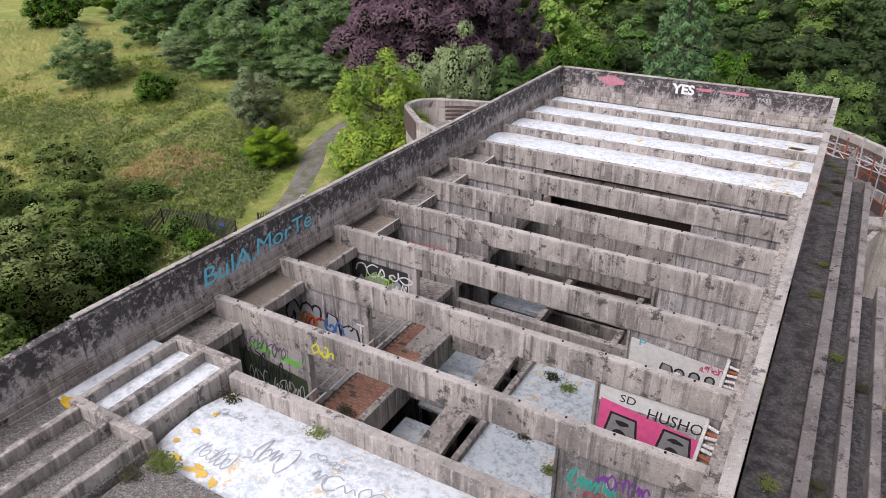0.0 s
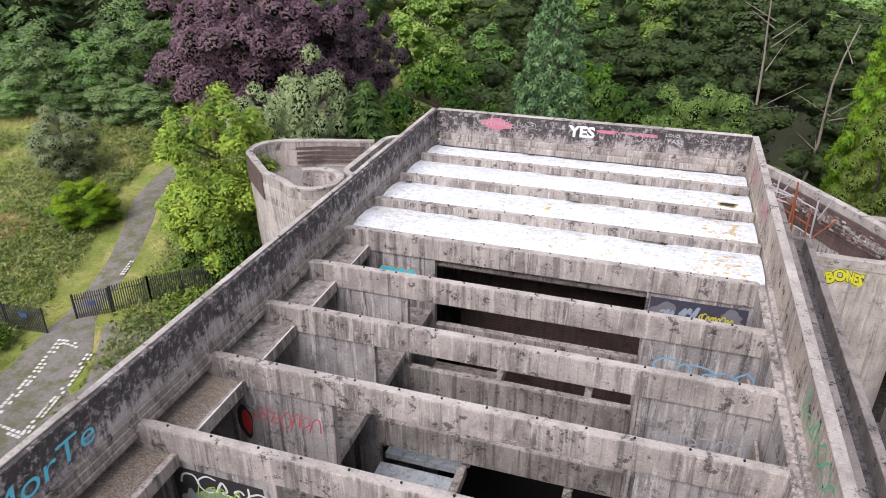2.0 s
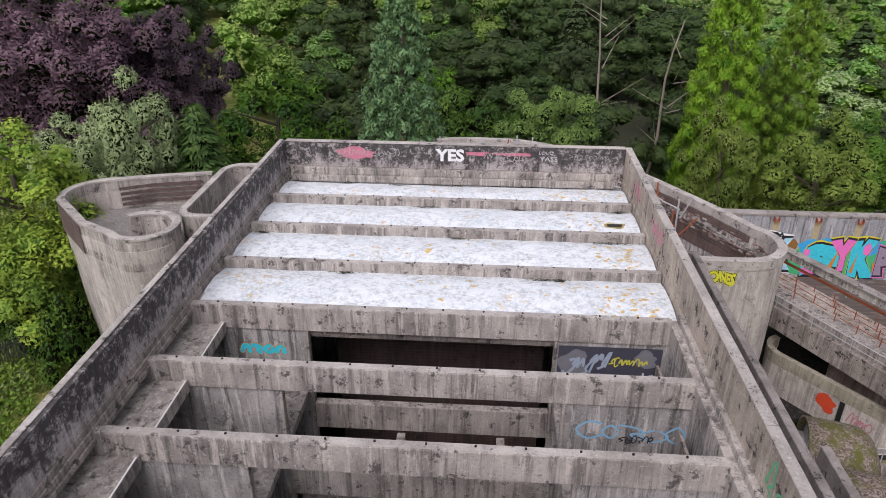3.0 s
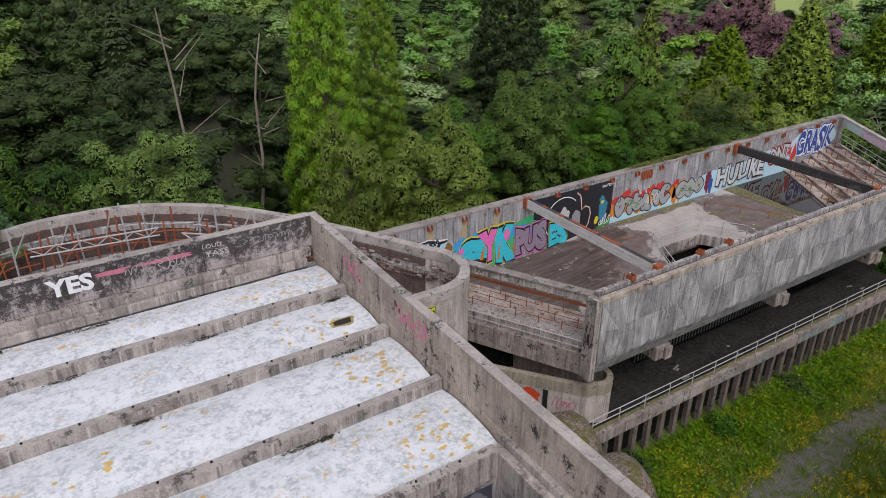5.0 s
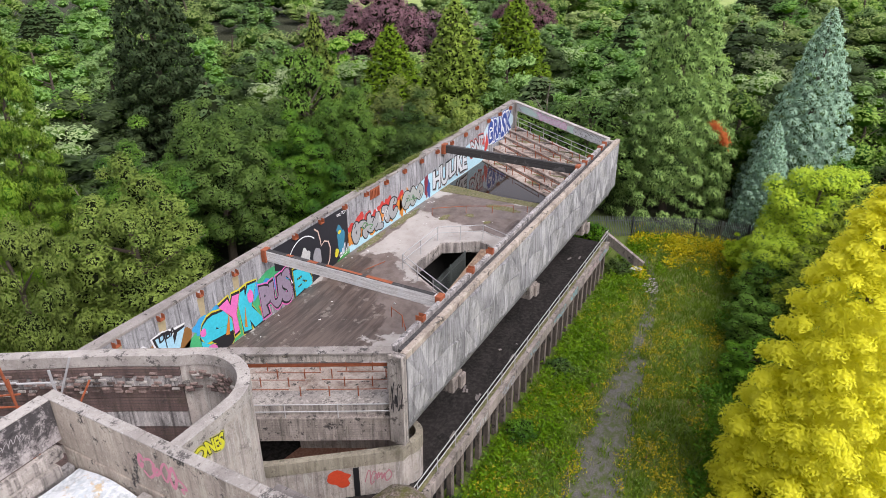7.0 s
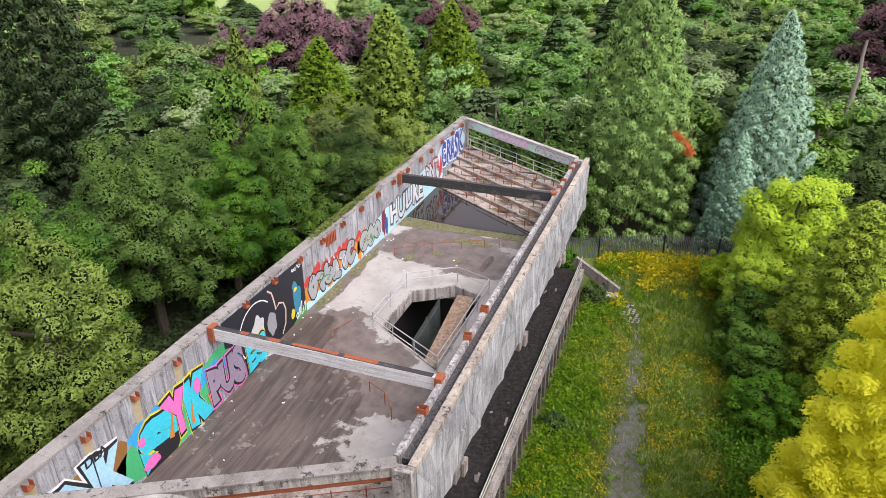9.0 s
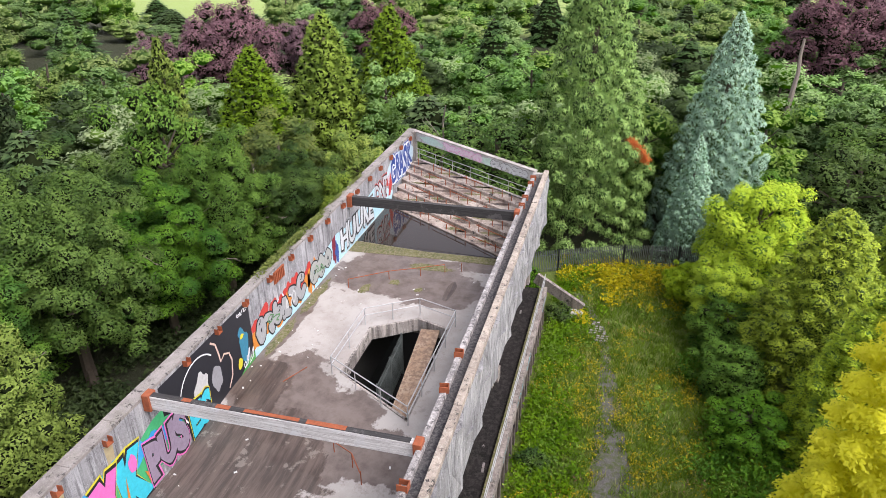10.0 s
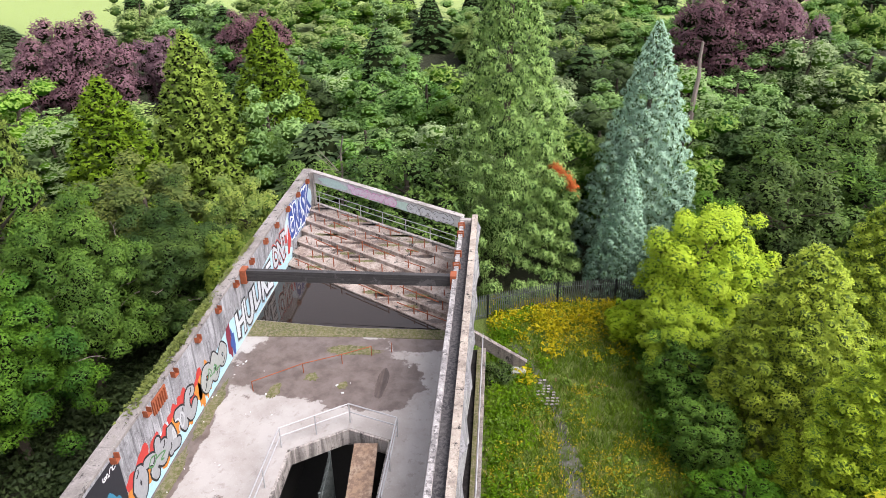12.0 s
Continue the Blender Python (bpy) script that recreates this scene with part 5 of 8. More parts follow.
def barrel(cx, cy, zt, r, length, turn):
    """A hooded chapel roof: a half barrel with a rounded end and a glazed arch at the front."""
    th = thing("chapel_vault", "mossy concrete barrel vault with rounded end and glazed arch", "vault", "chapel vaults")
    bm = bmesh.new()
    n, rows = 16, []
    prof = [(0.0, 1.0), (length * 0.45, 1.0), (length * 0.7, 0.97), (length * 0.85, 0.85), (length * 0.95, 0.6), (length, 0.15)]
    for s, k in prof:
        rows.append([bm.verts.new((s, r * k * math.cos(math.pi * j / n), r * k * math.sin(math.pi * j / n) * (1.0 if k > 0.9 else k))) for j in range(n + 1)])
    for a, b in zip(rows, rows[1:]):
        for j in range(n):
            bm.faces.new((a[j], b[j], b[j + 1], a[j + 1]))
    bmesh.ops.recalc_face_normals(bm, faces=bm.faces)
    bmesh.ops.solidify(bm, geom=bm.faces[:], thickness=0.16)
    ob = part("hood", bm, MOSS_CONCRETE, th)
    ob.data.shade_smooth()
    bm = bmesh.new()
    vs = [bm.verts.new((0.35, (r - 0.17) * math.cos(math.pi * j / n), (r - 0.17) * math.sin(math.pi * j / n))) for j in range(n + 1)]
    bm.faces.new(vs)
    part("arch_panel", bm, PAINT_GREY, th, "scrawled grey arch panel")
    part("mullion", box(0.25, 0.34, -0.05, 0.05, 0.0, r - 0.2), PAINT_WHITE, th)
    bm = bmesh.new()
    add_box(bm, 0.0, length * 0.8, -r, r, -3.5 - 2, 0.0, 0.02)
    part("base", bm, CONCRETE_WALL, th)
    th.location = (cx, cy, zt - r)
    th.rotation_euler.z = turn
    return th


first = barrel(10.3, 40.2, 5.75, 1.8, 3.6, radians(-14))
for cy in (36.6, 33.0):
    copy_thing(first, Matrix.Translation((10.3, cy, 3.95)) @ Matrix.Rotation(radians(-14), 4, "Z"))


bricks = thing("brick_path", "short run of pale bricks set across the gravel track", "path")
bm = box(-0.11, 0.11, -0.07, 0.07, -0.05, 0.0, 0.01)
brick_mesh = mesh_of("paving_brick", bm, COPING)
for i in range(9):
    for k in range(4):
        if (i * 3 + k * 5) % 7 == 0 or (i > 4 and k > 1):
            continue
        ob = new("brick", brick_mesh)
        ob.parent = bricks
        ob.location = (44.9 + i * 0.3 + random.uniform(-0.04, 0.04), 35.1 + i * 0.12 + k * 0.32 + 0.15 * (i % 2) + random.uniform(-0.03, 0.03), 0.39)
        ob.rotation_euler.z = 1.75 + random.uniform(-0.12, 0.12)

# ---- fences ----
def palisade(points, height, label, close=0.155, steel=FENCE):
    """Steel palisade: posts, two rails and pointed pales."""
    f = thing("palisade_fence", label, "fence")
    pale = bmesh.new()
    add_box(pale, -0.035, 0.035, -0.012, 0.012, 0, height - 0.12)
    tip = [pale.verts.new(p) for p in ((-0.035, 0, height - 0.12), (0.035, 0, height - 0.12), (0, 0, height))]
    pale.faces.new(tip)
    me = mesh_of("pale", pale, steel)
    for (xa, ya), (xb, yb) in zip(points, points[1:]):
        d = math.hypot(xb - xa, yb - ya)
        za, zb = float(ground_z(xa, ya)), float(ground_z(xb, yb))
        turn = math.atan2(yb - ya, xb - xa)
        for h in (0.35, height - 0.45):
            part("rail", bar((xa, ya, za + h), (xb, yb, zb + h), 0.03, 5), steel, f)
        for k in range(max(1, round(d / 2.6)) + 1):
            u = k / max(1, round(d / 2.6))
            x, y, z = xa + (xb - xa) * u, ya + (yb - ya) * u, za + (zb - za) * u
            part("post", box(x - 0.05, x + 0.05, y - 0.05, y + 0.05, z - 0.2, z + height, 0.0), steel, f)
        n = int(d / close)
        for k in range(n):
            u = (k + 0.5) / n
            ob = new("pale", me)
            ob.parent = f
            ob.location = (xa + (xb - xa) * u, ya + (yb - ya) * u, za + (zb - za) * u + 0.05)
            ob.rotation_euler.z = turn
    return f


palisade([(53.0, 44.5), (55.0, 40.0), (57.1, 34.6), (58.0, 30.0), (57.0, 25.0)], 2.1, "weathered steel palisade fence at the edge of the woods")
palisade([(-50.5, 34.0), (-51.3, 37.5), (-46.7, 38.6)], 2.2, "dark steel palisade fence beside the lane", 0.155, FENCE_DARK)
palisade([(-40.6, 42.3), (-38.6, 44.0), (-35.2, 47.0), (-33.6, 50)], 2.2, "dark steel palisade fence under the trees", 0.155, FENCE_DARK)
for a, b, label in (((-46.5, 38.6), (-43.5, 38.9), "dark steel palisade gate leaf standing open"), ((-42.6, 40.8), (-40.7, 42.2), "dark steel palisade gate leaf with a blue notice")):
    gate = palisade([a, b], 2.1, label, 0.14, FENCE_DARK)
    gate.name = "palisade_gate"
    gate["category"] = "gate"
    part("notice", beam((a[0] * 0.6 + b[0] * 0.4, a[1] * 0.6 + b[1] * 0.4 - 0.08, 2.9), (a[0] * 0.4 + b[0] * 0.6, a[1] * 0.4 + b[1] * 0.6 - 0.08, 2.9), 0.02, 0.35), NOTICE, gate, "small faded notice board")
palisade([(27.6, 46.4), (32.5, 46.7)], 2.6, "steel palisade fence down inside the stair opening", 0.17).location.z = 4.4

# ---- plants ----
def leaf_cards(rng, pos, nrm, size, aspect=0.55, droop=0.0):
    """Pointed leaf sprays: one small blade at each place, lying across its normal."""
    n = len(pos)
    up = rng.normal(size=(n, 3))
    up[:, 2] -= droop
    t = up - nrm * np.sum(up * nrm, 1, keepdims=True)
    t /= np.linalg.norm(t, axis=1, keepdims=True) + 1e-9
    b = np.cross(nrm, t)
    s = size * rng.uniform(0.6, 1.4, (n, 1))
    v = np.stack([pos - t * s * 0.8 + b * s * aspect, pos - t * s - b * s * aspect, pos + t * s - nrm * s * 0.25], 1)
    return v.reshape(-1, 3)


def unit(rng, n, low=-1.0):
    d = rng.normal(size=(n * 3 + 30, 3))
    d /= np.linalg.norm(d, axis=1, keepdims=True)
    return d[d[:, 2] > low][:n]


def foliage(rng, lobes, count, size, aspect=0.55, low=-0.5, droop=0.0, lift=0.5, rise=0.15):
    lob = np.array(lobes)
    w = lob[:, 3] ** 2
    pick = rng.choice(len(lob), count, p=w / w.sum())
    d = unit(rng, count, low)
    pos = lob[pick, :3] + d * lob[pick, 3:4] * rng.uniform(0.6, 1.08, (count, 1))
    near = np.linalg.norm(pos[:, None, :] - lob[None, :, :3], axis=2) / lob[None, :, 3]
    near[np.arange(count), pick] = 9
    keep = near.min(1) > 0.8
    pos, d = pos[keep], d[keep]
    nrm = d * 0.7 + rng.normal(size=d.shape) * 0.45 + np.array([0, 0, lift])
    nrm /= np.linalg.norm(nrm, axis=1, keepdims=True)
    # leaves shade as the rounded clump that they clothe
    mid = lob[:, :3].mean(0)
    out = pos - mid
    out /= np.linalg.norm(out, axis=1, keepdims=True) + 1e-9
    soft = d * 0.75 + out * 0.35 + nrm * 0.35 + np.array([0, 0, rise])
    soft /= np.linalg.norm(soft, axis=1, keepdims=True)
    return leaf_cards(rng, pos, nrm, size, aspect, droop), np.repeat(soft, 3, axis=0)


def round_shading(me, normals):
    """Smooth shading by given normals, one for each vertex."""
    me.shade_smooth()
    me.normals_split_custom_set_from_vertices(normals)


def quads(verts):
    return [(i, i + 1, i + 2) for i in range(0, len(verts), 3)]


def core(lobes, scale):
    """The inside of a crown: a ball in each lobe, whose colour stands for shade between leaves."""
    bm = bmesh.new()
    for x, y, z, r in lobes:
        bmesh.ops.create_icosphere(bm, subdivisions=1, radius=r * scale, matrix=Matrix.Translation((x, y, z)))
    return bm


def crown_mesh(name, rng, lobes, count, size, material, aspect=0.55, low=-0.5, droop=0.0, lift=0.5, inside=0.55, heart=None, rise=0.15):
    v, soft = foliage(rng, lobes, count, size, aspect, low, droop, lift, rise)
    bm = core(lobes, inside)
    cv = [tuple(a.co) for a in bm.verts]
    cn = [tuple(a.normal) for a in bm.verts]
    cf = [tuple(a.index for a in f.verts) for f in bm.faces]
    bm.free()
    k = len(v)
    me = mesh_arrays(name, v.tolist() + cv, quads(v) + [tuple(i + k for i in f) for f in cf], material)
    # core faces take their own, mostly darker material as painted shade
    me.materials.append(heart or CROWN_SHADE)
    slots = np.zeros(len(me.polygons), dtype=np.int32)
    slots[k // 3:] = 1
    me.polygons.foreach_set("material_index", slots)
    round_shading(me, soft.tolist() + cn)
    return me


def trunk_mesh(name, rng, height, r, limbs, spread, material, crook=0.12):
    bm = bmesh.new()
    seg = 7
    last = Vector((0, 0, -0.4))
    for i in range(seg):
        k = (i + 1) / seg
        nxt = Vector((last.x * 0.7 + rng.normal() * crook * k, last.y * 0.7 + rng.normal() * crook * k, height * k))
        d = nxt - last
        bmesh.ops.create_cone(bm, cap_ends=True, segments=7, radius1=r * (1.15 - 0.8 * i / seg), radius2=r * (1.15 - 0.8 * k), depth=d.length * 1.04, matrix=Matrix.Translation((last + nxt) / 2) @ d.to_track_quat("Z", "Y").to_matrix().to_4x4())
        last = nxt
    for i in range(limbs):
        a = i * 2.4 + rng.uniform(0, 0.6)
        z = height * rng.uniform(0.35, 0.9)
        p = Vector((0, 0, z))
        d = Vector((math.cos(a), math.sin(a), rng.uniform(0.3, 0.8))).normalized() * spread * rng.uniform(0.6, 1.0)
        bmesh.ops.create_cone(bm, cap_ends=True, segments=5, radius1=r * 0.35, radius2=r * 0.08, depth=d.length, matrix=Matrix.Translation(p + d / 2) @ d.to_track_quat("Z", "Y").to_matrix().to_4x4())
    return mesh_of(name, bm, material)


def round_lobes(rng, height, radius, base=0.25, n=34, ragged=0.2):
    """Lobes over an uneven crown, widest at two fifths of its height."""
    lobes = []
    zc, rz = height * (1 + base) / 2, height * (1 - base) / 2
    for i in range(n):
        d = unit(rng, 1, -0.75)[0]
        k = rng.uniform(0.66, 0.9) * (1 + rng.normal() * ragged * 0.4)
        r = radius * rng.uniform(0.7, 1.35) * 1.75 / math.sqrt(n)
        lobes.append((d[0] * (radius - r * 0.4) * k, d[1] * (radius - r * 0.4) * k, zc + d[2] * (rz - r * 0.6) * k, r))
    lobes.append((0, 0, zc, radius * 0.6))
    lobes.append((0, 0, zc - rz * 0.45, radius * 0.5))
    return lobes


def conifer_leaves(rng, height, radius, whorls, arms, size, shape=0.85, droop=0.45, base=0.04, aspect=0.4, ragged=0.25):
    pos, nrm, along = [], [], []
    for i in range(whorls):
        h = base + (1 - base) * (i + rng.uniform(-0.3, 0.3)) / whorls
        h = min(max(h, base), 0.995)
        big = radius * (1 - h) ** shape * rng.uniform(1 - ragged, 1.05) + 0.12
        m = max(4, int(arms * (0.45 + 0.55 * (1 - h))))
        a0 = rng.uniform(0, 6.28)
        for j in range(m):
            a = a0 + 6.283 * j / m + rng.normal() * 0.16
            r = big * rng.uniform(0.68, 1.1)
            lift_ = rng.normal() * height * 0.006
            steps = max(2, int(r / (size * 0.85)))
            for s in range(steps):
                k = (s + 1) / steps
                if k < 0.55:
                    continue
                for side in (-1.5, -0.5, 0.5, 1.5):
                    w = side * size * 0.8 * (1.2 - k * 0.5) + rng.normal() * size * 0.3
                    x, y = math.cos(a) * r * k - math.sin(a) * w, math.sin(a) * r * k + math.cos(a) * w
                    z = height * h + lift_ + r * (0.12 * k - droop * k * k) - abs(side) * size * 0.3
                    pos.append((x, y, z))
                    nrm.append((math.cos(a) * 0.5 - math.sin(a) * side * 0.35, math.sin(a) * 0.5 + math.cos(a) * side * 0.35, 0.85))
                    along.append((math.cos(a), math.sin(a), 0.1 - droop * 1.6 * k))
    pos, nrm, t = np.array(pos), np.array(nrm), np.array(along)
    n = len(pos)
    nrm = nrm + rng.normal(size=(n, 3)) * 0.22
    nrm /= np.linalg.norm(nrm, axis=1, keepdims=True)
    t = t + rng.normal(size=(n, 3)) * 0.25
    t -= nrm * np.sum(t * nrm, 1, keepdims=True)
    t /= np.linalg.norm(t, axis=1, keepdims=True)
    b = np.cross(nrm, t)
    s = size * rng.uniform(0.65, 1.3, (n, 1))
    v = np.stack([pos - t * s * 0.6 + b * s * aspect, pos - t * s * 0.8 - b * s * aspect, pos + t * s], 1)
    v[:, 2, 2] -= s[:, 0] * 0.15
    out = pos * np.array([1, 1, 0])
    out /= np.linalg.norm(out, axis=1, keepdims=True) + 1e-9
    soft = out * 0.55 + nrm * 0.8
    soft /= np.linalg.norm(soft, axis=1, keepdims=True)
    return v.reshape(-1, 3), np.repeat(soft, 3, axis=0)


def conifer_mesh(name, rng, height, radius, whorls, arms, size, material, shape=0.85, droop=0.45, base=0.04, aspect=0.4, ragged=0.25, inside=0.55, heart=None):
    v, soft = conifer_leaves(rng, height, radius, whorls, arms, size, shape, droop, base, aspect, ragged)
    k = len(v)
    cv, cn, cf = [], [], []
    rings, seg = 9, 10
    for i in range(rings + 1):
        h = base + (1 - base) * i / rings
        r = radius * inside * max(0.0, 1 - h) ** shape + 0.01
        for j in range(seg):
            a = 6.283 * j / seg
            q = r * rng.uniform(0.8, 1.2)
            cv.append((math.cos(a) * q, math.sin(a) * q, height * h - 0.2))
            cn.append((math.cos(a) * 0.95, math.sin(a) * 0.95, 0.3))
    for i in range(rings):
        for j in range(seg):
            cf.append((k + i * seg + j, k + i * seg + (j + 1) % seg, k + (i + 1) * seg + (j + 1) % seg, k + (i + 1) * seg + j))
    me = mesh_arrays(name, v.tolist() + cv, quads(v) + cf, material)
    # the cone inside the boughs carries their shade as a dark colour
    me.materials.append(heart or CROWN_SHADE)
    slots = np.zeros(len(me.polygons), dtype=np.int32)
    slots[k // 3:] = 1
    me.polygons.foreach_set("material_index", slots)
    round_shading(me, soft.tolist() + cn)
    return me


rng = np.random.default_rng(7)
KINDS, SIZES = {}, {}


def kind_of_tree(key, name, label, crown, trunk, category="tree"):
    KINDS[key] = (name, label, category, crown, trunk)
    co = np.empty(len(crown.vertices) * 3)
    crown.vertices.foreach_get("co", co)
    co = co.reshape(-1, 3)
    SIZES[key] = (co[:, 2].max(), np.percentile(np.hypot(co[:, 0], co[:, 1]), 98))


def broad(key, name, label, material, height, radius, count, size, n=34, base=0.22, limbs=7, ragged=0.2, category="tree", **more):
    lobes = round_lobes(rng, height, radius, base, n, ragged)
    kind_of_tree(key, name, label, crown_mesh(name + "_crown", rng, lobes, count, size, material, **more), trunk_mesh(name + "_trunk", rng, height * 0.75, 0.024 * height, limbs, radius * 0.8, BARK), category)


def needle(key, name, label, material, height, radius, whorls, arms, size, **more):
    kind_of_tree(key, name, label, conifer_mesh(name + "_crown", rng, height, radius, whorls, arms, size, material, **more), trunk_mesh(name + "_trunk", rng, height * 0.97, 0.014 * height, 0, 1, BARK))


def cone_lobes(height, radius, n, shape=0.6, fat=0.2):
    """Boughs spiralling up a cone, of uneven reach."""
    lobes = [(0, 0, height * k, radius * 0.62 * (1 - k) ** shape + 0.1) for k in (0.15, 0.3, 0.45, 0.6, 0.75, 0.88)]
    for i in range(n):
        h = ((i + 0.5) / n) ** 1.15
        a = i * 2.39996
        r = radius * (1 - h) ** shape * rng.uniform(0.82, 1.1)
        q = fat * radius * (1.15 - 0.6 * h) * rng.uniform(0.8, 1.25)
        lobes.append((math.cos(a) * max(0, r - q * 0.6), math.sin(a) * max(0, r - q * 0.6), 0.3 + (height - 0.5) * h - 0.12 * r, q))
    return lobes


broad("oak_a", "oak_tree", "dark green oak tree with dense rounded crown", OAK, 15, 5.5, 21000, 0.15, 90, base=-0.2, inside=0.44, low=-0.25)
broad("oak_b", "oak_tree", "dark green oak tree with dense rounded crown", OAK, 15, 6.0, 21000, 0.155, 90, base=-0.2, ragged=0.4, inside=0.44, low=-0.25)
broad("near_oak", "oak_tree", "green oak tree with dense leafy clumps beside the wing", OAK, 15, 5.5, 84000, 0.088, 150, base=0.05, ragged=0.55, inside=0.44, low=-0.2, limbs=12)
broad("near_ash", "ash_tree", "mid-green broadleaf tree with clumped crown beside the wing", OAK_LIGHT, 15, 5.2, 76000, 0.088, 140, base=0.05, ragged=0.5, inside=0.44, low=-0.2, limbs=12)
broad("ash_a", "ash_tree", "mid-green broadleaf tree with uneven crown", OAK_LIGHT, 15, 5.0, 22000, 0.14, 90, base=-0.2, ragged=0.4, low=-0.25)
broad("alder", "alder_tree", "olive-green alder tree with fine leaves by the lane", ALDER, 15, 5.5, 26000, 0.13, 110, base=-0.2, ragged=0.45, low=-0.3, inside=0.5)
broad("hedge", "hawthorn_tree", "hawthorn tree at the edge of the meadow, grey-green with painted haze", HAZY, 15, 5.5, 20000, 0.16, 90, base=-0.25, ragged=0.45, low=-0.25, heart=OAK)
broad("willow", "willow_tree", "pale grey-green willow tree with fine leaves", WILLOW, 15, 4.5, 34000, 0.13, 80, base=-0.1, droop=1.5, aspect=0.4)
broad("near_olive", "birch_tree", "olive-green birch tree with fine leaves", OLIVE, 15, 4.5, 62000, 0.085, 150, base=-0.1, droop=1.0, aspect=0.5, ragged=0.35, inside=0.5)
broad("lime", "lime_tree", "bright lime-green young broadleaf tree", LIME, 15, 5.0, 32000, 0.14, 110, base=-0.1, lift=0.9, ragged=0.35, heart=OAK_LIGHT, rise=0.5)
broad("bright", "maple_tree", "bright yellow-green broadleaf tree", BRIGHT, 12, 5.0, 60000, 0.1, 130, base=-0.1, lift=0.9, ragged=0.35, heart=OAK_LIGHT, rise=0.5)
broad("beech", "copper_beech_tree", "wide dark purple copper beech tree", PURPLE, 18, 11, 90000, 0.17, 210, base=-0.1, ragged=0.4, low=-0.3)
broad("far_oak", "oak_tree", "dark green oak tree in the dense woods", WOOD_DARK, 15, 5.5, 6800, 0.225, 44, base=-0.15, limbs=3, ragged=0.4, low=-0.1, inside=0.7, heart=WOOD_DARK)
broad("far_ash", "ash_tree", "mid-green broadleaf tree in the dense woods", HAZED_ASH, 15, 5.2, 6800, 0.225, 44, base=-0.15, limbs=3, ragged=0.4, low=-0.1, inside=0.7, heart=OAK)
broad("far_olive", "birch_tree", "olive-green birch tree in the dense woods", HAZED_OLIVE, 15, 4.8, 6800, 0.225, 44, base=-0.15, limbs=3, ragged=0.4, low=-0.1, inside=0.7, heart=OAK)
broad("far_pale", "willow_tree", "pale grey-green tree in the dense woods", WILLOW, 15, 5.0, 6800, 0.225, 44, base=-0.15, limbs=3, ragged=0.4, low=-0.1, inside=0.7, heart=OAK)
broad("distant_oak", "oak_tree", "green broadleaf tree far off in the woods", HAZED_ASH, 15, 5.5, 5200, 0.28, 36, base=-0.15, limbs=2, ragged=0.4, low=0.0, inside=0.7, heart=OAK)
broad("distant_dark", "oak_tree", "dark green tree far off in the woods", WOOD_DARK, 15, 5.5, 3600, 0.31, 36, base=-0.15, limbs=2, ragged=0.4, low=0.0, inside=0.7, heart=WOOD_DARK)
broad("distant_olive", "birch_tree", "olive-green tree far off in the woods", HAZED_OLIVE, 15, 5.5, 5200, 0.28, 36, base=-0.15, limbs=2, ragged=0.4, low=0.0, inside=0.7, heart=OAK)
broad("maroon", "copper_beech_tree", "dark red copper beech tree in the woods", MAROON, 15, 8, 32000, 0.18, 130, base=-0.1, limbs=3, ragged=0.4, low=-0.2)
broad("shrub", "shrub", "rounded green shrub on the rough grass", OAK_LIGHT, 4, 2.5, 6500, 0.11, 44, base=-0.3, limbs=4, ragged=0.4, category="shrub")
broad("bush", "bush", "dense dark green bush beside the lane", OAK, 4, 2.8, 7500, 0.115, 50, base=-0.3, limbs=4, ragged=0.4, category="shrub")
kind_of_tree("spruce", "spruce_tree", "tall green spruce with drooping branches", crown_mesh("spruce_crown", rng, cone_lobes(24, 5.2, 430, 0.62, 0.1), 105000, 0.088, SPRUCE, 0.4, -0.6, 2.8, 0.35, 0.6, YEW, 0.35), trunk_mesh("spruce_trunk", rng, 23, 0.3, 0, 1, BARK))
kind_of_tree("blue", "blue_spruce_tree", "blue-green spruce tree beside the steel fence", crown_mesh("blue_spruce_crown", rng, cone_lobes(20, 5.0, 400, 0.68, 0.1), 100000, 0.085, BLUE_SPRUCE, 0.4, -0.6, 2.2, 0.45, 0.6, YEW, 0.35), trunk_mesh("blue_spruce_trunk", rng, 19, 0.28, 0, 1, BARK))
kind_of_tree("cypress", "cypress_tree", "tall bright green cypress with feathery sprays", crown_mesh("cypress_crown", rng, cone_lobes(24, 4.2, 210, 0.55, 0.17), 88000, 0.105, CYPRESS, 0.36, -0.6, 2.2, 0.4, 0.6, OAK), trunk_mesh("cypress_trunk", rng, 23, 0.3, 0, 1, BARK))
kind_of_tree("green_fir", "fir_tree", "tall blue-green fir with level boughs", crown_mesh("fir_crown", rng, cone_lobes(24, 5.2, 300, 0.66, 0.115), 52000, 0.13, GREEN_FIR, 0.42, -0.6, 1.6, 0.4, 0.6, YEW, 0.3), trunk_mesh("fir_trunk", rng, 23, 0.3, 0, 1, BARK))
kind_of_tree("dark_spruce", "spruce_tree", "tall dark green spruce with drooping boughs", crown_mesh("dark_spruce_crown", rng, cone_lobes(24, 5.2, 240, 0.7, 0.13), 30000, 0.18, FIR, 0.42, -0.6, 2.5, 0.3, 0.6), trunk_mesh("dark_spruce_trunk", rng, 23, 0.3, 0, 1, BARK))
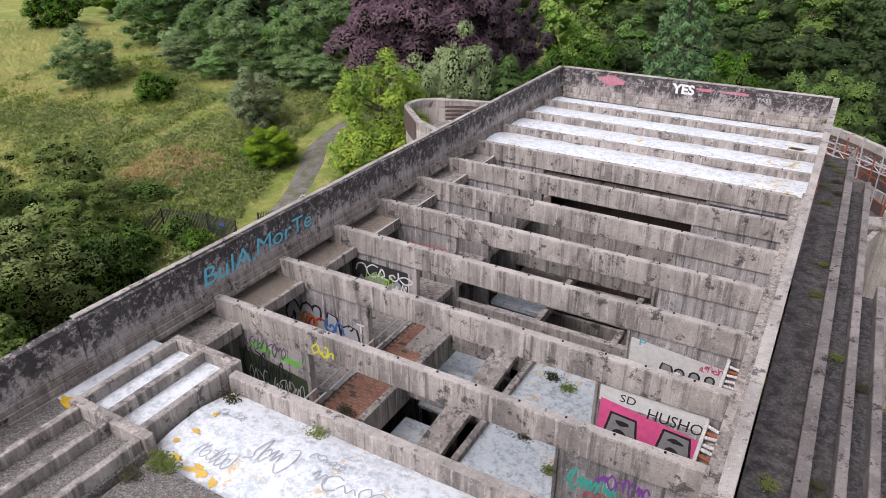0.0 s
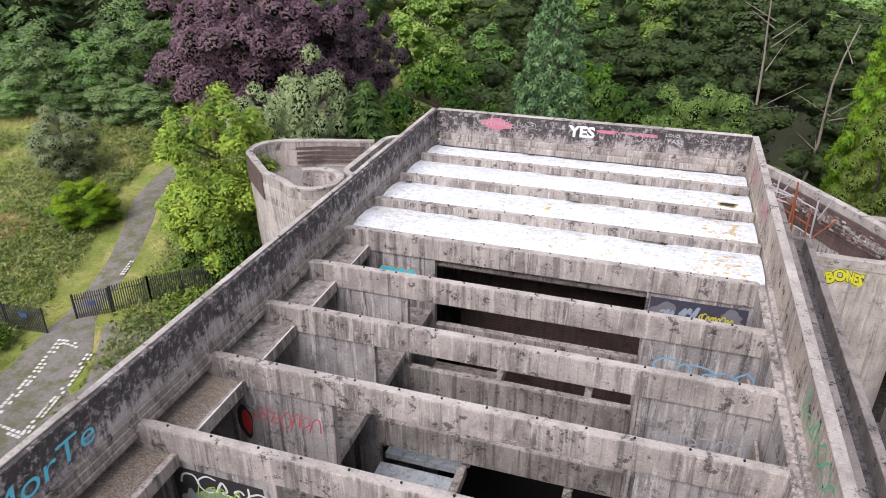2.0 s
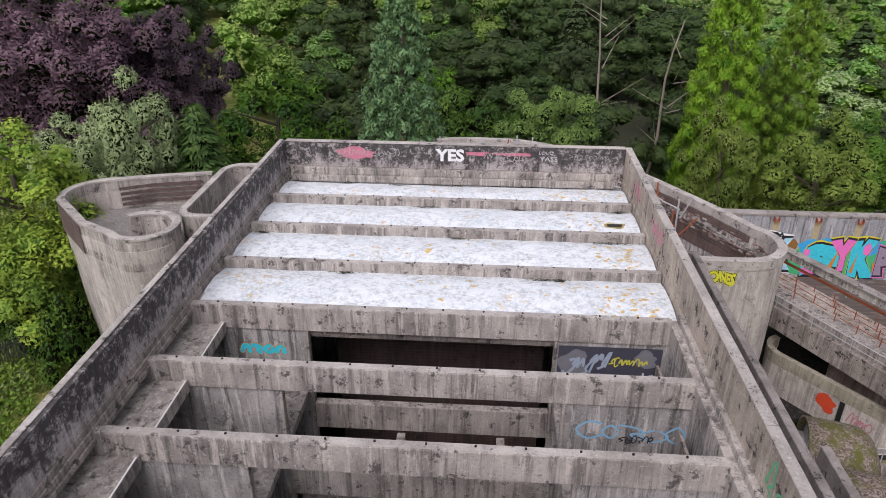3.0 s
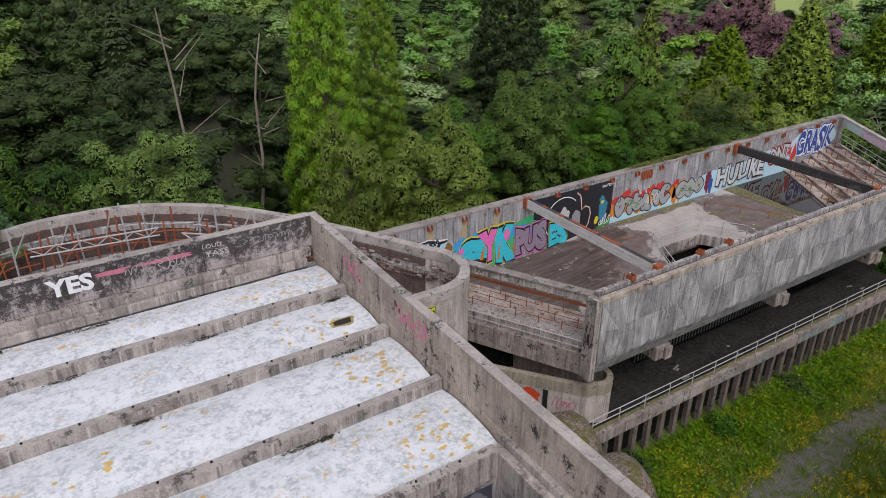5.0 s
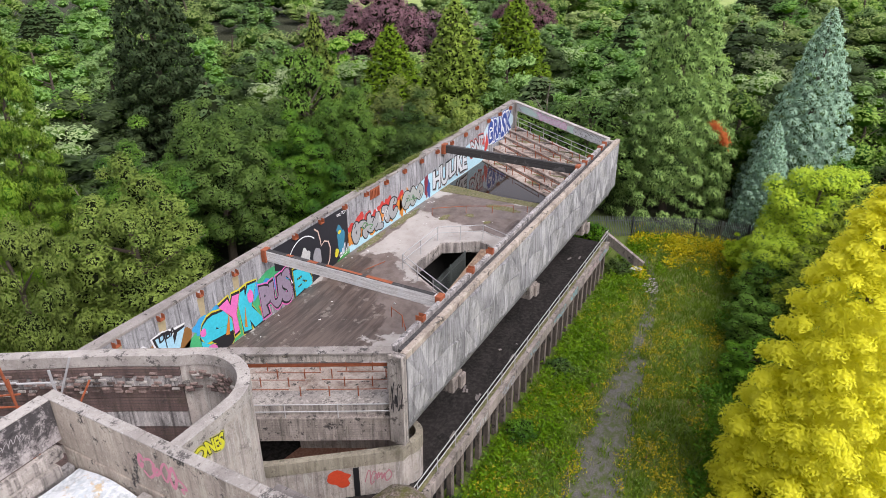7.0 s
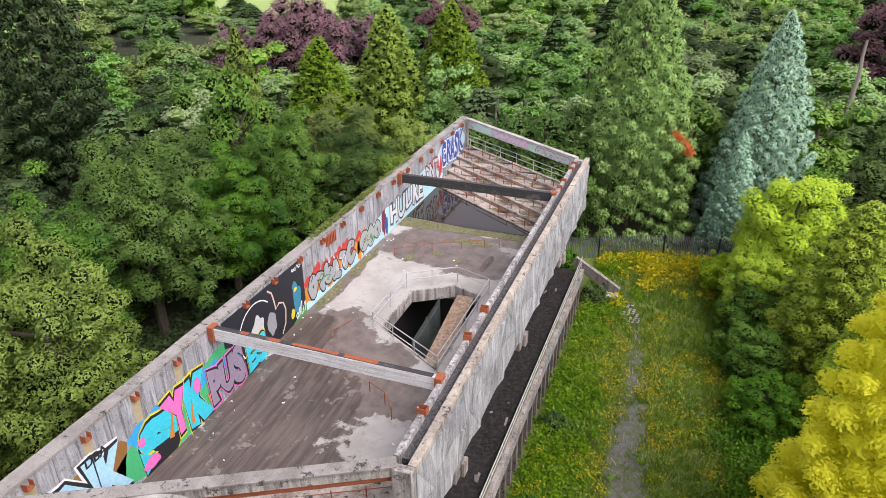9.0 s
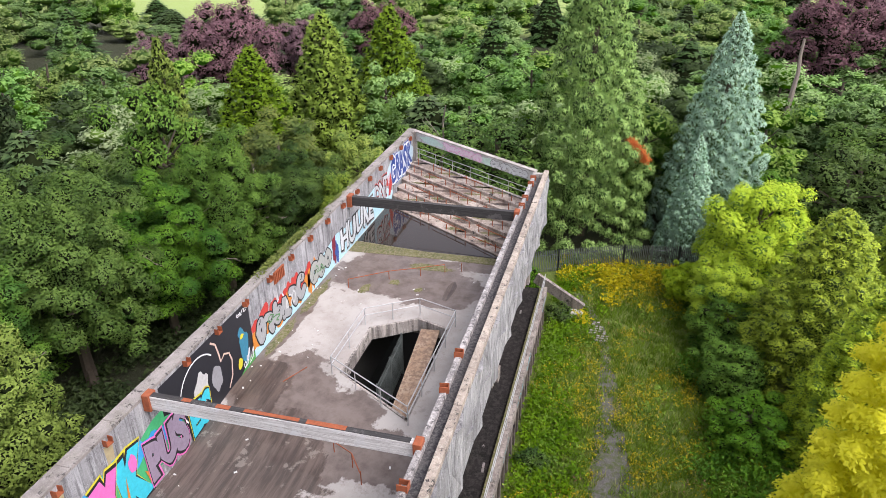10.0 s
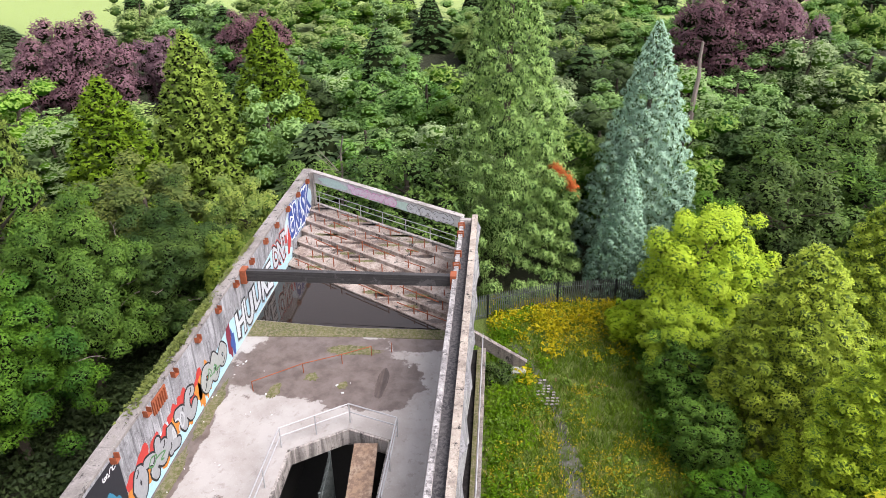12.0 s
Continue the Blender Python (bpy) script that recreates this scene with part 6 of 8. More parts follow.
kind_of_tree("pale_cypress", "cypress_tree", "pale green cypress with soft sprays", crown_mesh("pale_cypress_crown", rng, cone_lobes(18, 4.2, 150, 0.6, 0.17), 20000, 0.18, PINE, 0.42, -0.6, 1.5, 0.5, 0.62), trunk_mesh("pale_cypress_trunk", rng, 17, 0.25, 0, 1, BARK))
kind_of_tree("pine", "conifer_tree", "yellow-green pyramid-shaped conifer tree", crown_mesh("conifer_crown", rng, cone_lobes(16, 5.2, 200, 0.6, 0.14), 26000, 0.19, PINE, 0.45, -0.5, 0.0, 0.6, 0.62), trunk_mesh("conifer_trunk", rng, 15, 0.25, 0, 1, BARK))
needle("far_fir", "spruce_tree", "dark green spruce in the dense woods", FIR, 20, 4.2, 24, 12, 0.36, shape=0.75, aspect=0.5, ragged=0.35, inside=0.65)
needle("yew", "yew_tree", "dark green spreading yew tree", YEW, 14, 4.0, 44, 17, 0.34, shape=0.6, droop=0.1)
kind_of_tree("gold", "golden_cypress_tree", "bright yellow golden cypress tree", crown_mesh("golden_crown", rng, cone_lobes(17, 4.6, 230, 0.5, 0.15), 90000, 0.1, GOLD, 0.4, -0.3, -1.2, 0.8, 0.72, GOLD, 0.8), trunk_mesh("golden_trunk", rng, 15, 0.25, 0, 1, BARK))
kind_of_tree("olive_cypress", "cypress_tree", "olive-green cypress tree with billowing sprays", crown_mesh("olive_cypress_crown", rng, cone_lobes(14, 4.8, 260, 0.5, 0.12), 64000, 0.115, OLIVE_CYPRESS, 0.34, -0.3, -1.0, 0.6, 0.66, OAK_LIGHT, 0.5), trunk_mesh("olive_cypress_trunk", rng, 12, 0.25, 0, 1, BARK))


def dead_boughs(name, height, radius, count):
    """Bleached crooked branches that poke out of a crown."""
    bm = bmesh.new()
    for i in range(count):
        a, h = rng.uniform(0, 6.28), rng.uniform(0.45, 0.8)
        p = Vector((math.cos(a) * radius * 0.72, math.sin(a) * radius * 0.72, height * h))
        d = Vector((math.cos(a), math.sin(a), rng.uniform(-0.1, 0.7))).normalized()
        for k in range(4):
            q = p + d * rng.uniform(0.3, 0.55)
            add_bar(bm, p, q, 0.045 - 0.009 * k, 5)
            if k in (1, 2):
                add_bar(bm, q, q + (d + Vector((rng.normal() * 0.6, rng.normal() * 0.6, rng.normal() * 0.5))) * 0.35, 0.018, 4)
            p, d = q, (d + Vector((rng.normal() * 0.35, rng.normal() * 0.35, rng.normal() * 0.35))).normalized()
    return mesh_of(name, bm, DEADWOOD)


BOUGHS = {"near_oak": dead_boughs("dead_boughs", 15, 5.5, 13)}


def plant(key, x, y, height, width=None, turn=None):
    """One plant of that kind: its height and crown radius in metres."""
    name, label, category, crown, trunk = KINDS[key]
    t = thing(name, label, category)
    for n, me in (("trunk", trunk), ("crown", crown)):
        ob = new(n, me)
        ob.parent = t
    if key in BOUGHS:
        ob = tagged(new("dead_branches", BOUGHS[key]), "bleached bare dead branches", kind="stuff")
        ob.parent = t
    kz = height / SIZES[key][0]
    kx = (width / SIZES[key][1]) if width else kz
    t.location = (x, y, float(ground_z(x, y)) - 0.1)
    t.scale = (kx, kx, kz)
    t.rotation_euler.z = rng.uniform(0, 6.28) if turn is None else turn
    return t


# plants that can be told apart: kind, plan place, height, crown radius
for row in (
    ("beech", -47, 76, 19, 11.5), ("beech", -39, 81, 14, 6.5), ("willow", -32.3, 59, 16.5, 4.4), ("willow", -60, 59.5, 7.6, 3.3), ("lime", -51.5, 52.5, 4.2, 3.0), ("shrub", -54, 55, 2.6, 2.0),
    ("lime", -35.2, 50, 14.8, 5.0), ("yew", -28.0, 61, 14.8, 3.8), ("green_fir", -12.8, 63, 25, 5.4), ("oak_a", -24, 68, 16.5, 6), ("oak_b", -20, 62, 12.5, 5), ("willow", -38, 62, 11, 4),
    ("near_ash", -0.8, 69, 16, 5.5), ("cypress", 13.2, 71, 28, 4.4), ("near_olive", 11.7, 63.8, 16.2, 3.2), ("near_olive", 18.5, 63, 15.6, 5.0), ("cypress", 20.5, 76, 24, 4), ("near_ash", 3, 65.5, 11, 4),
    ("near_ash", 31.3, 68.0, 16.4, 5.8), ("ash_a", 45.7, 70, 17, 5), ("pine", 66.5, 73.8, 16, 6.2), ("pine", 75.5, 69.6, 18.5, 6.4), ("pine", 84.7, 64.8, 18, 6.4),
    ("pale_cypress", 53.6, 74.9, 19, 3.6), ("dark_spruce", 52.7, 98.6, 27, 8), ("near_oak", 40, 72, 15.5, 6), ("near_oak", 25, 70, 15.2, 5), ("near_oak", 38, 66.2, 14.0, 5.0), ("near_ash", 44.5, 65.2, 14.5, 5), ("near_oak", 51, 62.5, 12.5, 5), ("lime", 57.5, 59, 10.5, 3.6), ("ash_a", 62, 55, 10, 4), ("lime", 56, 66, 12.5, 5), ("lime", 50.5, 57.2, 9.5, 3.0),
    ("spruce", 63.0, 38.8, 27, 6.6), ("blue", 66.5, 27.2, 20.5, 5.6), ("blue", 60.5, 29.5, 11.5, 2.8), ("bright", 53, 25.2, 10.8, 4.6), ("ash_a", 57, 19, 12, 5), ("far_olive", 70, 33.5, 12, 4.5),
    ("gold", 26.0, 23.2, 19.0, 5.0), ("maroon", 118, 6, 18, 10), ("maroon", 104, 99, 16, 9), ("maroon", 124, 80, 14, 7), ("maroon", 114, 90, 12, 6), ("maroon", 94, 105, 12, 6), ("maroon", 128, -4, 17, 8), ("far_ash", 72, 97, 12, 5.6), ("far_olive", 80, 103, 12, 5.6), ("far_ash", 65, 105, 12, 5.6), ("far_olive", 83, 94, 11, 5.2),
    ("alder", -45.5, 21, 10, 5.5), ("alder", -53, 19, 10, 6), ("bush", -46.5, 28.5, 5.5, 3.2), ("alder", -51, 27.5, 6.8, 4), ("bush", -49.5, 32.5, 3.6, 3.0), ("alder", -58, 26, 10, 5), ("alder", -57, 33, 6, 4), ("alder", -41.5, 9.5, 9.5, 4.6), ("oak_a", -46.5, 14.5, 9.5, 5), ("bush", -36.8, 1.0, 6, 4),
    ("bush", -30.3, 16.5, 6.5, 3.2), ("alder", -34.5, 12.5, 9.5, 4.6), ("oak_b", -33.5, 4, 9, 5), ("oak_a", -38.5, 7, 10, 5), ("oak_b", -42, 15.5, 9, 4), ("alder", -63, 36.5, 7.5, 4.5), ("alder", -67, 29, 10, 5.5), ("hedge", -95, 62, 9, 4.6), ("shrub", -81, 62, 4, 3.2), ("shrub", -135, 84, 8, 6),
    ("shrub", -46, 36.6, 1.8, 1.6), ("shrub", -49, 37.2, 2.2, 1.8), ("shrub", -36.6, 48.6, 4.0, 2.2), ("bush", -32.5, 47.5, 6.5, 2.8), ("shrub", -58, 41, 2.0, 2.6), ("oak_b", -62, 20, 10, 5.5), ("oak_a", -57, 12, 10, 6), ("bush", -48, 24.5, 7, 3.6), ("oak_a", -49, 9, 10, 5.5), ("bush", -55, 29.5, 6, 3.6),
    ("hedge", -71, 72.5, 5, 3.5), ("hedge", -79, 72, 4.5, 3.5), ("hedge", -65, 73.5, 6, 4), ("hedge", -87, 74, 6, 4), ("hedge", -92, 77, 6, 4), ("hedge", -76, 74, 11, 5), ("hedge", -84, 76, 12, 5), ("hedge", -70, 76, 10, 4.5), ("far_fir", -97, 86, 21, 6), ("far_fir", -90, 88, 20, 6), ("hedge", -104, 82, 12, 6), ("far_fir", -78, 90, 19, 6), ("hedge", -66, 80, 13, 6), ("hedge", -60, 74, 6, 4),
    ("olive_cypress", 43.5, 22.5, 12.5, 5.0), ("olive_cypress", 36.5, 20.5, 12, 5.0), ("olive_cypress", 50, 15, 13, 5.0), ("ash_a", 46.0, 27.4, 4.6, 2.8), ("ash_a", 41.0, 27.4, 4.0, 2.6), ("bright", 48.5, 27.4, 6.0, 3.0), ("ash_a", 36, 27.0, 3.4, 2.4), ("bright", 52.5, 29.5, 3.4, 2.0), ("ash_a", 58.5, 22.5, 9.5, 4.0), ("far_olive", 75, 22, 11, 4.5),
    ("bush", 50.8, 42.6, 3.0, 2.0), ("shrub", 47.4, 39.2, 1.4, 1.3), ("bush", 16.4, 38.9, 2.0, 1.3), ("bush", 24.0, 38.6, 1.3, 1.2), ("bush", 31.3, 38.7, 1.2, 1.1),
):
    made = plant(*row)
    if row[:3] == ("spruce", 63.0, 38.8):
        big_spruce = made


# one dead rusty bough on the tall spruce
to_local = Matrix.LocRotScale(big_spruce.location, big_spruce.rotation_euler, big_spruce.scale).inverted()
bough = np.array([to_local @ Vector((61.1 + rng.normal() * 0.3 + k * 0.25, 34.3 + rng.normal() * 0.22 + k * 0.5, 9.6 + rng.normal() * 0.2 + k * 0.5)) for k in rng.uniform(-1.5, 1.5, 700)])
v = leaf_cards(rng, bough, np.tile((-0.4, -0.5, 0.77), (700, 1)), 0.14, 0.3, 1.0)
ob = new("dead_bough", mesh_arrays("dead_bough", v.tolist(), quads(v), DEAD_NEEDLES))
ob.parent = big_spruce
tagged(ob, "rusty orange dead bough", kind="stuff")


def near_lane(x, y):
    return any((x - p) ** 2 + (y - q) ** 2 < 4.2 ** 2 for p, q in road_line)


def in_clearing(x, y):
    if -30 < x < 58 and -40 < y < 58:
        return True
    if 8 < x < 56 and y < 67:
        return True
    if x <= -30 and y < 57:
        return True
    if x < -52 and y < 78 + max(0, (-75 - x) * 0.25):
        return True
    if 30 < x < 60 and 22 < y < 58:
        return True
    return near_lane(x, y) or ((x - 185) / 30) ** 2 + ((y - 139) / 16) ** 2 < 1


placed = [(t.location.x, t.location.y, 4.0 if t["category"] == "tree" else 1.5) for t in scene.objects if t.get("category") in ("tree", "shrub")]
grid_cells = {}
for p in placed:
    grid_cells.setdefault((int(p[0] // 8), int(p[1] // 8)), []).append(p)
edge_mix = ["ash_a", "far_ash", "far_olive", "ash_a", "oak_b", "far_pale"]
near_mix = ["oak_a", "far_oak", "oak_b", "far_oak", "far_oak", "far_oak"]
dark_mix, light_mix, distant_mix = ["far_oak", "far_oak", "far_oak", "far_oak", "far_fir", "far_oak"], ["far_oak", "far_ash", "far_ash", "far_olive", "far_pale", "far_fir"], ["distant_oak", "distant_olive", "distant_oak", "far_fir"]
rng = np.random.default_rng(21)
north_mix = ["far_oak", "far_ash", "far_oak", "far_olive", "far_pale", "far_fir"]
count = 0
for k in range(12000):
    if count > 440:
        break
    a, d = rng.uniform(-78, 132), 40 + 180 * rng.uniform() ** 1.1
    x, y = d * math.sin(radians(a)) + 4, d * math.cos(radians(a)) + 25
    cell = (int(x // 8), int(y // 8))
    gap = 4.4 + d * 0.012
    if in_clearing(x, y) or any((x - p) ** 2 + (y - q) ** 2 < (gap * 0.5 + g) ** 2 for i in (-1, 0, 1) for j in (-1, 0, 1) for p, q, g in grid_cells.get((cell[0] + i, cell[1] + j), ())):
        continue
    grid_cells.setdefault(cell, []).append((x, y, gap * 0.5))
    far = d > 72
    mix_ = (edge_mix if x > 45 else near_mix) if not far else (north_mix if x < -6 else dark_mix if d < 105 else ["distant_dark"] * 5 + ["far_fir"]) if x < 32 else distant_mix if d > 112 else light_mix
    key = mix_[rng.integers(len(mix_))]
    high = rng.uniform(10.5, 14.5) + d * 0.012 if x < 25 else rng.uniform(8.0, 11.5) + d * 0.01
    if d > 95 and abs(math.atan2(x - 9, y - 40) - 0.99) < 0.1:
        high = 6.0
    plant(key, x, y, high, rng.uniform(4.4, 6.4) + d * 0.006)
    count += 1


# dead trees and the broken snag
def dead_tree(x, y, h, label, lean=0.0, limbs=9, r=0.17):
    t = thing("dead_tree", label, "tree")
    me = trunk_mesh("dead_trunk", np.random.default_rng(int(h * 10)), h, r, limbs, h * 0.26, DEADWOOD, 0.3 if limbs else 0.1)
    ob = new("trunk", me)
    ob.parent = t
    t.location = (x, y, float(ground_z(x, y)))
    t.rotation_euler = (lean, lean * 0.5, 0.7)


dead_tree(5.0, 84, 21, "bare dead tree with pale branches")
dead_tree(9.5, 80, 19, "bare forked dead tree", 0.12)
dead_tree(64.5, 53, 11.5, "small bare dead tree behind the wing", 0.0, 12)
dead_tree(92, 17, 14, "broken pale snag trunk", 0.08, 0, 0.42)


# ---- weeds and grass ----
def scatter(n, x0, x1, y0, y1, keep, seed):
    g = np.random.default_rng(seed)
    x, y = g.uniform(x0, x1, n), g.uniform(y0, y1, n)
    k = keep(x, y, g)
    return x[k], y[k], g


def fbm(x, y, f, seed):
    return np.array([noise.fractal((a * f, b * f, seed), 0.8, 2.0, 3) for a, b in zip(x, y)])


def weeds(name, label, material, n, area, keep, size, height, seed, aspect=0.6, lift=0.8, clump=9):
    x, y, g = scatter(n, *area, keep, seed)
    x, y = np.repeat(x, clump), np.repeat(y, clump)
    hgt = np.repeat(g.uniform(0.25, 1.0, len(x) // clump), clump) * height
    x, y = x + g.normal(0, height * 0.3, len(x)), y + g.normal(0, height * 0.3, len(y))
    pos = np.stack([x, y, ground_z(x, y) + hgt * g.uniform(0.15, 1.0, len(x))], 1)
    nrm = g.normal(size=pos.shape) * 0.5 + np.array([0, 0, lift])
    nrm /= np.linalg.norm(nrm, axis=1, keepdims=True)
    v = leaf_cards(g, pos, nrm, size, aspect)
    tagged(new(name, mesh_arrays(name, v.tolist(), quads(v), material)), label, "plants", kind="stuff")


def blades(name, label, material, n, area, keep, height, seed, wide=0.035, clump=6):
    x, y, g = scatter(n, *area, keep, seed)
    x, y = np.repeat(x, clump) + g.normal(0, 0.12, len(x) * clump), np.repeat(y, clump) + g.normal(0, 0.12, len(y) * clump)
    z = ground_z(x, y)
    h = height * g.uniform(0.5, 1.2, len(x))
    a = g.uniform(0, 6.283, len(x))
    lean = g.normal(0, 0.4, (len(x), 2)) * h[:, None]
    v = np.stack([np.stack([x - np.cos(a) * wide, y - np.sin(a) * wide, z], 1), np.stack([x + np.cos(a) * wide, y + np.sin(a) * wide, z], 1), np.stack([x + lean[:, 0], y + lean[:, 1], z + h], 1)], 1).reshape(-1, 3)
    f = [(3 * i, 3 * i + 1, 3 * i + 2) for i in range(len(x))]
    tagged(new(name, mesh_arrays(name, v.tolist(), f, material)), label, "grass", kind="stuff")


track_xy = np.array([(p[0], p[1]) for p in track_line])
apron_xy = np.array([(p[0], p[1]) for p in apron_line])
lane_xy = np.array([(p[0], p[1]) for p in road_line])


def off_line(x, y, line, gap):
    d = np.min((x[:, None] - line[None, :, 0]) ** 2 + (y[:, None] - line[None, :, 1]) ** 2, axis=1)
    return d > gap ** 2


def worn(x, y):
    """Half width of the bare track, ragged and narrowing to the east."""
    return np.maximum(0.12, 1.15 - 0.7 * smooth(24, 40, x) + 0.42 * fbm(x, y, 0.7, 8.8))


def lot(x, y):
    return off_line(x, y, track_xy, worn(x, y)) & (y < 39.7) & ~((y > 36.5) & (x < 16.5) & (x > 9))


lot_area = (8, 57.5, 25.5, 44)
weeds("weeds", "lush green weeds and nettles beside the wing", WEED, 12000, lot_area, lambda x, y, g: lot(x, y) & (fbm(x, y, 0.35, 3.3) + (y - 36.5) * 0.35 > g.uniform(-0.3, 0.5, len(x))), 0.1, 0.75, 11, clump=13)
weeds("yellow_weeds", "yellow flowering weeds in the clearing", WEED_YELLOW, 10000, lot_area, lambda x, y, g: lot(x, y) & (fbm(x, y, 0.3, 7.7) + smooth(51, 56, x) * 1.1 > g.uniform(-0.05, 0.5, len(x))), 0.065, 0.6, 12, clump=10)
weeds("ragwort", "tall yellow weeds in front of the steel fence", WEED_YELLOW, 1500, (47, 57.5, 30, 41), lambda x, y, g: lot(x, y) & (fbm(x, y, 0.5, 2.2) + smooth(52, 56.5, x) * 0.9 > g.uniform(0.1, 0.7, len(x))), 0.12, 0.8, 19, clump=11)
# added dark leaves that fill the shaded gap between trees and wing
weeds("wood_undergrowth", "dark leaves added for the shade beneath the trees behind the wing", WOOD_DARK, 4500, (4, 62, 54.6, 69), lambda x, y, g: fbm(x, y, 0.25, 6.1) > -0.35, 0.17, 1.5, 31, clump=14)
weeds("bracken", "dense green bracken at the edge of the clearing", OAK_LIGHT, 2600, (14, 57, 25, 31), lambda x, y, g: (y < 29.5 - 1.5 * fbm(x, y, 0.2, 1.2)), 0.11, 0.9, 13, clump=12)
blades("grass", "rough green grass of the clearing", GRASS_GREEN, 16000, lot_area, lambda x, y, g: (off_line(x, y, track_xy, worn(x, y) - 0.1) | (~off_line(x, y, track_xy, 0.28) & (fbm(x, y, 0.5, 4.1) > -0.1))) & (y < 39.8), 0.42, 14, 0.03)
weeds("tall_nettles", "tall bright green nettle clumps in the clearing", WEED, 3200, lot_area, lambda x, y, g: lot(x, y) & (fbm(x, y, 0.45, 5.9) + smooth(37.2, 39.2, y) * 0.35 > g.uniform(0.12, 0.4, len(x))), 0.09, 0.8, 41, clump=14)
weeds("brown_docks", "rust-brown dock heads among the weeds", RED_SEED, 350, lot_area, lambda x, y, g: lot(x, y) & (fbm(x, y, 0.4, 1.9) > g.uniform(0.1, 0.4, len(x))), 0.08, 0.7, 42, clump=8)
blades("dry_grass", "dry yellow grass stalks in the clearing", GRASS, 1200, lot_area, lambda x, y, g: off_line(x, y, track_xy, 0.3) & (y < 39.8) & (fbm(x, y, 0.25, 5.1) > 0.0), 0.5, 15, 0.03)


def meadow(x, y):
    return off_line(x, y, lane_xy, 3.4) & (y < 74 + np.maximum(0, (-75 - x) * 0.25)) & ~((x > -51) & (y < 37) & (x > lane_left(y)))


def lane_left(y):
    return -38.0 - 0.2 * (y - 24)


field = (-150, -33, 26, 100)
blades("meadow_grass", "tall yellowing meadow grass", GRASS, 20000, field, lambda x, y, g: meadow(x, y), 0.5, 16, 0.04)
weeds("brambles", "green bramble and bracken patches in the meadow", HERB, 13000, (-100, -34, 30, 74), lambda x, y, g: meadow(x, y) & (fbm(x, y, 0.09, 2.2) + smooth(-70, -50, x) * 0.4 > g.uniform(-0.25, 0.15, len(x))), 0.15, 0.9, 17, clump=11)
weeds("tall_herbs", "yellow-green tall herbs in the meadow", LIME, 9000, (-110, -34, 34, 76), lambda x, y, g: meadow(x, y) & (fbm(x, y, 0.12, 9.2) > g.uniform(-0.2, 0.3, len(x))), 0.14, 0.8, 18, clump=10)
weeds("red_docks", "reddish dock seed heads in the meadow", RED_SEED, 420, (-66, -56, 43, 51), lambda x, y, g: g.uniform(size=len(x)) > 0.2, 0.12, 0.9, 19)
weeds("lane_verge", "mossy weeds along the edge of the lane", WEED_MOSS, 900, (-46, -30, 14, 48), lambda x, y, g: off_line(x, y, lane_xy, 2.4) & ~off_line(x, y, lane_xy, 4.6), 0.1, 0.25, 20)
weeds("undergrowth", "dense green undergrowth below the building", WEED, 8000, (-40, -17, 8, 62), lambda x, y, g: off_line(x, y, lane_xy, 3.3) & off_line(x, y, apron_xy, 2.1) & (fbm(x, y, 0.2, 4.4) > -0.25) & ((x < -33) | (y < 43) | (y > 55)), 0.14, 1.2, 21)

# moss growing on the coping of the long wall
g = np.random.default_rng(77)
along = np.concatenate([g.normal(31.5, 0.9, 500), g.normal(34.2, 0.5, 350), g.normal(36.6, 0.7, 450)])
pos = np.stack([along, g.uniform(53.3, 53.78, len(along)), 11.52 + g.uniform(0, 0.12, len(along))], 1)
nrm = g.normal(size=pos.shape) * 0.4 + np.array([0, 0, 0.9])
nrm /= np.linalg.norm(nrm, axis=1, keepdims=True)
v = leaf_cards(g, pos, nrm, 0.09, 0.7)
tagged(new("wall_moss", mesh_arrays("wall_moss", v.tolist(), quads(v), WEED_MOSS)), "yellow-green moss cushions on the wall coping", "moss", kind="stuff")


# ---- painted writing and colour on the walls ----
PAINTS = {}


def paint(color):
    if color not in PAINTS:
        PAINTS[color] = plain("wall_paint", color, 0.6, 0, 0.3)
    return PAINTS[color]


def wall_map(origin, u, v):
    o, u, v = Vector(origin), Vector(u).normalized(), Vector(v).normalized()
    n = u.cross(v)
    return lambda a, b, lift: o + u * a + v * b + n * lift


def clusters(polys):
    """Shapes that touch, gathered into separate marks."""
    boxes = [(min(a for a, b in p) - 0.01, max(a for a, b in p) + 0.01, min(b for a, b in p) - 0.01, max(b for a, b in p) + 0.01) for p in polys]
    group = list(range(len(polys)))

    def root(i):
        while group[i] != i:
            i = group[i]
        return i
    for i in range(len(polys)):
        for j in range(i):
            p, q = boxes[i], boxes[j]
            if p[0] < q[1] and q[0] < p[1] and p[2] < q[3] and q[2] < p[3]:
                group[root(i)] = root(j)
    out = {}
    for i in range(len(polys)):
        out.setdefault(root(i), []).append(polys[i])
    return list(out.values())


def flat(name, polys, color, where, layer, parent, label=""):
    """Thin paint: flat shapes laid on a wall, one layer over another; each separate mark is a part."""
    first = None
    for marks in clusters(polys):
        bm = bmesh.new()
        for k, poly in enumerate(marks):
            vs = [bm.verts.new(where(a, b, 0.004 * layer + 0.003 + 0.00003 * (k % 60))) for a, b in poly]
            try:
                bm.faces.new(vs)
            except ValueError:
                pass
        bmesh.ops.remove_doubles(bm, verts=bm.verts, dist=0.0005)
        ob = part(name, bm, paint(color), parent, label)
        first = first or ob
    return first


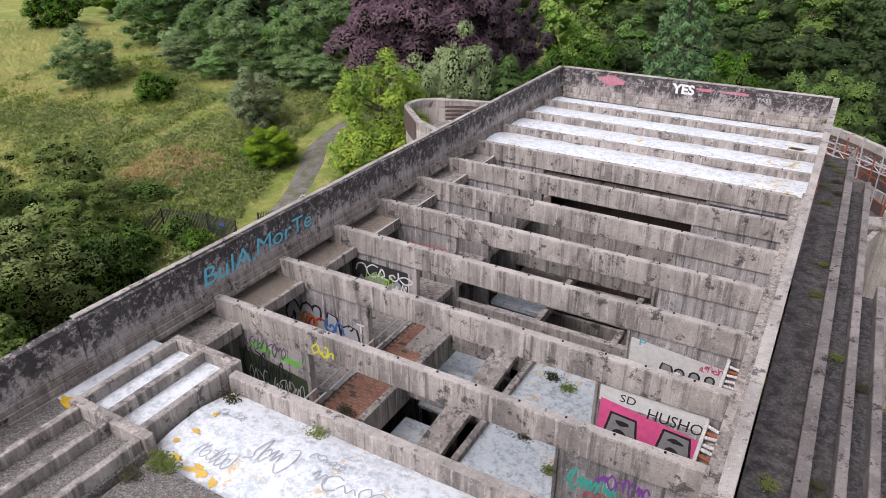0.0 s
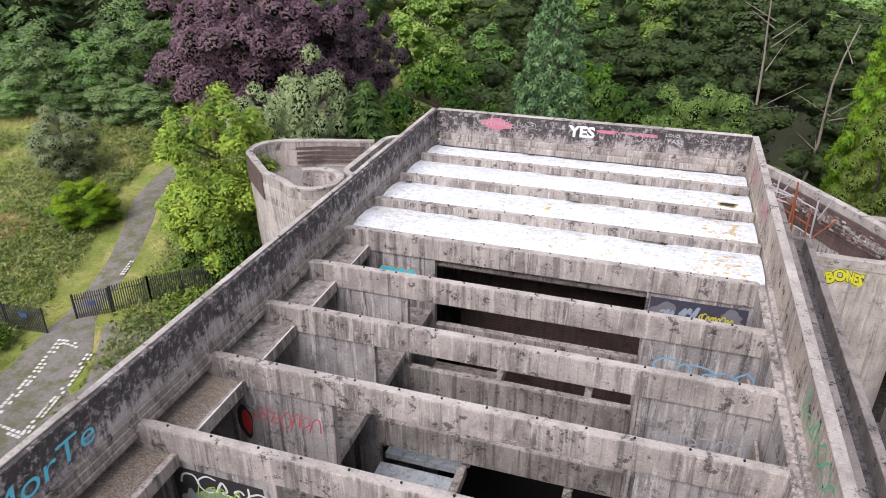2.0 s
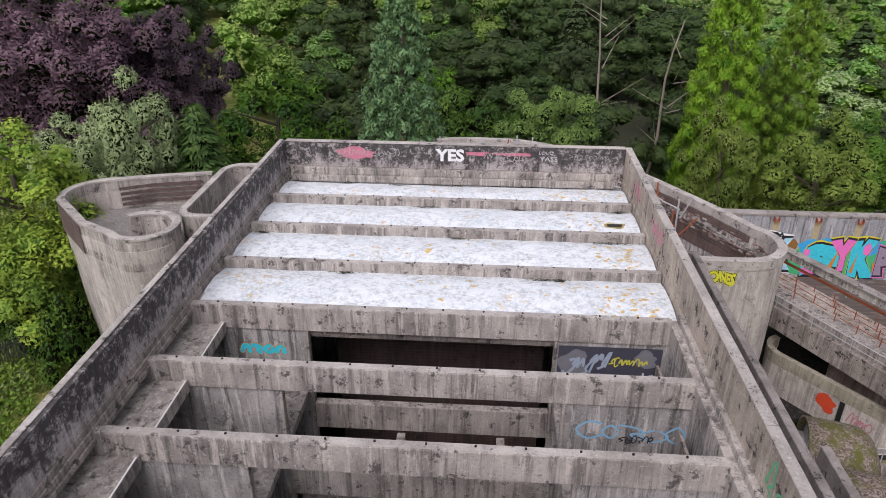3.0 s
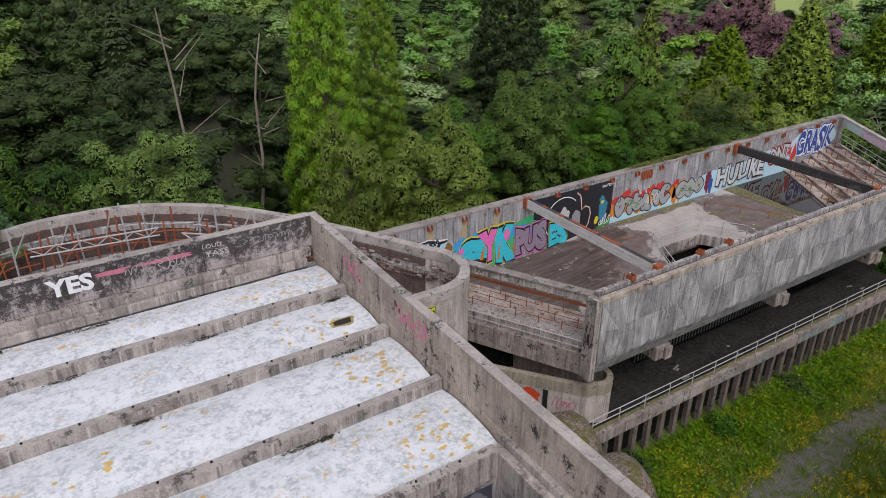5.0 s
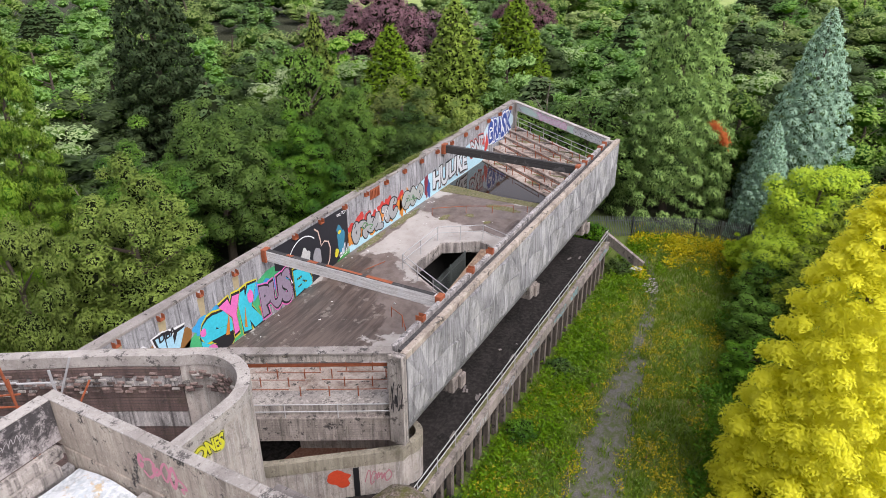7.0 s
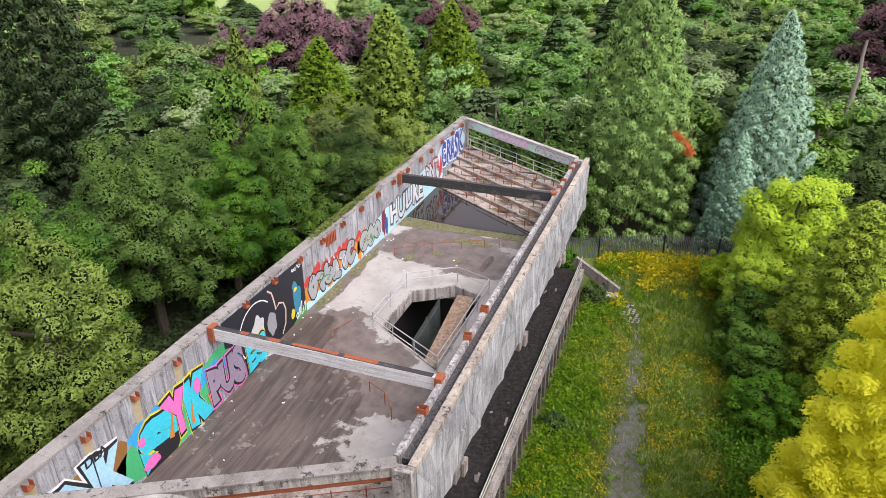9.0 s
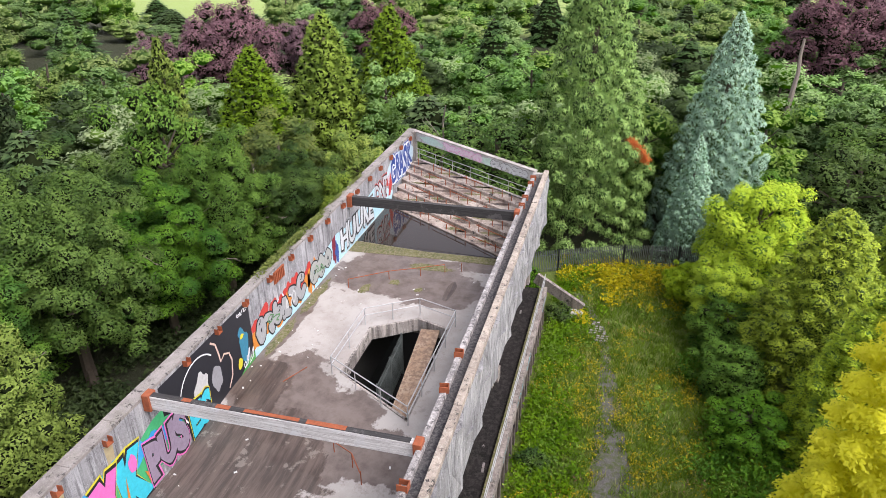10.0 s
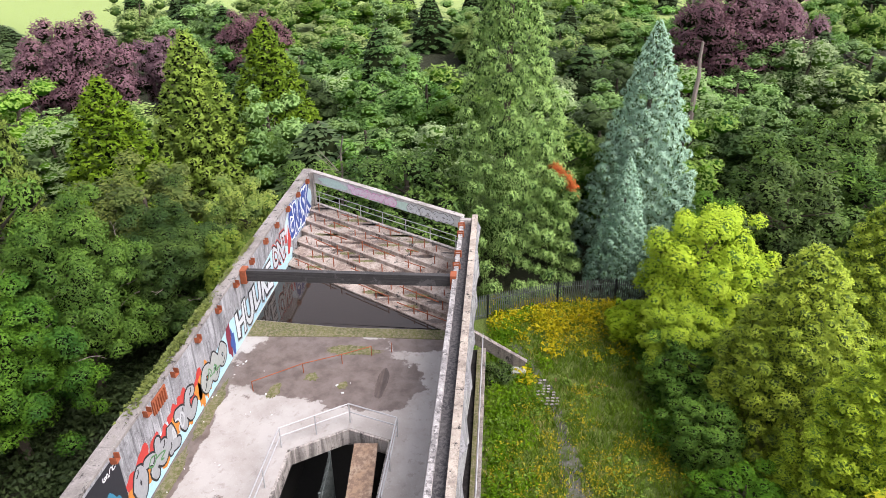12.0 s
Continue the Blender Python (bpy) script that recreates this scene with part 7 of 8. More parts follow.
def lettering(text, x, y, size, bold=0.0, slant=0.0, width=None):
    """The outlines of a word in the built-in font, scaled to a width."""
    cu = bpy.data.curves.new("word", "FONT")
    cu.body, cu.size, cu.offset, cu.shear, cu.resolution_u = text, 1.0, bold, slant, 3
    ob = bpy.data.objects.new("word", cu)
    scene.collection.objects.link(ob)
    me = bpy.data.meshes.new_from_object(ob.evaluated_get(bpy.context.evaluated_depsgraph_get()))
    pts = [v.co.copy() for v in me.vertices]
    polys = [[(pts[i].x, pts[i].y) for i in p.vertices] for p in me.polygons]
    bpy.data.objects.remove(ob)
    bpy.data.curves.remove(cu)
    bpy.data.meshes.remove(me)
    x0, x1 = min(p.x for p in pts), max(p.x for p in pts)
    kx = width / (x1 - x0) if width else size
    return [[(x + (a - x0) * kx, y + b * size) for a, b in poly] for poly in polys]


def blob(cx, cy, rx, ry, seed, rough=0.3, n=26):
    """A rounded mark; the rougher it is, the more ragged its edge."""
    if rough > 0.7:
        n = 90
    out = []
    for i in range(n):
        t = 6.2832 * i / n
        c, s = math.cos(t), math.sin(t)
        r = 1 + rough * noise.noise((c * 1.5 + seed, s * 1.5, seed))
        if rough > 0.7:
            r += 0.5 * noise.noise((c * 6 + seed, s * 6, seed)) + 0.45 * noise.noise((c * 16, s * 16 + seed, seed))
            r = max(r, 0.15)
        out.append((cx + rx * c * r, cy + ry * s * r))
    return out


def ribbon(points, w):
    """A brush stroke: mitred quads along a line."""
    sides = []
    n = len(points)
    for i, (x, y) in enumerate(points):
        (xa, ya), (xb, yb) = points[max(i - 1, 0)], points[min(i + 1, n - 1)]
        d = math.hypot(xb - xa, yb - ya) or 1
        nx, ny = -(yb - ya) / d * w / 2, (xb - xa) / d * w / 2
        sides.append(((x + nx, y + ny), (x - nx, y - ny)))
    return [[a[0], b[0], b[1], a[1]] for a, b in zip(sides, sides[1:])]


STROKES = (((0.0, 0.2), (0.3, 0.9), (0.75, 0.8), (0.9, 0.1)), ((0.9, 0.9), (0.35, 1.0), (0.0, 0.5), (0.4, 0.0), (1.0, 0.25)), ((0.5, 1.0), (0.0, 0.55), (0.45, 0.05), (0.95, 0.5), (0.55, 0.95)), ((0.0, 0.3), (0.25, 0.75), (0.5, 0.25), (0.75, 0.8), (1.0, 0.4)), ((0.1, 1.0), (0.0, 0.3), (0.45, 0.0), (0.9, 0.35), (0.55, 0.6), (0.3, 0.35)), ((0.0, 0.1), (0.2, 1.0), (0.55, 0.4), (0.3, 0.15), (0.9, 0.0)), ((0.0, 0.95), (0.6, 0.8), (0.95, 0.45), (0.5, 0.3), (0.75, 0.0)), ((0.05, 0.6), (0.5, 1.0), (0.9, 0.55), (0.45, 0.1), (0.1, 0.5)))


def scrawl(x0, x1, y0, y1, loops, w, seed):
    """An unreadable hand tag: hooks, loops and waves of a marker in a row."""
    g = random.Random(int(seed * 1000) + loops)
    out, x = [], x0
    step = (x1 - x0) / (loops + 0.5)
    lean = g.uniform(0.0, 0.25) * (y1 - y0)
    while x < x1 - step * 0.5:
        wide, tall = step * g.uniform(0.7, 1.5), (y1 - y0) * g.uniform(0.5, 1.0)
        base = y0 + (y1 - y0 - tall) * g.uniform(0, 1)
        flip = g.random() < 0.5
        ctrl = [Vector((x + wide * (1 - a if flip else a) + lean * b + g.uniform(-0.06, 0.06) * wide, base + tall * b, 0)) for a, b in g.choice(STROKES)]
        out += ribbon([q[:2] for q in bezier_line(ctrl, 5)], w * g.uniform(0.8, 1.2))
        x += wide * 0.9
    return out


def hand_drawn(polys, sway):
    """Letters bent and swollen as by hand."""
    return [[(a + sway * noise.noise((a * 0.9, b * 0.8, 3.3)), b + sway * 1.2 * noise.noise((a * 0.8, b * 0.5, 9.1))) for a, b in p] for p in polys]


def mural_word(name, text, where, x, y, size, width, fill, outline, halo, parent, layer, label, bold=0.03, sway=0.3):
    """A fat word: halo, dark outline and fill on one another."""
    m = flat(name, hand_drawn(lettering(text, x - 0.06, y, size, bold + 0.085, 0, width + 0.12), sway), halo, where, layer, parent, label)
    flat("outline", hand_drawn(lettering(text, x - 0.03, y, size, bold + 0.05, 0, width + 0.06), sway), outline, where, layer + 1, m)
    flat("fill", hand_drawn(lettering(text, x, y, size, bold, 0, width), sway), fill, where, layer + 2, m)
    return m


def bubble_word(name, where, x0, x1, y0, y1, n, fill, outline, parent, layer, seed, label, accents=()):
    """Unreadable fat letters: swollen stroke shapes with dark edges, each overlapping the next."""
    g = random.Random(int(seed * 1000) + n)
    h, w = (y1 - y0), (x1 - x0) / n
    fat = min(w, h) * 0.36
    big, small, bits = [], [], []
    for i in range(n):
        ctrl = g.choice(STROKES)
        tall = h * g.uniform(0.62, 0.86)
        cx, cy = x0 + i * w + fat * 0.45, y0 + fat * 0.5 + (h - tall - fat * 0.9) * g.uniform(0, 1)
        pts = [p[:2] for p in bezier_line([Vector((cx + (w - fat * 0.7) * a, cy + tall * 0.85 * b, 0)) for a, b in ctrl], 5)]
        q = fat * g.uniform(1.15, 1.45)
        for grow, shapes in ((h * 0.1, big), (0, small)):
            shapes += ribbon(pts, q + grow)
            for x, y in (pts[0], pts[-1]):
                shapes.append(blob(x, y, (q + grow) / 2, (q + grow) / 2, seed, 0.05, 14))
        x, y = pts[g.randrange(len(pts))]
        bits += ribbon([(x - fat * 0.4, y - fat * 0.3), (x + fat * 0.1, y), (x + fat * 0.2, y + fat * 0.5)], h * 0.045)
    m = flat(name, big, outline, where, layer, parent, label)
    flat("fill", small, fill, where, layer + 1, m)
    flat("outline", bits, outline, where, layer + 2, m)
    for k, c in enumerate(accents):
        u = x0 + (x1 - x0) * ((0.2 + 0.37 * k) % 0.8)
        flat("accent", scrawl(u, u + w * 1.3, y0 + h * 0.25, y0 + h * 0.7, 2, h * 0.05, seed + k), c, where, layer + 3, m)
    return m


CYAN, DKBLUE, PINK, BLACK_, WHITE_, GREY_, RED_, YELLOW_, LIMEG, ORANGE, PURPLE_ = (0.03, 0.52, 0.64), (0.02, 0.06, 0.27), (0.74, 0.16, 0.46), (0.015, 0.015, 0.018), (0.72, 0.73, 0.73), (0.33, 0.34, 0.34), (0.5, 0.04, 0.03), (0.62, 0.55, 0.03), (0.12, 0.42, 0.05), (0.6, 0.22, 0.03), (0.16, 0.06, 0.25)

# along the wing's long wall
W = wall_map((0, 53.15, 0), (1, 0, 0), (0, 0, 1))
m = flat("mural", [blob(12.1, 8.9, 1.75, 1.2, 3.1, 0.3)], (0.25, 0.12, 0.03), W, 0, wing, "light blue letters on a brown cloud")
mural_word("letters", "JNK", W, 9.9, 7.75, 3.0, 3.75, (0.36, 0.62, 0.74), BLACK_, WHITE_, m, 1, "light blue letters with white edge", 0.06)
flat("tag", lettering("DBA", 11.75, 9.85, 0.6, 0.03, 0, 1.1), BLACK_, W, 6, m)
m = flat("mural", [blob(16.6, 8.45, 3.3, 1.45, 5.7, 0.35, 40), blob(19.9, 8.9, 2.0, 1.1, 4.4, 0.35, 30)], (0.05, 0.42, 0.16), W, 0, wing, "cyan and pink letters on a green and blue cloud")
flat("cloud", [blob(14.6 + i * 1.25, 9.3 + 0.3 * math.sin(i), 0.8, 0.5, i + 2.2, 0.5) for i in range(6)], (0.03, 0.34, 0.66), W, 1, m)
for text, x, w, y, sz, col in (("S", 14.2, 2.25, 7.2, 3.1, CYAN), ("Y", 15.85, 1.5, 7.75, 2.75, PINK), ("K", 17.15, 1.8, 7.5, 3.0, CYAN)):
    mural_word("letter", text, W, x, y, sz, w, col, BLACK_, YELLOW_, m, 2 + 3 * (text == "Y"), "fat outlined letter", 0.1)
flat("accent", [blob(14.75, 7.6, 0.5, 0.28, 1.1), blob(14.45, 8.9, 0.22, 0.22, 4.1), blob(18.1, 9.25, 0.25, 0.4, 7.1)], PINK, W, 8, m)
flat("accent", [[(15.9, 7.9), (16.4, 9.2), (16.2, 7.8)], [(17.35, 7.6), (17.6, 9.0), (17.55, 7.5)], [(18.8, 7.6), (18.6, 8.4), (19.0, 7.9)]], ORANGE, W, 9, m)
mural_word("letters", "PUS", W, 18.9, 7.55, 2.5, 2.6, (0.3, 0.24, 0.31), BLACK_, PINK, m, 9, "grey-purple letters", 0.07)
m = flat("painted_panel", [[(20.35, 9.75), (21.5, 9.3), (21.75, 7.17), (27.7, 7.66), (27.7, 11.2), (20.35, 11.2)]], (0.012, 0.013, 0.018), W, 2, wing, "black-painted stretch of wall")
mural_word("letters", "ES", W, 21.75, 7.45, 2.0, 1.8, CYAN, BLACK_, YELLOW_, m, 9, "cyan letters with yellow edge", 0.07)
flat("outline", ribbon([(23.0 + 1.55 * math.cos(t), 9.2 + 1.6 * math.sin(t)) for t in [0.75 + 0.12 * i for i in range(26)]], 0.07), WHITE_, W, 4, m)
flat("outline", ribbon([(24.2, 10.9), (24.55, 10.6), (24.7, 9.95), (24.75, 9.5), (25.1, 9.7), (25.5, 9.5), (25.65, 9.0), (25.5, 8.2), (25.1, 7.7)], 0.1), (0.62, 0.45, 0.36), W, 4, m)
flat("shape", [blob(23.1, 9.2, 0.55, 0.75, 6.1, 0.4)], (0.5, 0.5, 0.48), W, 5, m)
flat("shape", [blob(24.3, 8.9, 0.4, 0.7, 8.8, 0.3)], (0.28, 0.28, 0.29), W, 5, m)
flat("tag", scrawl(26.6, 27.6, 10.75, 11.0, 5, 0.05, 1.0), WHITE_, W, 4, m)
flat("shape", [blob(26.9, 8.9, 0.42, 1.1, 2.9, 0.5), blob(26.7, 9.9, 0.25, 0.25, 1.2)], (0.03, 0.2, 0.3), W, 4, m, "teal painted shape")
flat("shape", [blob(26.75, 9.65, 0.18, 0.12, 5.2), blob(26.3, 8.3, 0.2, 0.3, 5.5)], YELLOW_, W, 5, m)
flat("shape", [[(26.2, 7.62), (27.7, 7.7), (27.7, 8.15), (27.0, 8.0)]], (0.06, 0.3, 0.06), W, 6, m)
flat("tag", scrawl(26.5, 27.5, 7.8, 8.7, 3, 0.06, 4.0), WHITE_, W, 7, m)
m = flat("mural", [[(27.72, 7.67), (50.0, 7.67), (50.4, 8.3), (47.0, 10.2), (41.0, 9.4), (39.0, 9.7), (34.6, 8.9), (33.0, 9.8), (30.0, 9.4), (27.72, 8.6)]], (0.42, 0.66, 0.74), W, 0, wing, "long pale blue mural with grey letters")
flat("cloud", [blob(28.3 + 0.9 * i, 9.2 + 0.25 * math.sin(i * 1.7), 0.6, 0.55, 3 + i, 0.6) for i in range(8)], RED_, W, 1, m)
flat("cloud", [blob(28.0 + 1.3 * i, 8.6 + 0.3 * math.sin(i * 2.7), 0.5, 0.5, 13 + i, 0.6) for i in range(6)], ORANGE, W, 2, m)
flat("cloud", [blob(34.6 + 0.5 * i, 8.4 + 0.3 * math.sin(i), 0.3, 0.8, 23 + i, 0.6) for i in range(3)], ORANGE, W, 2, m)
bubble_word("letters", W, 28.1, 33.9, 7.85, 9.75, 6, GREY_, BLACK_, m, 3, 2.2, "grey round letters with black edges", ((0.08, 0.22, 0.08), (0.5, 0.52, 0.52)))
bubble_word("letters", W, 34.8, 37.9, 7.95, 9.6, 3, (0.36, 0.38, 0.35), BLACK_, m, 3, 7.2, "grey-green round letters", ((0.1, 0.25, 0.1),))
flat("shape", [blob(38.45, 8.9, 0.3, 0.95, 3.3, 0.5)], (0.2, 0.02, 0.04), W, 4, m, "dark red painted shape")
flat("shape", [blob(38.85, 8.5, 0.3, 0.7, 6.3, 0.5)], (0.03, 0.08, 0.28), W, 5, m)
mural_word("letters", "HUUKE", W, 39.6, 8.15, 2.2, 6.3, (0.62, 0.65, 0.66), BLACK_, (0.3, 0.32, 0.33), m, 3, "grey block letters with black edges", 0.03)
mural_word("letters", "ONT", W, 46.3, 8.6, 2.2, 2.9, (0.5, 0.53, 0.54), BLACK_, RED_, m, 3, "grey block letters with red edge", 0.03)
m = flat("mural", [blob(52.9, 9.85, 3.3, 1.25, 9.4, 0.25, 40)], (0.5, 0.64, 0.7), W, 1, wing, "dark blue letters on a pale blue cloud")
flat("accent", [[(49.3, 8.3), (49.9, 10.2), (50.3, 9.0), (49.7, 8.2)], [(48.9, 9.3), (49.5, 10.0), (49.4, 9.1)]], RED_, W, 2, m)
mural_word("letters", "GRASIK", W, 50.2, 8.95, 2.7, 5.5, DKBLUE, WHITE_, DKBLUE, m, 3, "dark blue letters with white edge", 0.04)
flat("stain", [[(x, 9.6), (x + 0.3, 9.6), (x + 0.42, 10.95), (x - 0.05, 10.95)] for x in (9.4, 11.95, 14.5, 17.05)], (0.4, 0.33, 0.19), W, 0, wing, "pale rust run below a beam shoe")

# the high spandrel at the wing's far end
us = (ea - eb).normalized()
S = wall_map(Vector((eb.x, eb.y, 0)) + Vector((us.y, -us.x, 0)) * 0.143, us, (0, 0, 1))
m = flat("mural", [blob(2.6, 11.05, 1.5, 0.3, 2.2, 0.4), blob(9.2, 11.0, 0.9, 0.26, 4.2, 0.5)], (0.55, 0.72, 0.62), S, 0, wing, "pink and white letters along the spandrel")
bubble_word("letters", S, 4.2, 8.6, 10.75, 11.35, 6, (0.76, 0.6, 0.68), PINK, m, 1, 3.3, "pink outlined round letters", (WHITE_,))
bubble_word("letters", S, 9.6, 13.4, 10.72, 11.3, 7, (0.62, 0.63, 0.62), BLACK_, m, 1, 6.3, "white round letters with black edges")

# parapets of the main block
P = wall_map((XL + 0.02, 0, 0), (0, 1, 0), (0, 0, 1))
m = flat("tag", lettering("BulA.", 11.9, 18.66, 0.85, 0.0, 0.1, 2.1), (0.1, 0.5, 0.66), P, 1, block, "pale blue sprayed words")
flat("word", lettering("MorTe", 14.1, 18.74, 0.8, 0.0, 0.1, 2.7), (0.1, 0.5, 0.66), P, 1, m)
E_ = wall_map((0, 40.4, 0), (1, 0, 0), (0, 0, 1))
flat("tag", lettering("YES", -8.4, 19.0, 0.72, 0.04, 0, 1.25), WHITE_, E_, 2, block, "bold white painted word")
flat("tag", lettering("LOUD", -3.95, 19.38, 0.2, 0.0, 0, 0.6) + lettering("YASS", -3.9, 19.08, 0.28, 0.0, 0, 0.75), (0.5, 0.49, 0.48), E_, 2, block)
flat("tag", [blob(-11.9, 19.25, 0.8, 0.26, 2.2, 0.6), blob(-6.6, 19.35, 0.5, 0.08, 3.2, 0.6), blob(-5.0, 19.35, 0.9, 0.06, 4.2, 0.6)], (0.5, 0.16, 0.22), E_, 2, block)
flat("tag", scrawl(-12.6, -10.0, 19.1, 19.5, 11, 0.022, 1.1) + scrawl(-6.3, -4.6, 19.0, 19.45, 6, 0.03, 2.1) + scrawl(-2.8, -1.0, 19.15, 19.45, 9, 0.018, 3.1), (0.36, 0.34, 0.33), E_, 3, block)
Q = wall_map((XR + 0.05, 0, 0), (0, -1, 0), (0, 0, 1))
flat("tag", scrawl(-37.9, -36.7, 18.75, 19.4, 5, 0.07, 2.0) + scrawl(-34.4, -32.7, 18.75, 19.4, 6, 0.08, 5.0), (0.55, 0.2, 0.27), Q, 1, block, "faded pink sprayed tag")
flat("tag", scrawl(-22.6, -19.0, 18.6, 19.45, 7, 0.06, 3.0), (0.08, 0.4, 0.2), Q, 1, block, "green sprayed tag")

# rooms of the main block


def cross(y):
    return wall_map((0, y - 0.07, 0), (1, 0, 0), (0, 0, 1))


R12, R15, R18, R21, R24, R26, R29 = (cross(y) for y in BEAM_Y)
m = flat("painted_panel", [[(-14.2, 15.32), (-11.55, 15.32), (-11.55, 16.4), (-14.2, 16.75)]], (0.05, 0.075, 0.035), R12, 0, block, "dark green painted wall with black scrawl")
flat("accent", [blob(-13.2, 17.0, 0.5, 0.13, 1.2, 0.6), blob(-12.1, 16.9, 0.45, 0.1, 3.2, 0.6)], (0.15, 0.5, 0.08), R12, 1, m)
flat("tag", scrawl(-13.6, -12.3, 15.5, 16.8, 5, 0.05, 1.4) + scrawl(-14.1, -13.0, 15.5, 16.9, 3, 0.05, 2.4), BLACK_, R12, 2, m)
flat("tag", scrawl(-12.9, -11.7, 15.5, 16.3, 5, 0.03, 5.4) + scrawl(-13.9, -13.2, 15.4, 16.2, 3, 0.03, 0.4), (0.6, 0.6, 0.6), R12, 3, m)
flat("tag", scrawl(-14.0, -12.3, 16.8, 17.35, 8, 0.04, 0.9), (0.12, 0.08, 0.14), R12, 3, block)
m = bubble_word("mural", R15, -14.8, -11.9, 15.35, 17.0, 5, (0.4, 0.42, 0.43), BLACK_, block, 0, 1.6, "grey round letters with black edges", (RED_, (0.05, 0.15, 0.4), ORANGE))
flat("tag", lettering("T", -11.85, 16.35, 0.5, 0.02, 0, 0.3), WHITE_, R15, 3, m)
m = flat("painted_panel", [[(-14.2, 15.7), (-11.75, 15.6), (-11.75, 17.15), (-14.2, 17.2)]], (0.03, 0.03, 0.03), R18, 0, block, "black mural with white and lime lines")
flat("shape", [blob(-13.1, 16.2, 0.6, 0.55, 2.1, 0.5), blob(-12.3, 16.1, 0.4, 0.5, 4.1, 0.5), blob(-13.8, 16.0, 0.3, 0.5, 7.1, 0.5)], (0.3, 0.31, 0.31), R18, 1, m)
flat("tag", scrawl(-14.1, -11.9, 16.6, 17.1, 4, 0.06, 2.4) + scrawl(-12.4, -11.8, 15.8, 16.8, 4, 0.03, 1.4), WHITE_, R18, 2, m)
flat("tag", scrawl(-13.6, -12.4, 16.2, 17.0, 5, 0.035, 5.4) + scrawl(-13.2, -12.0, 15.7, 16.1, 4, 0.035, 3.4), (0.3, 0.55, 0.08), R18, 3, m)
flat("tag", scrawl(-13.9, -12.0, 16.2, 16.9, 7, 0.035, 4.4), (0.5, 0.08, 0.1), R21, 0, block, "red sprayed tag")
flat("shape", [blob(-14.1, 16.2, 0.25, 0.55, 2.8, 0.3)], BLACK_, R21, 0, block)
flat("shape", [blob(-14.05, 16.2, 0.16, 0.4, 2.8, 0.3)], RED_, R21, 1, block)
bubble_word("tag", R29, -13.55, -12.1, 16.5, 16.95, 4, CYAN, ORANGE, block, 0, 2.6, "cyan bubble letters with orange edge")
B12 = wall_map((0, BEAM_Y[0] - 0.13, 0), (1, 0, 0), (0, 0, 1))
flat("tag", scrawl(-11.25, -10.45, 17.52, 17.95, 4, 0.05, 2.2), (0.62, 0.6, 0.03), B12, 0, block, "yellow sprayed tag on the beam")
# east rooms
m = flat("painted_panel", [[(-3.8, 16.9), (-1.02, 16.9), (-1.02, 17.42), (-3.8, 17.42)]], (0.6, 0.6, 0.57), R15, 0, block, "white band with black writing over pink")
flat("pink_panel", [[(-3.8, 15.32), (-1.02, 15.32), (-1.02, 16.6), (-3.75, 17.0)]], (0.66, 0.09, 0.24), R15, 1, m)
flat("tag", lettering("SD", -3.25, 17.05, 0.36, 0.0, 0.1, 0.42), BLACK_, R15, 2, m)
flat("tag", lettering("HUSHO", -2.5, 16.78, 0.5, 0.0, 0.1, 1.4), BLACK_, R15, 2, m)
for x in (-3.15, -1.75):
    flat("outline", [[(x - 0.55, 15.35), (x + 0.55, 15.35), (x + 0.42, 16.6), (x - 0.3, 16.65)]], BLACK_, R15, 2, m)
    flat("shape", [[(x - 0.48, 15.35), (x + 0.48, 15.35), (x + 0.37, 16.53), (x - 0.25, 16.58)]], (0.22, 0.22, 0.22), R15, 3, m)
    flat("shape", [blob(x, 15.85, 0.22, 0.28, x, 0.1), blob(x + 0.05, 16.35, 0.2, 0.08, x, 0.4)], BLACK_, R15, 4, m)
m = flat("painted_panel", [[(-3.8, 15.32), (-1.02, 15.32), (-1.02, 16.95), (-3.8, 17.2)]], (0.56, 0.55, 0.52), R18, 0, block, "white wall with black and grey letters")
bubble_word("letters", R18, -3.25, -1.1, 15.6, 16.75, 5, (0.24, 0.24, 0.24), BLACK_, m, 1, 4.6, "grey round letters with black edges", (WHITE_,))
flat("tag", scrawl(-1.75, -1.15, 16.7, 17.0, 4, 0.03, 0.4), (0.5, 0.05, 0.15), R18, 5, m)
flat("tag", lettering("P", -3.55, 17.0, 0.3, 0.01, 0, 0.2), (0.08, 0.35, 0.4), R18, 2, m)
m = flat("tag", scrawl(-3.7, -2.5, 16.3, 17.0, 5, 0.06, 1.4), (0.05, 0.4, 0.32), R12, 1, block, "green and purple sprayed tags")
flat("tag", scrawl(-2.9, -1.7, 16.7, 17.3, 7, 0.045, 3.4), (0.2, 0.06, 0.3), R12, 2, m)
flat("tag", scrawl(-3.2, -2.0, 16.0, 16.6, 4, 0.06, 5.4), (0.5, 0.1, 0.12), R12, 3, m)
flat("tag", scrawl(-3.5, -1.0, 16.0, 16.5, 7, 0.05, 2.4), (0.35, 0.38, 0.42), R24, 1, block, "pale blurred tag")
flat("tag", scrawl(-3.5, -0.9, 16.25, 16.9, 5, 0.06, 0.4), (0.2, 0.42, 0.6), R26, 1, block, "pale blue sprayed wave")
flat("tag", scrawl(-2.4, -1.5, 16.2, 16.5, 5, 0.035, 6.4), BLACK_, R26, 2, block)
m = flat("painted_panel", [[(-3.8, 15.32), (-0.75, 15.32), (-0.75, 17.3), (-3.8, 17.3)]], (0.05, 0.05, 0.07), R29, 0, block, "flaking black mural with purple and yellow")
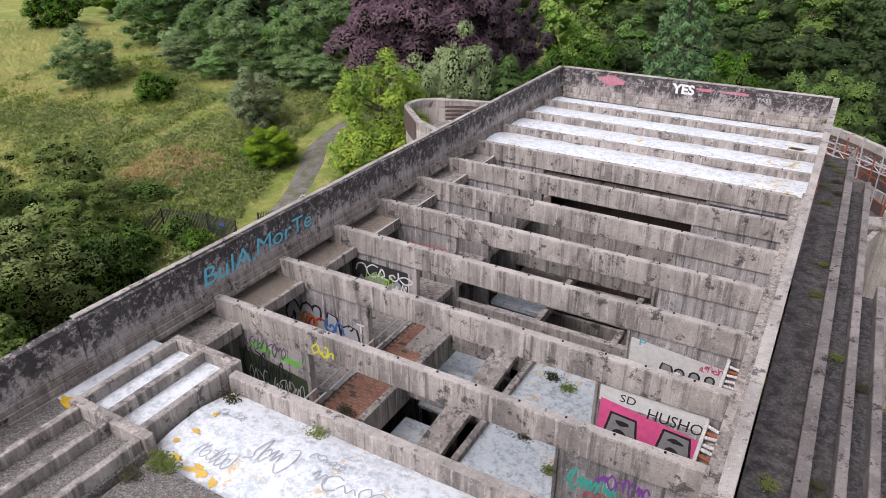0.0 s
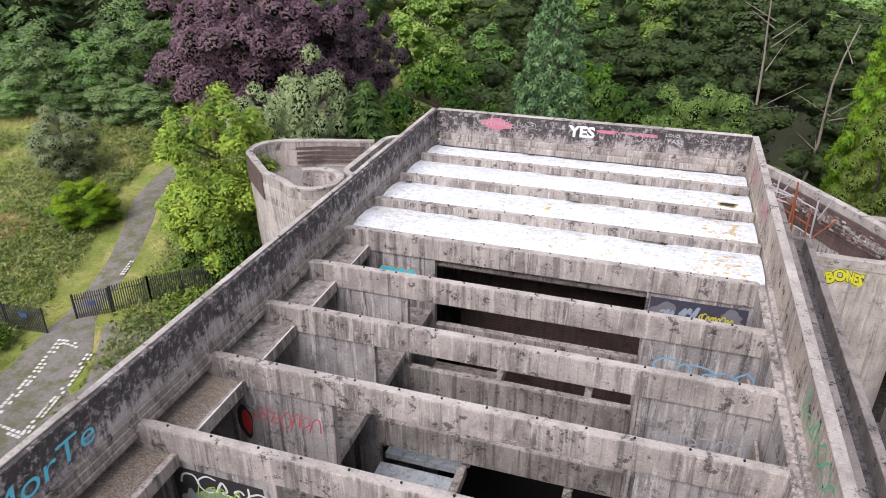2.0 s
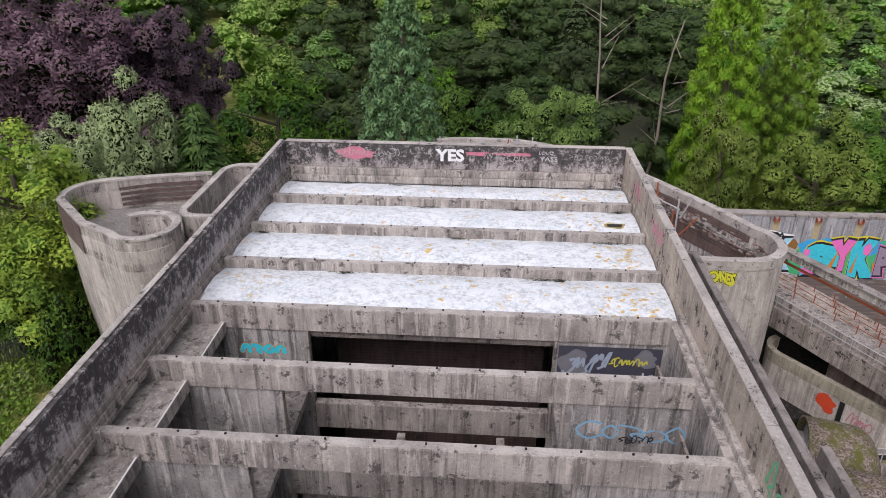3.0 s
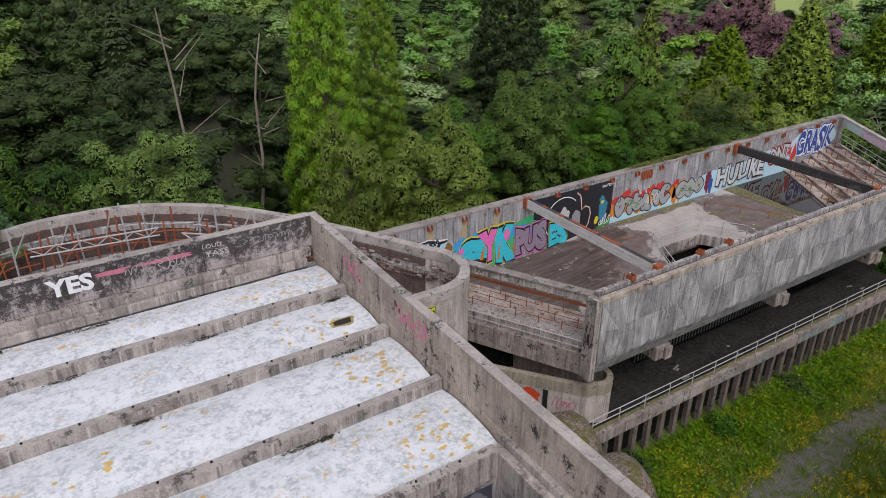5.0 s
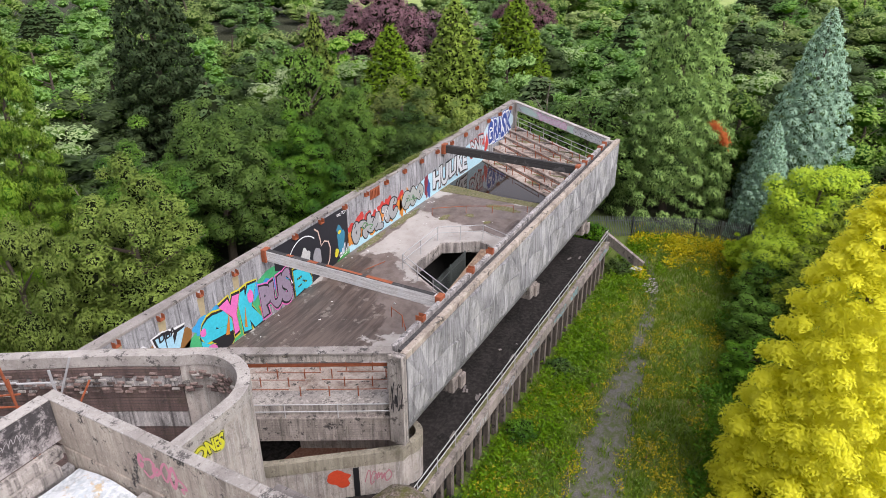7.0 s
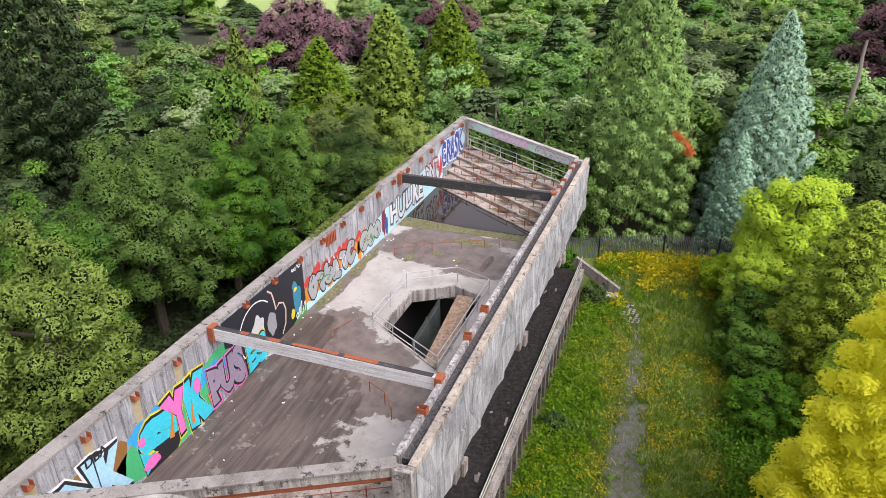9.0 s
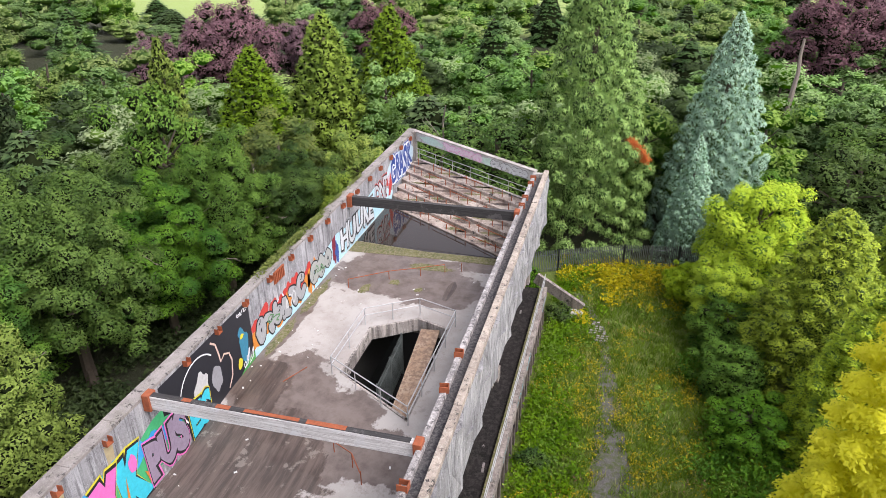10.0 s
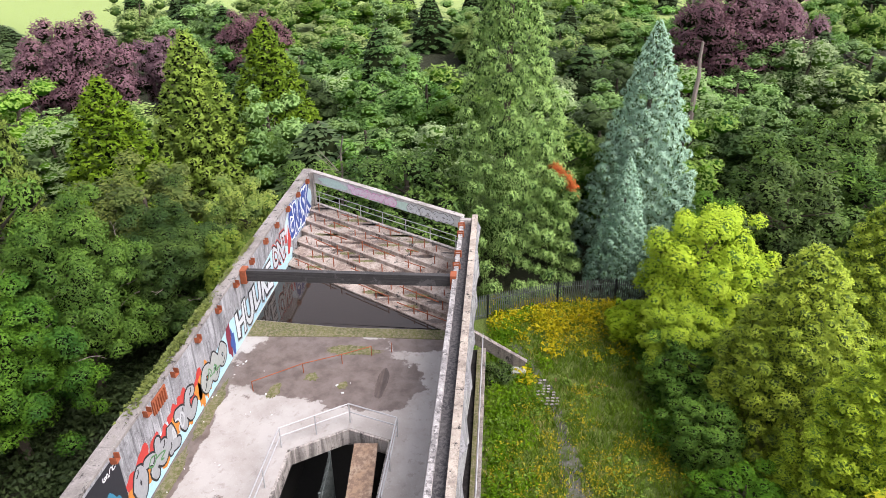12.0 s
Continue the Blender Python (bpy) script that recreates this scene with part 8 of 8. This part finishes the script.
flat("shape", [[(-2.2, 15.4), (-1.1, 16.2), (-1.0, 16.0), (-1.9, 15.35)]], (0.22, 0.07, 0.35), R29, 2, m)
flat("shape", [blob(-3.3 + 0.3 * i, 15.9, 0.2, 0.25, i * 3.9, 0.9) for i in range(4)], (0.05, 0.04, 0.2), R29, 2, m)
flat("tag", scrawl(-2.3, -1.2, 16.6, 16.95, 5, 0.05, 1.4), (0.5, 0.48, 0.06), R29, 3, m)
flat("tag", scrawl(-3.7, -2.4, 16.2, 17.2, 4, 0.09, 3.6), (0.3, 0.36, 0.44), R29, 4, m)
flat("tag", scrawl(-3.5, -1.6, 15.5, 16.3, 4, 0.12, 5.6), (0.12, 0.17, 0.34), R29, 5, m)
flat("tag", scrawl(-2.0, -0.9, 15.7, 16.5, 3, 0.07, 7.6), (0.5, 0.52, 0.55), R29, 6, m)
flat("shape", [blob(-3.3, 16.6, 0.4, 0.5, 4.4, 0.5), blob(-1.2, 16.9, 0.35, 0.3, 2.4, 0.5)], (0.17, 0.17, 0.19), R29, 2, m)

# sanctuary, well, vault and post
O_ = wall_map((0, 43.5, 0), (1, 0, 0), (0, 0, 1))
mural_word("tag", "BONES", O_, 4.85, 11.65, 0.95, 1.85, (0.6, 0.58, 0.03), BLACK_, (0.5, 0.5, 0.1), oval, 1, "yellow bubble letters with black edges", 0.05)
uw = Vector((2.1, -2.7, 0)).normalized()
K = wall_map(Vector((12.8, 44.0, 0)) + Vector((uw.y, -uw.x, 0)) * 0.155, uw, (0, 0, 1))
flat("tag", [blob(0.35, 4.35, 0.6, 0.5, 2.7, 0.5)], (0.55, 0.06, 0.02), K, 1, well, "red sprayed blob")
# doorway as a flat near-black strip: its inner dark is painted on
flat("doorway", [[(1.0, 2.95), (1.28, 2.95), (1.28, 4.95), (1.0, 4.95)]], (0.01, 0.01, 0.012), K, 1, well)
flat("tag", scrawl(1.5, 2.75, 3.7, 4.8, 5, 0.06, 3.3), (0.42, 0.17, 0.2), K, 1, well)
T_ = wall_map((0, 40.0, 0), (1, 0, 0), (0, 0, 1))
for k, (x, w, c) in enumerate(((20.5, 1.6, (0.4, 0.42, 0.42)), (24.0, 2.0, (0.3, 0.33, 0.36)), (28.5, 1.5, (0.2, 0.32, 0.34)), (33.0, 2.2, (0.12, 0.34, 0.38)), (36.5, 1.6, (0.16, 0.38, 0.4)), (40.5, 2.6, (0.45, 0.3, 0.34)), (43.8, 2.2, (0.14, 0.36, 0.42)))):
    flat("tag", scrawl(x, x + w, 2.62, 3.2, 4, 0.07, 1.3 + k), c, T_, 0, low, "faded sprayed tag on the terrace edge")
C_ = wall_map((14.25, 0, 0), (0, -1, 0), (0, 0, 1))
flat("tag", scrawl(-41.4, -40.85, 8.3, 10.2, 4, 0.05, 3.3), BLACK_, C_, 1, wing)


# the roof's scrawls, ochre flakes and moss along the beams
def roof_z(x, y):
    for y0, y1, z, rise in [(6.8, 9.49, 17.8, 0.24)] + [(a + 0.132, b - 0.132, 18.0, 0.15) for a, b in zip(edges, edges[1:])]:
        if y0 <= y <= y1:
            return z + rise * math.sin(math.pi * (y - y0) / (y1 - y0)) + 0.03 * noise.noise((x * 0.9, y * 1.3, 3.1)) + 0.014 * noise.noise((x * 3.1, y * 4.2, 7.7))
    return 17.75


def on_roof(a, b, lift):
    return Vector((a, b, roof_z(a, b) + 0.012 + lift))


m = flat("scrawl", scrawl(-11.2, -10.3, 8.55, 8.85, 5, 0.02, 1.2) + scrawl(-9.6, -8.5, 7.75, 8.55, 4, 0.028, 3.2) + scrawl(-8.3, -7.4, 8.45, 8.75, 5, 0.022, 2.2) + scrawl(-7.9, -6.2, 7.9, 8.4, 4, 0.028, 5.2) + scrawl(-5.9, -4.8, 7.9, 8.4, 3, 0.026, 6.2) + scrawl(-10.7, -9.7, 7.3, 7.8, 5, 0.024, 4.2), (0.36, 0.375, 0.39), on_roof, 0, block, "grey hand-scrawled writing on the white roof")
flat("ochre_flake", [blob(-14.35, 7.0, 0.42, 0.16, 2.2, 0.5), blob(-14.3, 7.3, 0.1, 0.12, 5.2, 0.5), blob(-13.3, 8.4, 0.05, 0.2, 3.2, 0.5), blob(-14.2, 8.6, 0.06, 0.12, 8.2, 0.5)], (0.6, 0.38, 0.03), lambda a, b, lift: Vector((a, b, 18.106 + lift)), 0, block)
flakes = random.Random(8)
for x0, x1, y0, y1, n in ((-2.6, -0.8, 29.7, 31.4, 16), (-2.3, -0.9, 32.6, 34.3, 14), (-3.6, -1.4, 35.4, 37.2, 9), (-3.4, -1.5, 38.2, 39.6, 6), (-9.5, -6.0, 29.8, 31.6, 4), (-10.5, -5.5, 32.5, 34.2, 4)):
    flat("ochre_flake", [blob(flakes.uniform(x0, x1), flakes.uniform(y0, y1), flakes.uniform(0.03, 0.1), flakes.uniform(0.02, 0.06), flakes.uniform(0, 9), 0.9) for _ in range(2 * n)], (0.62, 0.43, 0.13), on_roof, 0, block, "ochre lichen flakes on the white coating")
for x0, x1, y0, y1, n in ((-11.2, -9.6, 6.85, 7.2, 7), (-9.0, -4.5, 6.85, 7.0, 6), (-11.3, -11.0, 7.2, 8.6, 3), (-4.6, -2.0, 8.7, 9.3, 5)):
    flat("ochre_flake", [blob(flakes.uniform(x0, x1), flakes.uniform(y0, y1), flakes.uniform(0.05, 0.16), flakes.uniform(0.03, 0.08), flakes.uniform(0, 9), 0.9) for _ in range(n)], (0.6, 0.38, 0.05), on_roof, 0, block, "ochre lichen flakes on the white coating")
flat("drain_rim", [blob(-1.25, 36.0, 0.42, 0.2, 3.3, 0.35)], (0.32, 0.27, 0.1), on_roof, 0, block)
# the hole is a flat shape whose depth is painted dark
flat("drain_hole", [blob(-1.25, 36.0, 0.32, 0.14, 3.3, 0.3)], (0.02, 0.018, 0.015), on_roof, 1, block)
moss_spots = []
for y in [BEAM_Y[-1], *ROOF_Y, 40.0]:
    for side in ((0.2, -0.2) if y not in (BEAM_Y[-1], 40.0) else ((0.2,) if y < 35 else (-0.25,))):
        for k in range(7 if side > 0 else 3):
            x, spread = random.uniform(XL + 0.5, XR - 0.3), random.uniform(0.08, 0.4)
            moss_spots += [(x + random.gauss(0, spread), y + side + abs(random.gauss(0, 0.06)) * (1 if side > 0 else -1), roof_z(x, y + side) + random.uniform(0.0, 0.08)) for _ in range(int(60 + 280 * spread))]
v = leaf_cards(np.random.default_rng(31), np.array(moss_spots), np.tile((0.0, 0.2, 0.97), (len(moss_spots), 1)), 0.032, 0.8)
tagged(new("roof_moss", mesh_arrays("roof_moss", v.tolist(), quads(v), MOSS_DARK)), "dark green moss along the roof beams", "moss", kind="stuff")
for i, (x, y, z) in enumerate(((-11.35, 9.2, 17.85), (-8.7, 9.3, 17.85), (-11.2, 6.9, 17.9), (-5.9, 17.2, FLOOR), (-5.3, 16.9, FLOOR), (-6.2, 14.5, FLOOR), (-5.6, 14.3, FLOOR), (-4.4, 13.4, FLOOR), (-10.2, 14.6, FLOOR), (-10.6, 12.6, FLOOR), (0.6, 14.0, 16.8), (0.8, 24.0, 16.8), (1.6, 15.0, 16.4), (1.7, 21, 16.4), (0.5, 33.0, 16.8), (0.7, 36.0, 16.8), (0.75, 37.6, 16.8), (0.4, 38.4, 16.8), (0.85, 34.4, 16.8), (0.3, 35.2, 16.8), (0.9, 26.5, 16.8), (2.4, 20.0, 16.2), (2.3, 14.5, 16.2), (-14.6, 19.9, 17.42), (-14.7, 27.8, 17.42), (-14.5, 17.2, 17.42), (-11.0, 6.7, 18.0), (-11.2, 6.2, 18.0), (-10.7, 6.75, 18.0))):
    n = 170
    v = leaf_cards(np.random.default_rng(100 + i), np.stack([np.random.default_rng(i).normal(x, 0.13, n), np.random.default_rng(i + 50).normal(y, 0.11, n), z + np.abs(np.random.default_rng(i + 90).normal(0.03, 0.08, n))], 1), np.tile((0.1, -0.2, 0.95), (n, 1)), 0.034, 0.6)
    w = thing("weed_tuft", "tuft of green and ochre weeds in the concrete", "plant")
    part_ = new("leaves", mesh_arrays("weed_leaves", v.tolist(), quads(v), WEED_MOSS if i % 3 else MOSS_DARK))
    part_.parent = w

moss_spots = []
for k in range(26):
    x = random.uniform(31, 45)
    moss_spots += [(x + random.gauss(0, 0.25), 53.66 + random.gauss(0, 0.06), 11.53 + abs(random.gauss(0, 0.05))) for _ in range(60)]
v = leaf_cards(np.random.default_rng(32), np.array(moss_spots), np.tile((0.0, 0.1, 0.97), (len(moss_spots), 1)), 0.05, 0.8)
tagged(new("wall_moss", mesh_arrays("wall_moss", v.tolist(), quads(v), WEED_MOSS)), "yellow-green moss on the wing's wall top", "moss", kind="stuff")

# brick paving of the top floor
for slab, x0, x1, y0, y1, z in pavings:
    bm = bmesh.new()
    add_box(bm, -0.105, 0.105, -0.05, 0.05, -0.03, 0.0, 0.006)
    me = mesh_of("brick", bm, BRICK_RED)
    rows = int((y1 - y0) / 0.115)
    for r in range(rows):
        for c in range(7):
            x, y = x0 + 0.12 + c * 0.222 - (0.11 if r % 2 else 0), y0 + 0.08 + r * 0.115
            if x + 0.1 > x1 or x - 0.1 < x0 or random.random() < 0.05:
                continue
            ob = new("brick", me)
            ob.parent = slab
            ob.location = (x, y, z + random.uniform(-0.006, 0.004))
            ob.rotation_euler.z = random.uniform(-0.03, 0.03)
